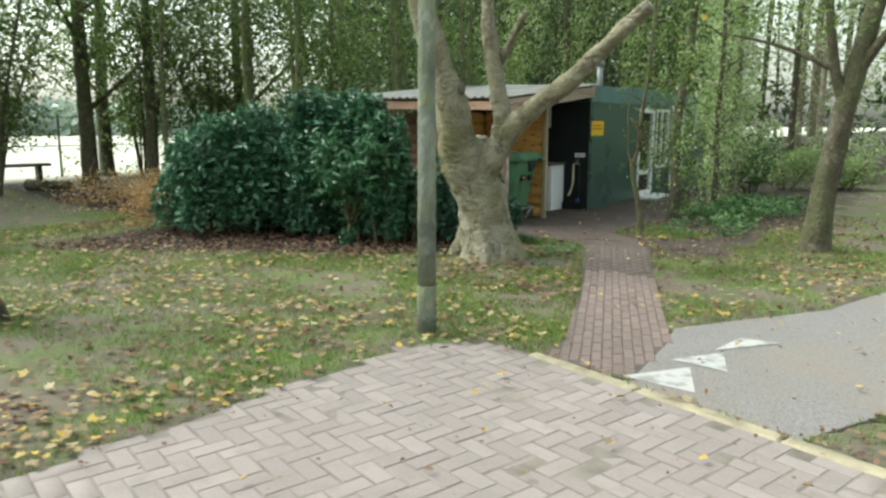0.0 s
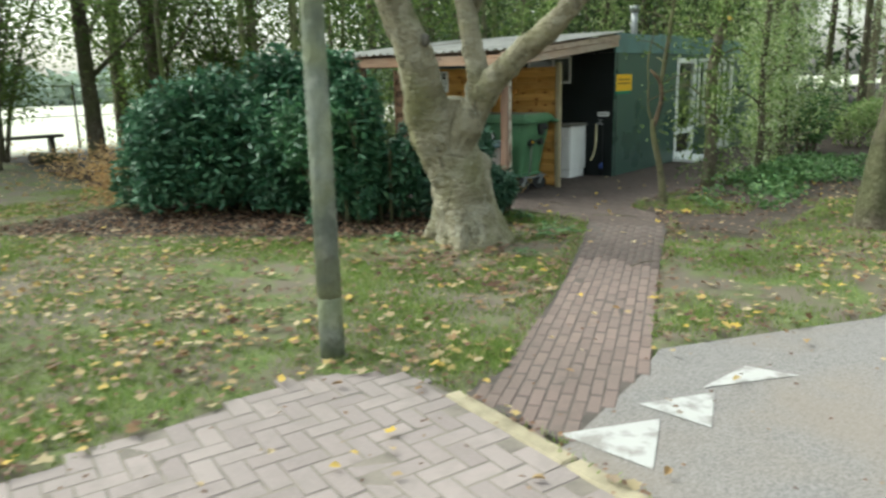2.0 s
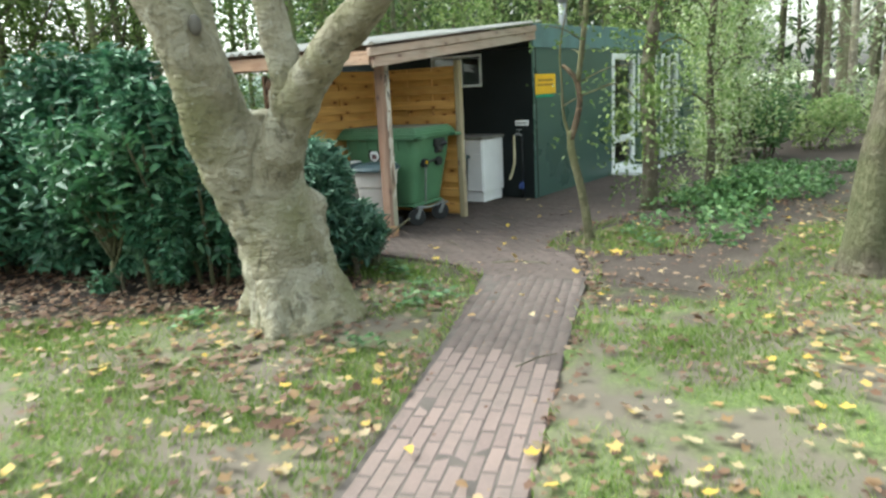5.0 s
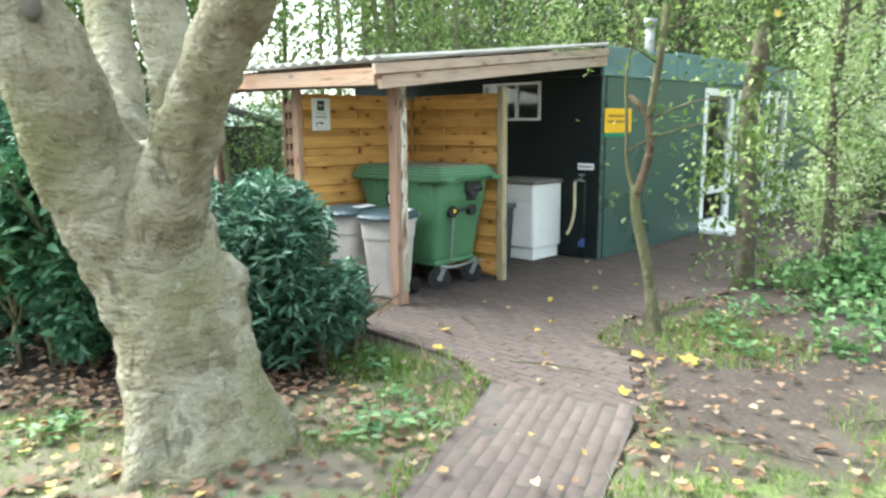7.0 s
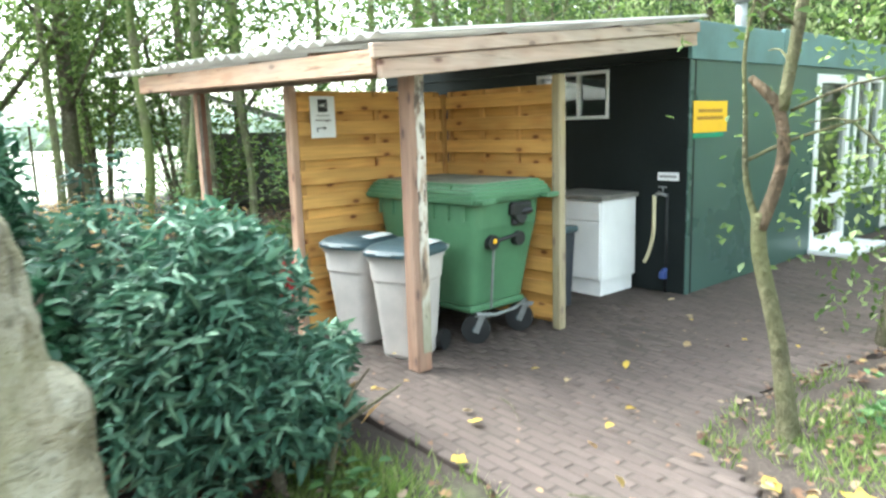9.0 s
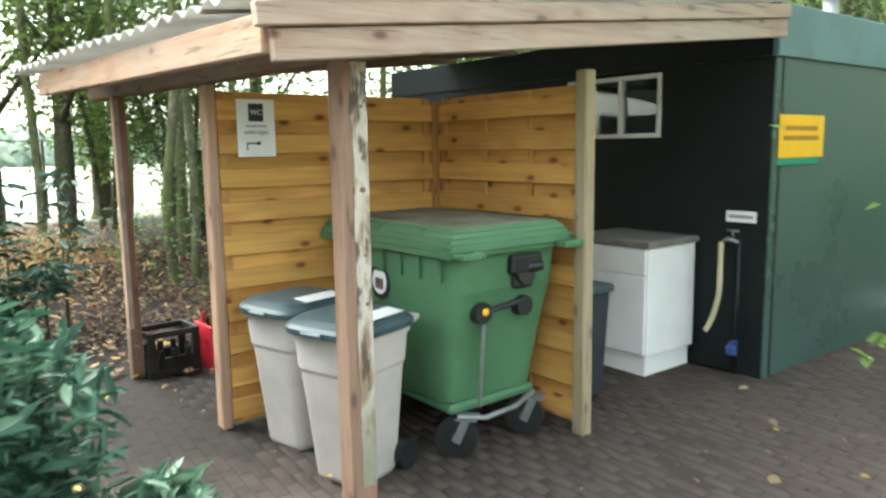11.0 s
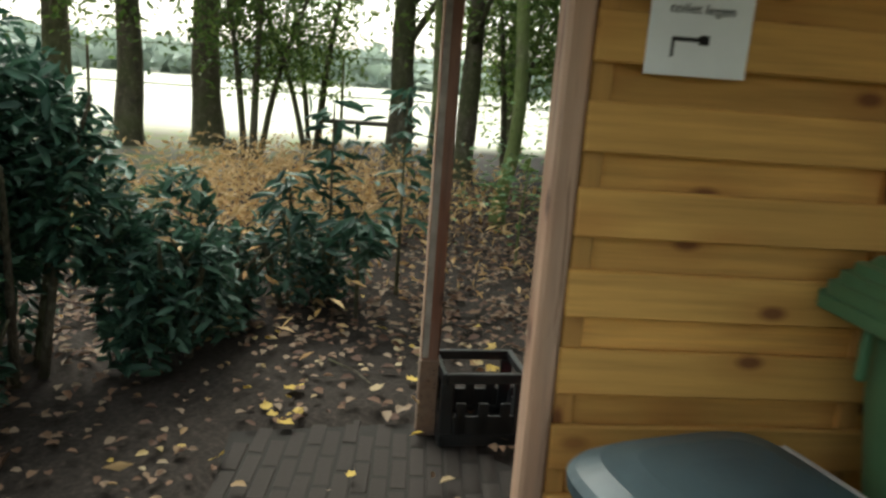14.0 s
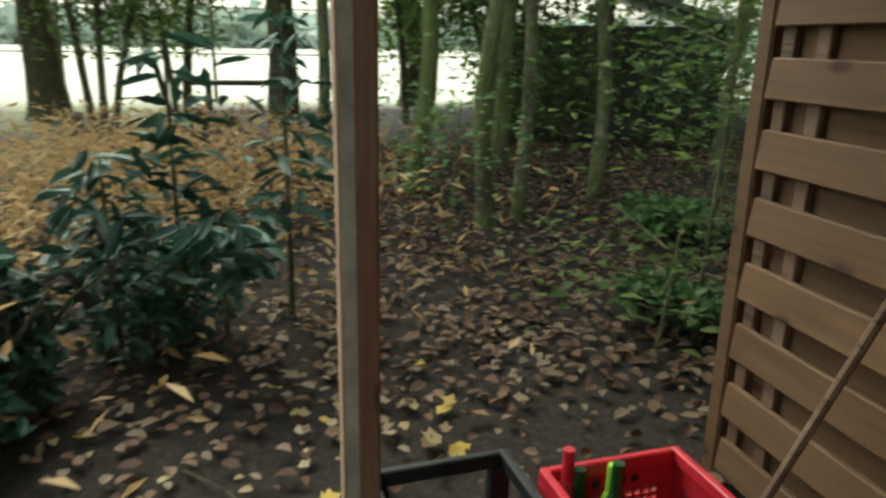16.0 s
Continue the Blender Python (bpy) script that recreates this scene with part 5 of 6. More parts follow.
for k in range(10):
    z = 1.5 + 0.18 * k
    a = k * 2.2
    limb(bm, [(-3.52, 11.26, z), (-3.52 + 0.25 * math.cos(a), 11.26 + 0.25 * math.sin(a), z + 0.1), (-3.52 + 0.5 * math.cos(a), 11.26 + 0.5 * math.sin(a), z + 0.12)], [0.009, 0.006, 0.003], 5, 3, 0.1)
part("side_stem", bm, M_BARK_OLIVE, sap, "thin green side stem with twigs", True)
c = np.concatenate([rng.normal(size=(240, 3)) * (0.3, 0.25, 0.4) + (-3.5, 11.28, 2.3), rng.normal(size=(12, 3)) * (0.1, 0.1, 0.14) + (-3.72, 11.2, 0.95), rng.normal(size=(40, 3)) * (0.2, 0.12, 0.1) + (-3.35, 11.33, 1.45)])
leaves("crown", c, 0.055, M_CROWN, sap, 0.2, 0.6)

# leaning tree by the road, and the dark trunk at the forecourt's side
rt = thing("roadside_tree", -1.12, 11.04, "leaning brown-grey tree at the lawn's edge by the road", "tree")
bm = bmesh.new()
limb(bm, [(-1.13, 11.04, -0.06), (-1.14, 11.04, 0.1), (-1.12, 11.05, 0.6), (-1.06, 11.06, 1.1), (-0.96, 11.08, 1.8), (-0.85, 11.1, 2.4), (-0.7, 11.15, 3.2), (-0.3, 11.2, 5.0)], [0.25, 0.18, 0.15, 0.14, 0.125, 0.115, 0.1, 0.05], 14, 5, 0.12)
limb(bm, [(-0.95, 11.08, 1.75), (-1.1, 11.0, 2.2), (-1.2, 10.9, 2.9), (-1.4, 10.8, 4.0)], [0.08, 0.06, 0.05, 0.03], 10, 5, 0.1)
limb(bm, [(-0.85, 11.1, 2.2), (-0.6, 11.0, 2.6), (-0.2, 10.9, 3.1)], [0.07, 0.05, 0.03], 10, 4, 0.1)
limb(bm, [(-1.1, 11.0, 2.2), (-1.7, 10.9, 2.5), (-2.4, 10.8, 2.7)], [0.035, 0.025, 0.01], 8, 4, 0.1)
part("trunk", bm, M_BARK_DARK, rt, "", True)
c = np.concatenate([rng.normal(size=(1800, 3)) * (1.1, 1.0, 0.9) + (-0.6, 11.2, 4.4), rng.normal(size=(300, 3)) * (0.5, 0.4, 0.22) + (-1.7, 10.9, 2.85)])
leaves("crown", c[c[:, 2] > 2.45], 0.1, M_CROWN, rt, 0.3)
straight_tree("lawn_tree", -6.12, 3.5, 7.0, 0.2, (-0.02, 0.0), 3.2, 1400, 0.11, M_CROWN, M_BARK_DARK, "dark-barked tree standing on the lawn", 1.6, 7, seed=3)

# stems wrapped in climbers before the green wall
def climber_tree(x, y, r, h, lx, n, spread, mats, seed):
    """A dark stem hung with strings of climbing leaves, in two tones."""
    rs = random.Random(seed)
    t = thing("climber_tree", x, y, "dark stem hung with pale green climbing leaves", "tree", "stems with climbers")
    bm = bmesh.new()
    limb(bm, [(x, y, -0.05), (x + 0.03, y, 0.6), (x - 0.02, y + 0.02, 1.6), (x + lx * h * 0.5 + 0.05, y, 3.0), (x + lx * h, y, h)], [r * 1.3, r, r * 0.95, r * 0.8, r * 0.3], 12, 5, 0.2)
    pts = []
    for k in range(16):
        z, a = 0.8 + k * 0.32, k * 2.1 + seed
        q = spread * rs.uniform(0.5, 1.1)
        e = Vector((x + q * math.cos(a), y + q * math.sin(a), z + rs.uniform(0.0, 0.35)))
        limb(bm, [(x, y, z), Vector((x, y, z)).lerp(e, 0.55) + Vector((0, 0, 0.14)), e], [0.018, 0.012, 0.004], 5, 3, 0.1)
        drop = rs.uniform(0.4, 1.3)
        for j in range(24):
            w = Vector((x, y, z)).lerp(e, rs.uniform(0.25, 1.05))
            pts.append((w.x, w.y, max(0.1, w.z - drop * rs.random() ** 1.3)))
    part("trunk", bm, M_BARK_DARK, t, "", True)
    pts = np.array(pts)
    for nm, mt, share in (("climbing_leaves", mats[0], 0.6), ("pale_leaves", mats[1], 0.4)):
        m = int(n * share)
        c = pts[rng.integers(0, len(pts), m)] + rng.normal(size=(m, 3)) * (0.07, 0.07, 0.09)
        z = rng.uniform(0.1, 4.0, m // 3)
        g = np.stack([x + rng.normal(size=m // 3) * (r + 0.06), y + rng.normal(size=m // 3) * (r + 0.06), z], 1)
        leaves(nm, np.concatenate([c, g]), 0.068, mt, t, 0.7, 0.55, label="pale green hanging leaves")


climber_tree(-3.6, 13.15, 0.085, 7.0, 0.03, 2600, 0.7, (M_CROWN, M_BRIGHT), 1)
climber_tree(-3.25, 14.3, 0.05, 6.0, -0.01, 3200, 0.75, (M_BRIGHT, M_LIGHT), 2)
climber_tree(-3.5, 15.6, 0.07, 7.5, 0.0, 3600, 0.8, (M_BRIGHT, M_LIGHT), 3)
climber_tree(-3.7, 17.2, 0.08, 8.0, 0.01, 4200, 0.9, (M_BRIGHT, M_LIGHT), 4)
climber_tree(-4.15, 18.9, 0.1, 9.0, 0.0, 5600, 0.9, (M_BRIGHT, M_IVY), 5)
for i, (x, y, z) in enumerate(((-3.3, 12.8, 2.3), (-3.5, 12.85, 2.9), (-3.2, 12.9, 3.2))):
    t = thing("yellow_hanging_leaf", x, y, "single yellow leaf hanging in the climber", "leaf", "yellow leaves in the climber", z=z)
    leaves("blade", np.array([[x, y, z]]), 0.12, M_LITTER_Y, t, 0.2, 0.8, fine=True)

brush = thing("brush_pile", -3.8, 16.9, "pile of pale dead branches before the shed", "branches")
rs = random.Random(12)
for k in range(26):
    x, y, a = -3.8 + rs.uniform(-0.3, 0.3), 16.9 + rs.uniform(-0.7, 0.7), rs.uniform(0, 6.28)
    L, z = rs.uniform(0.3, 0.7), rs.uniform(0.02, 0.34)
    e = Vector((x + L * math.cos(a), y + L * math.sin(a), z + rs.uniform(-0.05, 0.3)))
    part("branch", limb(bmesh.new(), [(x, y, z), Vector((x, y, z)).lerp(e, 0.5) + Vector((0, 0, 0.05)), e], [0.012, 0.009, 0.004], 5, 3, 0.1), M_PALEBARK, brush)

# trees at the field's edge
for i, (x, y, h, r) in enumerate(((-18.6, 4.8, 9, 0.24), (-17.6, 6.3, 10, 0.2), (-18.4, 7.4, 11, 0.24), (-17.0, 10.7, 10, 0.19), (-15.8, 11.6, 9, 0.14), (-17.5, 3.0, 9, 0.2), (-19.5, 0.5, 10, 0.24), (-17.2, 15.5, 11, 0.16), (-20.5, 13.2, 10, 0.2))):
    straight_tree("field_tree", x, y, h, r, (0.012 * (-1) ** i, 0.01), 1.5, 5400, 0.15, M_CROWN, M_BARK_DARK, "tall dark-trunked tree at the edge of the field", 2.3, 10, "trees along the field", seed=20 + i)
for i, (x, y) in enumerate(((-18.6, 9.2), (-16.8, 8.4), (-17.6, 12.6), (-15.5, 13.4))):
    multi_stem("bushy_tree", x, y, 4.4, 0.055, 4, 5000, 0.12, M_CROWN, M_BARK_DARK, "many-stemmed small tree at the field's edge", 40 + i, 1.8, 0.9)
for i, (x, y, r) in enumerate(((-11.2, 11.8, 0.085), (-11.35, 12.1, 0.07), (-12.3, 11.55, 0.1), (-12.0, 13.0, 0.08), (-10.3, 13.9, 0.07), (-13.3, 12.6, 0.11), (-13.0, 14.8, 0.09), (-11.2, 15.6, 0.1), (-14.3, 11.0, 0.09), (-9.9, 16.2, 0.1), (-10.9, 18.0, 0.12), (-12.6, 17.4, 0.11))):
    straight_tree("mossy_tree", x, y, 8.0 + (i % 3), r * 0.68, (0.012 * (-1) ** i, 0.012), 2.3, 1250, 0.13, M_CROWN, M_BARK_GREEN, "slim moss-covered woodland tree", 1.5, 7, "mossy trees behind the shelter", seed=60 + i, bend=0.13)

# the wood behind the shed
wood = thing("woodland", -5, 28, "dense dark green wood of thin trunks behind the shed", "woodland", kind="stuff")
bm = bmesh.new()
rs = random.Random(8)
for k in range(150):
    x, y = rs.uniform(-24, 11), rs.uniform(22.2, 42)
    if x > -4 and y < 25 + (x + 4) * 0.9 or x > -5.6 - 0.17 * (y - 21) and k % 3:
        continue
    h, r = rs.uniform(9, 15), rs.uniform(0.06, 0.15)
    lx = rs.uniform(-0.5, 0.5)
    tube([(x, y, -0.1), (x + lx * 0.3, y, h * 0.4), (x + lx, y, h)], [r, r * 0.8, r * 0.25], 6, bm)
part("trunks", bm, M_BARK_DARK, wood)["kind"] = "stuff"
n = 110000
c = np.stack([rng.uniform(-26, 12, n), rng.uniform(21.5, 42, n), 0.4 + 13 * rng.beta(1.25, 1.25, n)], 1)
keep = ~((c[:, 0] > -4.5) & (c[:, 1] < 25 + (c[:, 0] + 4) * 0.9))
clump = np.array([noise.noise((p[0] * 0.55, p[1] * 0.55, p[2] * 0.28)) for p in c])
gap = (c[:, 0] > -5.6 - 0.17 * (c[:, 1] - 21)) & (rng.random(n) > 0.05)
c = c[keep & (clump > -0.12) & ~gap]
leaves("foliage", c, 0.27, M_CROWN_D, wood, 0.6)["kind"] = "stuff"
n = 45000
c = np.stack([rng.uniform(-45, 30, n), rng.uniform(43, 52, n), 16 * rng.beta(1.1, 1.4, n)], 1)
c = c[(c[:, 0] < -13) | ((rng.random(n) < 0.2) & (c[:, 2] < 4.0))]
leaves("far_foliage", c, 0.75, M_CROWN_D, wood, 0.5)["kind"] = "stuff"
# hanging foliage just behind the roof
n = 24000
c = np.stack([rng.uniform(-13, -4.9, n), rng.uniform(21.6, 24, n), 0.3 + 7.5 * rng.beta(1.2, 1.5, n)], 1)
clump = np.array([noise.noise((p[0] * 0.9, p[1] * 0.7, p[2] * 0.25 + 7)) for p in c])
leaves("hanging_foliage", c[clump > -0.05], 0.15, M_BRIGHT, wood, 1.0, 0.35)["kind"] = "stuff"

n = 15000
c = np.stack([rng.uniform(-22, -8.5, n), rng.uniform(12.4, 22, n), 0.15 + 7 * rng.beta(1.0, 1.5, n)], 1)
c = c[(c[:, 0] + 8.5 < -0.45 * (c[:, 1] - 12.4) * (c[:, 1] < 15)) & (c[:, 0] < -12.5) | (c[:, 1] > 15.5)]
c = c[~((c[:, 0] > -9.6) & (c[:, 1] < 21.2))]
clump = np.array([noise.noise((p[0] * 0.8, p[1] * 0.8, p[2] * 0.5 + 11)) for p in c])
leaves("understorey", c[clump > -0.1], 0.15, M_CROWN, wood, 0.3, 0.5)["kind"] = "stuff"
n = 10000
c = np.stack([rng.uniform(-5, 9, n), rng.uniform(22.2, 36, n), 0.3 + 9 * rng.beta(1.2, 1.3, n)], 1)
clump = np.array([noise.noise((p[0] * 0.6, p[1] * 0.6, p[2] * 0.35 + 3)) for p in c])
leaves("light_foliage", c[clump > 0.06], 0.22, M_LIGHT, wood, 0.7, 0.4)["kind"] = "stuff"

# lighter trees beyond the lawn
for i, (x, y, h, r) in enumerate(((-3.3, 26.5, 12, 0.15), (-3.9, 29, 12, 0.17), (-4.3, 31.5, 12, 0.16), (-5.0, 34, 12, 0.18), (-3.5, 33, 12, 0.15), (0.6, 24.5, 11, 0.17), (1.6, 26, 12, 0.16), (2.5, 27.5, 12, 0.17), (-0.4, 27, 12, 0.15), (3.6, 29, 12, 0.18), (5.2, 27, 12, 0.2), (6.5, 31, 12, 0.2), (8.5, 28, 12, 0.2), (1.0, 31, 12, 0.16), (3.0, 33, 12, 0.16))):
    straight_tree("avenue_tree", x, y, h, r * 0.72, (0.006, 0.0), 2.0, 1700, 0.17, M_LIGHT, M_PALEBARK, "tall pale-trunked tree beyond the lawn", 2.2, 8, "trees beyond the lawn", seed=90 + i)


# ---------- shrubs ----------
def shrub(name, x, y, rx, ry, top, n, size, mat, label, category="shrub", group="", seed=1, z_low=0.12, stems=6, aspect=0.36, lumps=9, outward=0.6):
    """A shrub: forking stems and leaves on a lumpy, broken shell, thinner inside."""
    rs = random.Random(seed)
    t = thing(name, x, y, label, category, group)
    for i in range(stems):
        a = 6.283 * i / stems + rs.random()
        e = Vector((x + rx * 0.75 * math.cos(a), y + ry * 0.75 * math.sin(a), top * rs.uniform(0.6, 0.85)))
        b = Vector((x + 0.12 * math.cos(a), y + 0.12 * math.sin(a), -0.04))
        m = b.lerp(e, 0.5) + Vector((0, 0, top * 0.12))
        bm = limb(bmesh.new(), [b, m, e], [0.022, 0.015, 0.006], 6, 4, 0.1)
        f = m + Vector((rs.uniform(-0.3, 0.3), rs.uniform(-0.3, 0.3), top * 0.3))
        limb(bm, [m, m.lerp(f, 0.5), f], [0.012, 0.008, 0.004], 5, 3, 0.1)
        part("stem", bm, M_BARK_DARK, t, "", True)
    cz = top * 0.52
    cen = np.array([[x + rx * 0.62 * math.cos(a) * q, y + ry * 0.62 * math.sin(a) * q, cz + (top - cz) * 0.55 * rs.uniform(-1.1, 0.9)] for a, q in [(rs.random() * 6.283, math.sqrt(rs.random())) for _ in range(lumps)]])
    rad = np.array([[rx * 0.55, ry * 0.55, (top - cz) * 0.75]]) * rng.uniform(0.7, 1.1, (lumps, 1))
    k = rng.integers(0, lumps, n)
    d = rng.normal(size=(n, 3))
    d /= np.linalg.norm(d, axis=1)[:, None]
    c = cen[k] + d * rad[k] * rng.uniform(0.6, 1.08, (n, 1)) ** 0.6
    ok = (c[:, 2] > z_low) & (c[:, 2] < top + 0.08)
    leaves("leaves", c[ok], size, mat, t, 0.1, aspect, out=d[ok] * outward, fine=mat in (M_LAUREL, M_RHODO, M_EVERGREEN))
    return t


for i, (x, y, r, top) in enumerate(((-8.8, 7.5, 0.45, 1.45), (-8.35, 7.7, 0.72, 1.62), (-7.85, 8.05, 0.72, 1.85), (-7.35, 8.35, 0.62, 1.92), (-6.9, 8.5, 0.5, 2.0), (-6.5, 8.47, 0.36, 1.95), (-6.12, 8.4, 0.28, 1.85), (-5.82, 8.28, 0.3, 1.72), (-7.1, 8.25, 0.45, 1.9), (-8.55, 8.25, 0.55, 1.6))):
    shrub("laurel_hedge", x, y, r, r, top, 6500, 0.115, M_LAUREL, "dense dark green laurel hedge beside the lawn", "hedge", "laurel hedge bushes", seed=5 + i, z_low=0.1, lumps=14)
spr = thing("young_laurel", -6.25, 8.08, "young laurel on bare forking stems before the hedge", "shrub")
part("main_stem", limb(bmesh.new(), [(-6.25, 8.08, -0.04), (-6.26, 8.09, 0.18), (-6.23, 8.12, 0.36)], [0.036, 0.027, 0.02], 8, 4, 0.15), M_BARK_OLIVE, spr, "", True)
tips = []
for k in range(13):
    a = k * 2.4
    q = 0.34 + 0.12 * (k % 3)
    e = Vector((-6.25 + q * math.cos(a), 8.12 + 0.3 * math.sin(a), 0.8 + 0.62 * ((k * 7) % 13) / 13))
    b = Vector((-6.24, 8.1, 0.2 + 0.014 * k))
    part("stem", limb(bmesh.new(), [b, b.lerp(e, 0.5) + Vector((0, 0, -0.03)), e], [0.014, 0.01, 0.004], 6, 3, 0.1), M_BARK_OLIVE, spr, "", True)
    tips += [b.lerp(e, q2) for q2 in (0.6, 0.75, 0.9, 1.0, 1.08)]
tips = np.array([list(v) for v in tips])
c = tips[rng.integers(0, len(tips), 1700)] + rng.normal(size=(1700, 3)) * (0.1, 0.1, 0.07)
leaves("leaves", c[c[:, 2] > 0.42], 0.115, M_YOUNG, spr, 0.25, 0.36, fine=True)
shrub("laurel_bush", -5.6, 8.6, 0.42, 0.38, 1.12, 2600, 0.11, M_LAUREL, "low dark laurel between the hedge and the forked tree", "shrub", seed=18, z_low=0.05, lumps=8)
shrub("laurel_sprig", -6.18, 8.0, 0.16, 0.16, 0.25, 120, 0.1, M_LAUREL, "small laurel seedling in the leaf litter", "shrub", seed=16, z_low=0.03, stems=3, lumps=4)
shrub("rhododendron", -5.24, 9.18, 0.62, 0.56, 1.14, 9500, 0.1, M_RHODO, "rounded dark green rhododendron beside the brick yard", "shrub", seed=31, z_low=0.05, lumps=16, aspect=0.25)
shrub("rhododendron", -5.2, 9.72, 0.35, 0.3, 0.55, 1200, 0.11, M_RHODO, "low dark green rhododendron sprays over the paving edge", "shrub", seed=32, z_low=0.03, lumps=8, aspect=0.28)
shrub("rhododendron", -4.72, 9.42, 0.38, 0.34, 0.56, 1500, 0.1, M_RHODO, "low dark green rhododendron sprays at the yard's corner", "shrub", seed=35, z_low=0.02, lumps=8, aspect=0.26)
shrub("rhododendron", -5.0, 9.2, 0.36, 0.34, 0.5, 1300, 0.11, M_RHODO, "low spreading rhododendron sprays near the tree", "shrub", seed=34, z_low=0.0, lumps=8, aspect=0.28)
shrub("rhododendron", -6.5, 8.92, 0.5, 0.36, 0.62, 2600, 0.09, M_RHODO, "low dark green rhododendron beside the yard", "shrub", seed=33, z_low=0.03, lumps=10, aspect=0.28)
for i, (x, y, rx, top, n) in enumerate(((-8.3, 8.75, 0.55, 1.45, 2600), (-8.6, 9.3, 0.38, 0.85, 1500), (-7.75, 8.75, 0.34, 0.6, 1100), (-9.0, 9.5, 0.26, 0.6, 500), (-9.5, 9.85, 0.4, 0.55, 420))):
    shrub("woodland_shrub", x, y, rx, rx * 0.9, top, int(n * 1.6), 0.088, M_EVERGREEN, "dark evergreen shrub in the leaf-strewn wood", "shrub", "evergreen shrubs behind the yard", seed=50 + i, z_low=0.06, lumps=9, aspect=0.33)
# upright leafy shoots
for i, (x, y, h) in enumerate(((-9.55, 10.02, 1.2), (-9.75, 10.45, 1.28), (-9.35, 9.8, 0.8), (-9.15, 10.2, 0.6))):
    t = thing("laurel_shoot", x, y, "upright laurel shoot with drooping dark leaves", "shrub", "laurel shoots")
    part("stem", tube([(x, y, 0), (x + 0.03, y, h * 0.5), (x, y, h)], [0.014, 0.01, 0.005], 6), M_BARK_DARK, t)
    z = np.repeat(np.linspace(0.4, h, 12), 8)
    a = rng.uniform(0, 6.28, len(z))
    rr = rng.uniform(0.05, 0.2, len(z))
    leaves("leaves", np.stack([x + rr * np.cos(a), y + rr * np.sin(a), z], 1), 0.135, M_EVERGREEN, t, 0.35, 0.28, out=np.stack([np.cos(a), np.sin(a), 0 * a], 1), fine=True)
# dead bracken
n = 6500
c = np.stack([rng.normal(-11.8, 1.2, n), rng.normal(9.6, 0.9, n), 0.05 + 0.65 * rng.beta(1.3, 1.6, n)], 1)
c = c[np.array([noise.noise((p[0] * 0.9, p[1] * 0.9, 0)) for p in c]) > -0.25]
tagged(leaves("bracken_patch", c, 0.085, M_BRACKEN, None, -0.2, 0.3), "patch of dry orange dead bracken under the trees", "bracken", kind="stuff")
n = 500
c = np.stack([rng.normal(-9.55, 0.16, n), rng.normal(7.3, 0.16, n), 0.05 + 0.6 * rng.random(n)], 1)
tagged(leaves("bracken_clump", c, 0.08, M_BRACKEN, None, 0.2, 0.35), "clump of dry orange fern beside the hedge", "bracken", kind="stuff")
n = 300
c = np.stack([rng.normal(-4.95, 0.16, n), rng.normal(9.62, 0.14, n), 0.03 + 0.3 * rng.random(n)], 1)
tagged(leaves("dead_sprig", c[:60], 0.12, M_BRACKEN, None, 0.4, 0.22), "curled dry brown leaves caught in the shrub", "dead leaves", kind="stuff")
# ground ivy and light bushes near the green wall
n = 3000
c = np.stack([rng.uniform(-3.5, -1.9, n), rng.uniform(13.3, 17.5, n), 0.02 + 0.13 * rng.random(n)], 1)
c = c[np.array([noise.noise((p[0] * 0.9, p[1] * 0.7, 3)) for p in c]) > -0.2]
tagged(leaves("ground_ivy", c, 0.072, M_IVY, None, -0.1, 0.7), "carpet of bright green ground ivy before the green wall", "ground cover", kind="stuff")
n = 1500
c = np.stack([rng.uniform(-3.3, -2.2, n), rng.uniform(11.5, 13.6, n), 0.02 + 0.3 * rng.random(n) ** 2], 1)
c = c[np.array([noise.noise((p[0] * 1.6, p[1] * 1.6, 8)) for p in c]) > 0.0]
tagged(leaves("leafy_weeds", c, 0.075, M_IVY, None, -0.1, 0.55), "patch of light green leafy weeds on the verge", "weeds", kind="stuff")
for i, (x, y, r, top, m) in enumerate(((-3.1, 20.5, 0.8, 1.0, M_BRIGHT), (-1.9, 21.3, 0.9, 1.0, M_BRIGHT), (-3.6, 18.8, 0.6, 1.3, M_IVY), (-0.6, 23.3, 1.0, 1.4, M_BRIGHT), (-2.75, 13.6, 0.3, 0.35, M_IVY), (1.2, 14.6, 0.8, 2.0, M_CROWN_D), (-2.2, 24.2, 1.2, 1.4, M_LIGHT), (-4.3, 22.3, 0.8, 1.7, M_LIGHT))):
    shrub("garden_bush", x, y, r, r, top, 1500, 0.1, m, "loose light green bush at the lawn's edge" if m in (M_BRIGHT, M_IVY) else "dark green bush beyond the lawn", "shrub", "bushes round the lawn", seed=70 + i, z_low=0.05, aspect=0.5)
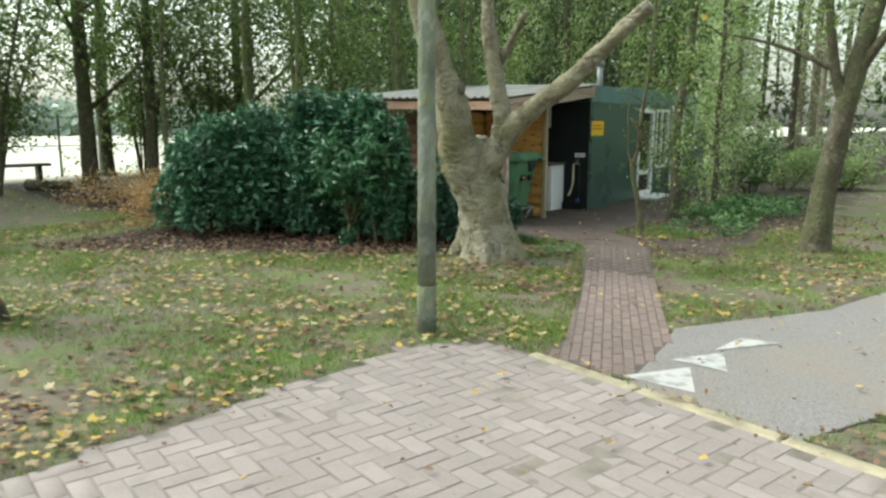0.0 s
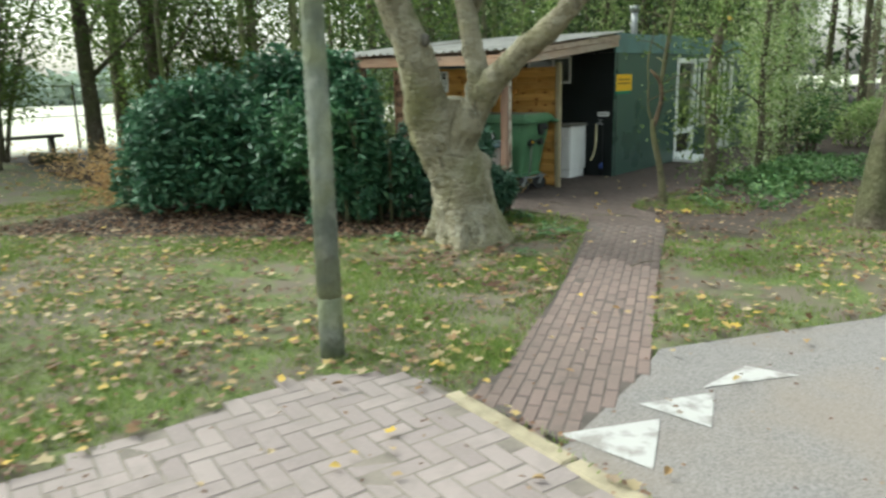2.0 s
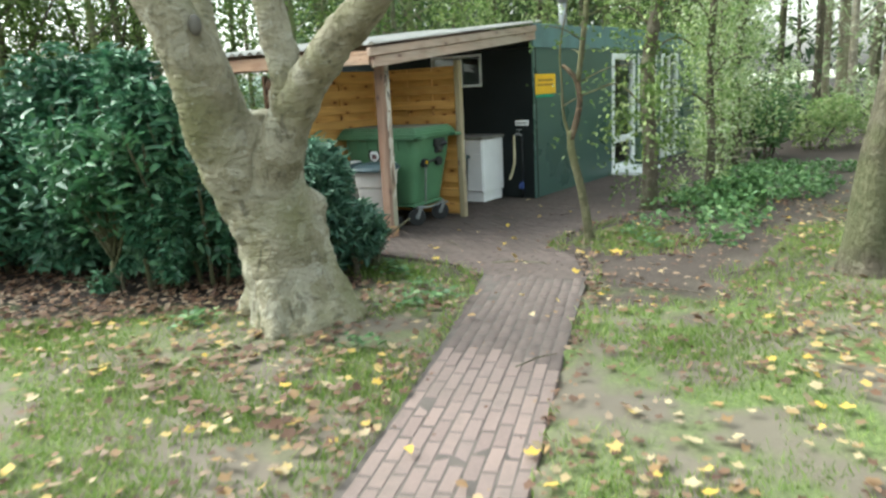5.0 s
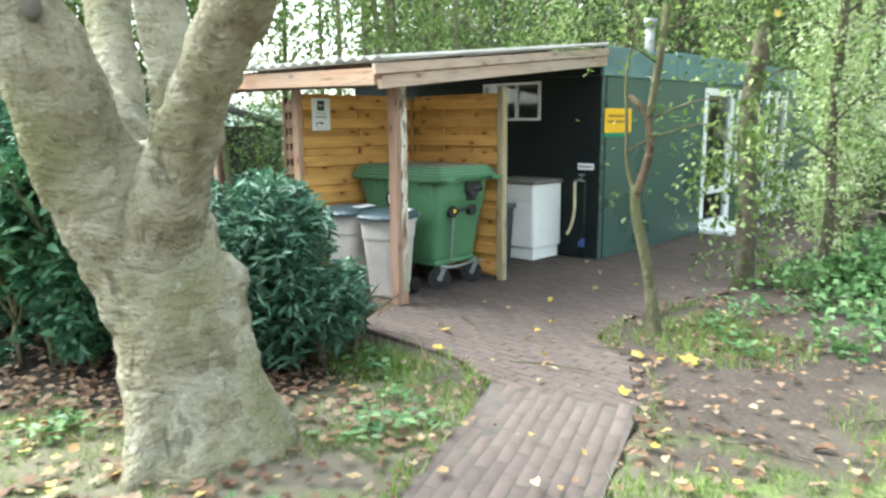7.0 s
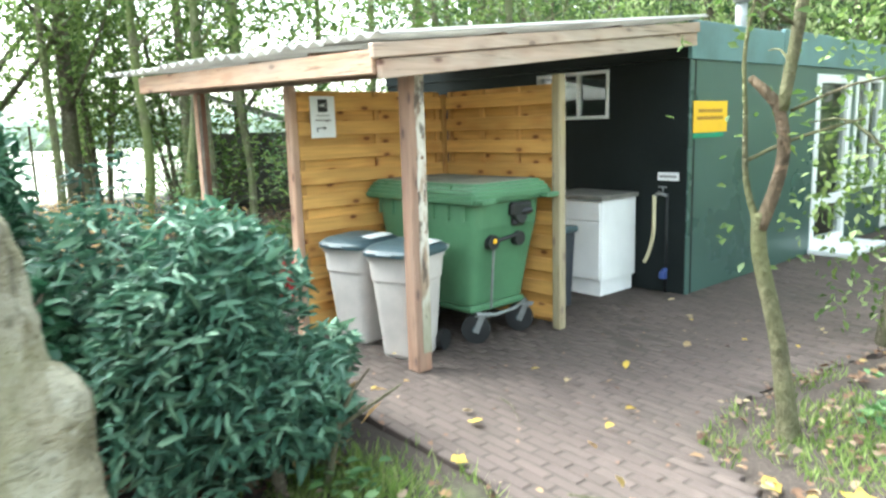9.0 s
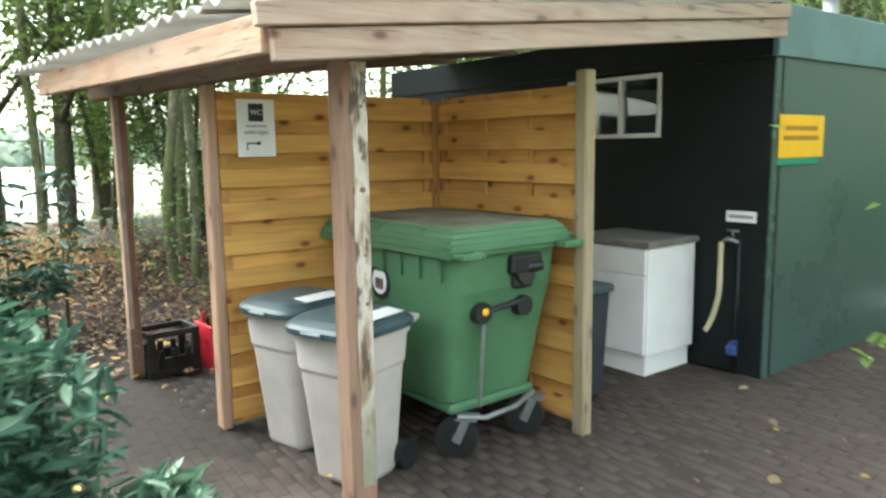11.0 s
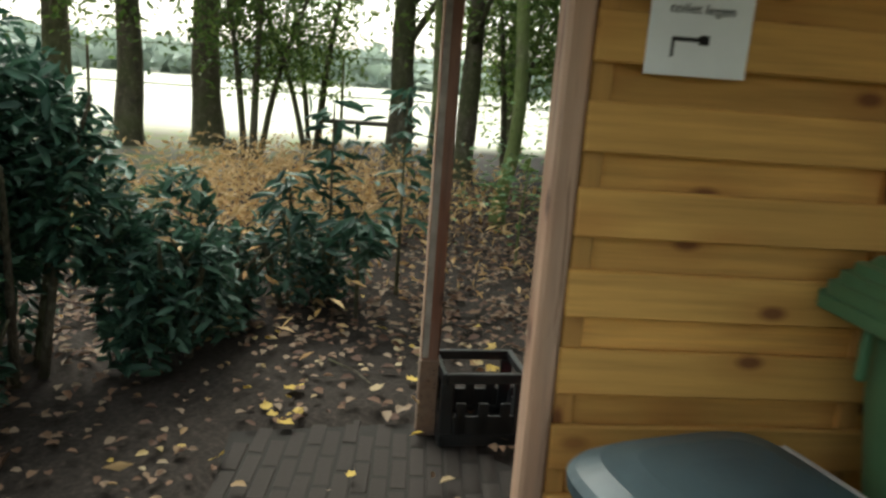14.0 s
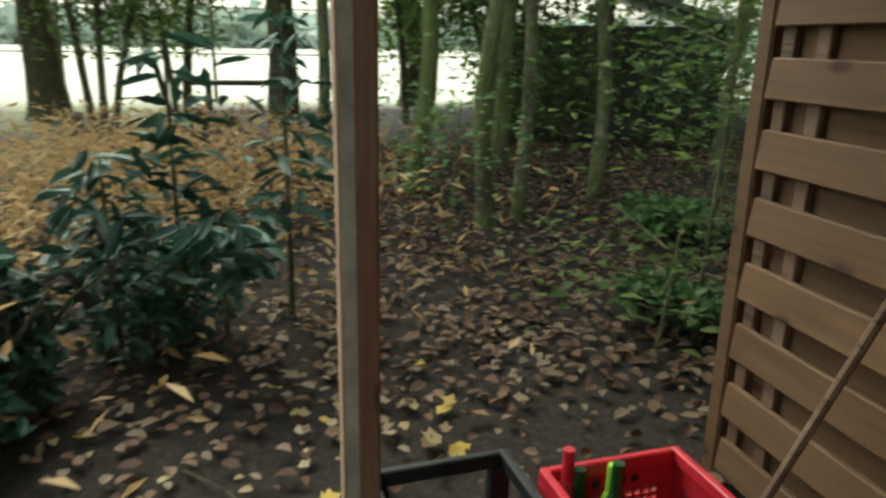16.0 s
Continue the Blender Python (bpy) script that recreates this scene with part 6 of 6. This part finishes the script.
# young saplings in the wood to the side of the shelter
for i, (x, y, h) in enumerate(((-9.3, 12.2, 1.4), (-10.2, 12.9, 2.0), (-9.1, 11.9, 0.5), (-10.6, 11.4, 0.9), (-11.0, 13.6, 2.2), (-9.7, 14.0, 2.6), (-10.4, 15.2, 2.6), (-12.8, 12.4, 1.6))):
    t = thing("sapling", x, y, "thin woodland sapling with light green leaves", "sapling", "woodland saplings")
    bm = bmesh.new()
    limb(bm, [(x, y, -0.03), (x + 0.05, y, h * 0.5), (x, y + 0.05, h)], [0.012, 0.009, 0.004], 5, 3, 0.1)
    for k in range(5):
        a, z = k * 2.4, h * (0.35 + 0.13 * k)
        limb(bm, [(x, y, z), (x + 0.35 * math.cos(a), y + 0.35 * math.sin(a), z + 0.1)], [0.006, 0.003], 4, 2, 0.1)
    part("stem", bm, M_BARK_GREEN, t)
    nn = int(130 + 170 * h)
    c = rng.normal(size=(nn, 3)) * (0.3, 0.3, 0.22 * h) + (x, y, h * 0.75)
    leaves("leaves", c[c[:, 2] > 0.05], 0.07, M_IVY if i % 2 else M_CROWN, t, 0.1, 0.55, flat=True)

# ---------- field edge: fence, bench, hut ----------
fence = thing("wire_fence", -21.2, 9, "thin wire fence on slender posts along the field", "fence")
for k in range(14):
    y = -6 + k * 2.6
    part("post", tube([(-21.2, y, 0), (-21.2, y, 1.75)], [0.035, 0.03], 8), M_BARK_DARK, fence)
for z in (0.9, 1.72):
    part("wire", tube([(-21.2, -6, z), (-21.2, 27.8, z)], [0.014, 0.014], 6), M_POLE, fence)
bench = thing("bench", -19.8, 10.2, "low dark wooden bench at the field's edge", "bench")
part("seat", BB(-20.0, -19.6, 9.3, 11.1, 0.42, 0.5, bev=0.01), M_WOODFAR, bench)
for y in (9.5, 10.8):
    part("leg", BB(-19.9, -19.7, y, y + 0.1, 0, 0.42), M_WOODFAR, bench)
for i, (x, y, r) in enumerate(((-17.3, 9.5, 0.13), (-17.0, 9.9, 0.11), (-16.9, 8.0, 0.12))):
    bm = tube([(x - 0.3, y, r), (x + 0.3, y + 0.1, r)], [r, r * 0.9], 10, None, 0.2)
    t = thing("log", x, y, "dark cut log lying at the wood's edge", "log", "logs at the wood's edge")
    part("wood", bm, M_BARK_DARK, t)
hut = thing("far_hut", -18.2, 16.4, "low dark hut with a grey roof among the trees", "hut")
hm = pose(-18.2, 16.4, 0, 0, 0, -30)
part("wall", BB(-2.6, 2.6, -1.4, 1.4, 0, 1.45, m=hm), M_WOODFAR, hut)
for k in range(18):
    part("wall_board", BB(-2.6 + k * 0.29, -2.34 + k * 0.29, -1.425, -1.4, 0.02, 1.43 + 0.02 * (k % 3), m=hm), M_WOODFAR, hut)
for i, (x, y, r, top, mm) in enumerate(((-15.2, 14.1, 0.7, 1.4, M_CROWN), (-14.4, 15.4, 0.8, 1.7, M_IVY), (-11.6, 14.6, 0.6, 1.2, M_BRIGHT), (-16.4, 13.7, 0.7, 1.3, M_BRIGHT), (-10.3, 14.0, 0.5, 0.8, M_BRIGHT), (-10.6, 12.95, 0.4, 0.32, M_IVY), (-9.25, 12.1, 0.28, 0.25, M_IVY))):
    shrub("undergrowth_bush", x, y, r, r, top, int(250 + 900 * r), 0.085, mm, "loose leafy undergrowth bush among mossy trunks", "shrub", "undergrowth in the wood", seed=200 + i, z_low=0.08, aspect=0.5)
bm = bmesh.new()
for s in (-1, 1):
    box(bm, -2.9, 2.9, -0.02, 1.75, -0.04, 0.04, 0, hm @ pose(0, 0, 1.95, -s * 18, 0, 90 - s * 90))
part("roof", bm, M_WORKTOP, hut)
# distant treeline: pale haze is painted into its leaf colour
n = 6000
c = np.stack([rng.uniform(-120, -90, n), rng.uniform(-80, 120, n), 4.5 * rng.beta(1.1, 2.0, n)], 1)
tagged(leaves("far_treeline", c, 2.6, leafy("hazed_far_leaves", [(0.3, 0.37, 0.3), (0.36, 0.42, 0.36)], 0.8), None, 0.2, 0.7), "distant row of trees beyond the field", "treeline", kind="stuff")

# ---------- lawn, litter ----------
PAVED = (PATH_POLY, YARD_POLY, APRON_POLY, ROAD_POLY)


def paved_at(x, y):
    r = np.zeros(len(x), bool)
    for p in PAVED:
        r |= inside(x, y, p)
    return r


def soil_at(x, y):
    a = (y - 8.0 - (x + 4.8) * 0.62 > 0) & (x < -4.3)
    a &= ~((x < -9.4) & (y + 0.15 * x < 6.42))
    b = (y > 9.8) & (x < -1.9)
    return a | b


def ground_noise(x, y, s, k):
    return np.array([noise.noise((a * s, b * s, k)) for a, b in zip(x, y)])


def grass(name, x, y, h, label):
    n = len(x)
    a = rng.uniform(0, 6.283, n)
    hh = h * rng.uniform(0.5, 1.4, n)
    w = 0.0035 + 0.0025 * rng.random(n)
    lean = rng.normal(size=(n, 2)) * 0.55 * hh[:, None]
    v = np.empty((n, 3, 3))
    v[:, 0] = np.stack([x - w * np.cos(a), y - w * np.sin(a), np.full(n, -0.01)], 1)
    v[:, 1] = np.stack([x + w * np.cos(a), y + w * np.sin(a), np.full(n, -0.01)], 1)
    v[:, 2] = np.stack([x + lean[:, 0], y + lean[:, 1], hh], 1)
    tagged(sheet_mesh(name, v.reshape(-1, 3), np.arange(n * 3).reshape(n, 3), M_GRASS), label, "grass", kind="stuff")


n = 620000
x, y = rng.uniform(-12, 1.5, n), rng.uniform(2.2, 13.0, n)
g = ground_noise(x, y, 0.9, 2) + 0.5 * ground_noise(x, y, 2.6, 9)
near = np.clip(1.35 - 0.09 * np.minimum(np.hypot(x + 1.0, y - 4.0), np.hypot(x + 3.4, y - 8.6)), 0.25, 1)
ok = ~paved_at(x, y) & ~soil_at(x, y) & (g - 0.2 * ((x > -2.6) & (y > 6.3)) - 0.45 * (np.hypot(x + 3.9, y - 9.0) < 1.1) - 0.25 * ((x < -3.5) & (y < 4.5)) > rng.uniform(-0.5, 0.3, n)) & (rng.random(n) < near) & ~(paved_at(x + 0.14, y - 0.1) & (rng.random(n) < 0.8)) & ~(paved_at(x - 0.12, y) & (rng.random(n) < 0.6))
grass("lawn_grass", x[ok], y[ok], 0.034, "short patchy lawn grass beside the path")
n = 24000
x, y = rng.uniform(-4.6, -2.0, n), rng.uniform(5.4, 12.6, n)
edge = paved_at(x + 0.16, y) | paved_at(x - 0.16, y) | paved_at(x, y - 0.14)
ok = edge & ~paved_at(x, y) & (ground_noise(x, y, 1.6, 5) > -0.05)
x2, y2 = np.concatenate([rng.normal(-2.25, 0.16, 1300), rng.normal(-4.5, 0.22, 1500)]), np.concatenate([rng.normal(5.8, 0.22, 1300), rng.normal(9.55, 0.16, 1500)])
x3, y3 = np.concatenate([rng.normal(-3.1, 0.3, 1600), rng.uniform(-3.6, -0.8, 9000)]), np.concatenate([rng.normal(11.5, 0.35, 1600), rng.uniform(9.4, 14, 9000)])
ok2, ok3 = ~paved_at(x2, y2), ~paved_at(x3, y3) & (ground_noise(x3, y3, 1.1, 31) > 0.05)
grass("edge_grass", np.concatenate([x[ok], x2[ok2], x3[ok3]]), np.concatenate([y[ok], y2[ok2], y3[ok3]]), 0.055, "longer green grass tufts along the paving")


def litter(name, n, box_, size, mat, label, keep, aspect=0.65, lobed=False):
    x, y = rng.uniform(box_[0], box_[1], n), rng.uniform(box_[2], box_[3], n)
    ok = keep(x, y)
    x, y = x[ok], y[ok]
    c = np.stack([x, y, 0.022 + 0.02 * rng.random(len(x))], 1)
    tagged(leaves(name, c, size, mat, None, 0, aspect, flat=True, fine=True, lobed=lobed), label, "fallen leaves", kind="stuff")


litter("woodland_litter", 60000, (-15, -4.3, 5.5, 20), 0.056, M_LITTER, "brown fallen leaves covering the woodland soil",
       lambda x, y: soil_at(x, y) & ~paved_at(x, y) & (ground_noise(x, y, 0.8, 1) > rng.uniform(-0.7, 0.2, len(x)) + 0.5 * np.clip((x + 10.5) / 2, 0, 1) * (y > 9.2)) & ~((x > -6.8) & (y > 10.2)))
litter("lawn_litter", 15000, (-11, 0.5, 2.3, 13), 0.078, M_LITTER_Y, "yellow and ochre fallen leaves scattered over the lawn",
       lambda x, y: ~paved_at(x, y) & (ground_noise(x, y, 0.7, 6) + 0.12 * (x < -2.6) - 0.85 * soil_at(x, y) - 0.3 * ((x > -2.9) & (y > 7.6)) - 0.25 * (np.hypot(x + 3.9, y - 9.0) < 1.1) > rng.uniform(-0.45, 0.75, len(x))), lobed=True)
litter("lawn_brown_litter", 19000, (-11, 0.5, 2.3, 14), 0.06, M_LITTER, "small brown fallen leaves in the grass",
       lambda x, y: ~paved_at(x, y) & ~soil_at(x, y) & (ground_noise(x, y, 0.6, 12) > rng.uniform(-0.5, 0.6, len(x))), lobed=True)
litter("verge_brown_litter", 1800, (-3.9, -0.5, 9.2, 15), 0.055, M_LITTER, "small brown leaves on the bare verge",
       lambda x, y: ~paved_at(x, y) & (ground_noise(x, y, 0.9, 25) > rng.uniform(-0.8, 0.5, len(x))))
litter("verge_litter", 420, (-3.9, -0.5, 9.2, 15), 0.05, M_LITTER_Y, "pale and brown leaves on the bare verge beside the yard",
       lambda x, y: ~paved_at(x, y) & (ground_noise(x, y, 0.9, 21) > rng.uniform(-0.8, 0.5, len(x))))
litter("shelter_litter", 220, (-9.6, -7.0, 9.2, 10.6), 0.042, M_LITTER_Y, "pale and ochre leaves on the trodden soil beside the shelter",
       lambda x, y: ~paved_at(x, y) & (ground_noise(x, y, 1.2, 41) > rng.uniform(-0.6, 0.6, len(x))))
litter("tree_foot_litter", 2600, (-6.6, -2.6, 6.9, 9.9), 0.085, M_LITTER, "brown leaves gathered round the foot of the forked tree",
       lambda x, y: ~paved_at(x, y) & (ground_noise(x, y, 1.1, 47) > rng.uniform(-0.5, 0.7, len(x)) + 0.15 * np.hypot(x + 4.2, y - 8.5)), lobed=True)
litter("shelter_brown_litter", 800, (-9.6, -7.0, 9.0, 11.4), 0.042, M_LITTER, "small brown leaves on the trodden soil beside the shelter",
       lambda x, y: ~paved_at(x, y) & (ground_noise(x, y, 1.2, 43) > rng.uniform(-0.7, 0.5, len(x))))
litter("outer_litter", 12000, (-17, 9, -3, 20), 0.06, M_LITTER_Y, "ochre leaves scattered over the outer lawn",
       lambda x, y: ~paved_at(x, y) & ~soil_at(x, y) & ~((x > -9) & (x < 0.5) & (y > 2.3) & (y < 13)) & (ground_noise(x, y, 0.6, 51) > rng.uniform(-0.5, 0.8, len(x))))
litter("edge_crumbs", 26000, (-7, 1.5, 1.5, 13), 0.03, M_LITTER, "crumbled leaves and soil along the paving edges",
       lambda x, y: ~paved_at(x, y) & (paved_at(x + 0.13, y) | paved_at(x - 0.13, y) | paved_at(x, y - 0.13)))
litter("paving_bits", 1500, (-7.5, 2.5, 1.5, 13.2), 0.026, M_LITTER, "crumbs of leaf and twig on the paving and road",
       lambda x, y: paved_at(x, y) & ~((x < -5.4) & (y > 10.9)))
litter("paving_litter", 420, (-8, 1.5, 2.0, 13.2), 0.055, M_LITTER_Y, "a few yellow leaves and bits lying on the paving",
       lambda x, y: paved_at(x, y) & ~((x < -5.4) & (y > 10.9)))
for i, (x, y, s) in enumerate(((-2.02, 4.78, 0.09), (-1.91, 7.37, 0.1), (-3.3, 10.75, 0.12), (-3.0, 10.85, 0.13), (-3.05, 10.1, 0.1), (-4.6, 10.35, 0.1), (-4.35, 10.0, 0.1), (-7.94, 9.9, 0.085), (-8.02, 9.86, 0.07), (-7.88, 9.95, 0.075), (-8.1, 9.95, 0.065), (-7.98, 10.0, 0.07), (-7.5, 10.22, 0.06), (-8.2, 9.95, 0.09), (-7.6, 9.75, 0.09), (-2.6, 9.6, 0.11), (-8.5, 10.9, 0.07), (-0.9, 3.4, 0.1))):
    ob = leaves("yellow_leaf", np.array([[x, y, 0.03]]), s, M_LITTER_Y, None, 0, 0.75, flat=True, lobed=True)
    tagged(ob, "large yellow fallen leaf lying on the ground", "leaf", "large fallen leaves")
for i, (x, y) in enumerate(((-4.75, 7.75), (-3.7, 8.75), (-3.0, 11.55), (-2.85, 11.25), (-3.75, 8.9), (-4.85, 7.9), (-3.9, 9.25), (-3.55, 9.05), (-4.3, 9.4), (-4.5, 9.55), (-3.45, 8.0))):
    t = thing("weed", x, y, "small fresh green weed at the foot of the tree", "weed", "weeds round the forked tree")
    part("stalk", tube([(x, y, 0), (x + 0.01, y, 0.06)], [0.003, 0.002], 5), M_BARK_GREEN, t)
    leaves("leaves", rng.normal(size=(26, 3)) * (0.07, 0.07, 0.02) + (x, y, 0.06), 0.06, M_IVY, t, -0.1, 0.55, flat=True, fine=True)
for i, (x, y, L, a) in enumerate(((-3.6, 10.2, 0.5, 20), (-2.4, 8.3, 0.3, 70), (-4.6, 10.6, 0.35, -30), (-2.2, 9.9, 0.45, 10), (-1.9, 10.6, 0.4, 50), (-8.4, 10.2, 0.4, 35), (-5.6, 7.3, 0.4, 15))):
    t = thing("twig", x, y, "thin dry twig lying on the ground", "twig", "fallen twigs")
    c, s = math.cos(radians(a)) * L / 2, math.sin(radians(a)) * L / 2
    part("wood", tube([(x - c, y - s, 0.02), (x, y + 0.02, 0.03), (x + c, y + s, 0.02)], [0.004, 0.006, 0.003], 6), M_BARK_DARK, t)


# ---------- paving bricks, last ----------
def brick_mesh(name, lx, ly, h, mat):
    """One paver with its top at z = 0, softly worn edges."""
    b = 0.005
    x, y = lx / 2, ly / 2
    v = [(sx * x, sy * y, -h) for sx, sy in ((-1, -1), (1, -1), (1, 1), (-1, 1))]
    v += [(sx * x, sy * y, -b) for sx, sy in ((-1, -1), (1, -1), (1, 1), (-1, 1))]
    v += [(sx * (x - b), sy * (y - b), 0) for sx, sy in ((-1, -1), (1, -1), (1, 1), (-1, 1))]
    f = [(8, 9, 10, 11)]
    for k in range(4):
        j = (k + 1) % 4
        f += [(k, j, 4 + j, 4 + k), (4 + k, 4 + j, 8 + j, 8 + k)]
    me = bpy.data.meshes.new(name)
    me.from_pydata(v, [], f)
    me.materials.append(mat)
    return me


def lay(parent, spots, near, lx, ly, mat, rest_name):
    """Lays pavers: those in the stretch near as parts, the others joined. A spot is x, y, turn."""
    me = brick_mesh("brick", lx, ly, 0.05, mat)
    base = np.array([v.co[:] for v in me.vertices])
    quads = [tuple(p.vertices) for p in me.polygons]
    tri = np.array([t for q in quads for t in ((q[0], q[1], q[2]), (q[0], q[2], q[3]))])
    rest_v, rest_t, count = [], [], 0
    rs = random.Random(2)
    for x, y, turn in spots:
        z = rs.uniform(-0.002, 0.002) + 0.003 * noise.noise((x * 1.3, y * 1.3, 2))
        m = pose(x + rs.uniform(-0.002, 0.002), y + rs.uniform(-0.002, 0.002), z, rs.uniform(-0.8, 0.8), rs.uniform(-0.5, 0.5), turn + rs.uniform(-1.2, 1.2))
        if near(x, y) and count < 300:
            ob = new("brick", me)
            ob.parent = parent
            ob.matrix_parent_inverse = parent.matrix_world.inverted()
            ob.matrix_basis = m
            count += 1
        else:
            mm = np.array(m)
            rest_t.append(tri + len(rest_v) * len(base))
            rest_v.append(base @ mm[:3, :3].T + mm[:3, 3])
    if rest_v:
        sheet_mesh(rest_name, np.concatenate(rest_v), np.concatenate(rest_t), mat, parent)["kind"] = "stuff"


def course_spots(poly, turn, lx, ly, gap, end=0.013):
    """Running-bond spots over a polygon, courses along turn degrees."""
    a = radians(turn)
    d, e = (math.cos(a), math.sin(a)), (-math.sin(a), math.cos(a))
    u = [p[0] * d[0] + p[1] * d[1] for p in poly]
    v = [p[0] * e[0] + p[1] * e[1] for p in poly]
    out = []
    j = 0
    vv = min(v)
    while vv < max(v):
        uu = min(u) + (j % 2) * (lx + end) / 2 + 0.02 * math.sin(j * 1.7)
        while uu < max(u):
            out.append((uu * d[0] + vv * e[0], uu * d[1] + vv * e[1], turn))
            uu += lx + end
        vv += ly + gap
        j += 1
    ok = inside(np.array([o[0] for o in out]), np.array([o[1] for o in out]), poly)
    return [o for o, k in zip(out, ok) if k]


def herringbone_spots(poly, turn, w, gap):
    a = radians(turn)
    d, e = (math.cos(a), math.sin(a)), (-math.sin(a), math.cos(a))
    s = w + gap
    out = []
    for i in range(-70, 110):
        for j in range(-70, 110):
            k = (i - j) % 4
            if k == 0:
                u, v, t = (i + 1.0) * s, (j + 0.5) * s, turn
            elif k == 2:
                u, v, t = (i + 0.5) * s, j * s, turn + 90
            else:
                continue
            out.append((u * d[0] + v * e[0], u * d[1] + v * e[1], t))
    ok = inside(np.array([o[0] for o in out]), np.array([o[1] for o in out]), poly)
    return [o for o, k in zip(out, ok) if k]


path_spots = course_spots(PATH_POLY, 111.8, 0.198, 0.066, 0.005)
lay(path_paving, [s for s in path_spots if s[1] < 8.3], lambda x, y: True, 0.198, 0.066, M_BRICK, "clean_bricks")
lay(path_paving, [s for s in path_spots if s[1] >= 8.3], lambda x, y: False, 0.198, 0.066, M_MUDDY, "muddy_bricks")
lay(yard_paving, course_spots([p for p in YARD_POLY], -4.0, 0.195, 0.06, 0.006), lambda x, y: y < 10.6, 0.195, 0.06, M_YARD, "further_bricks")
APRON_NEAR = [(-3.4, 0.4), (-3.15, 2.2), (-2.86, 5.05), (-2.4, 5.36), (-2.08, 5.24), (-0.06, 4.63), (3.0, 3.7), (3.0, 0.4)]
lay(apron_paving, herringbone_spots(APRON_NEAR, -16.5, 0.1, 0.006), lambda x, y: y > 2.6, 0.206, 0.1, M_APRON, "further_bricks")
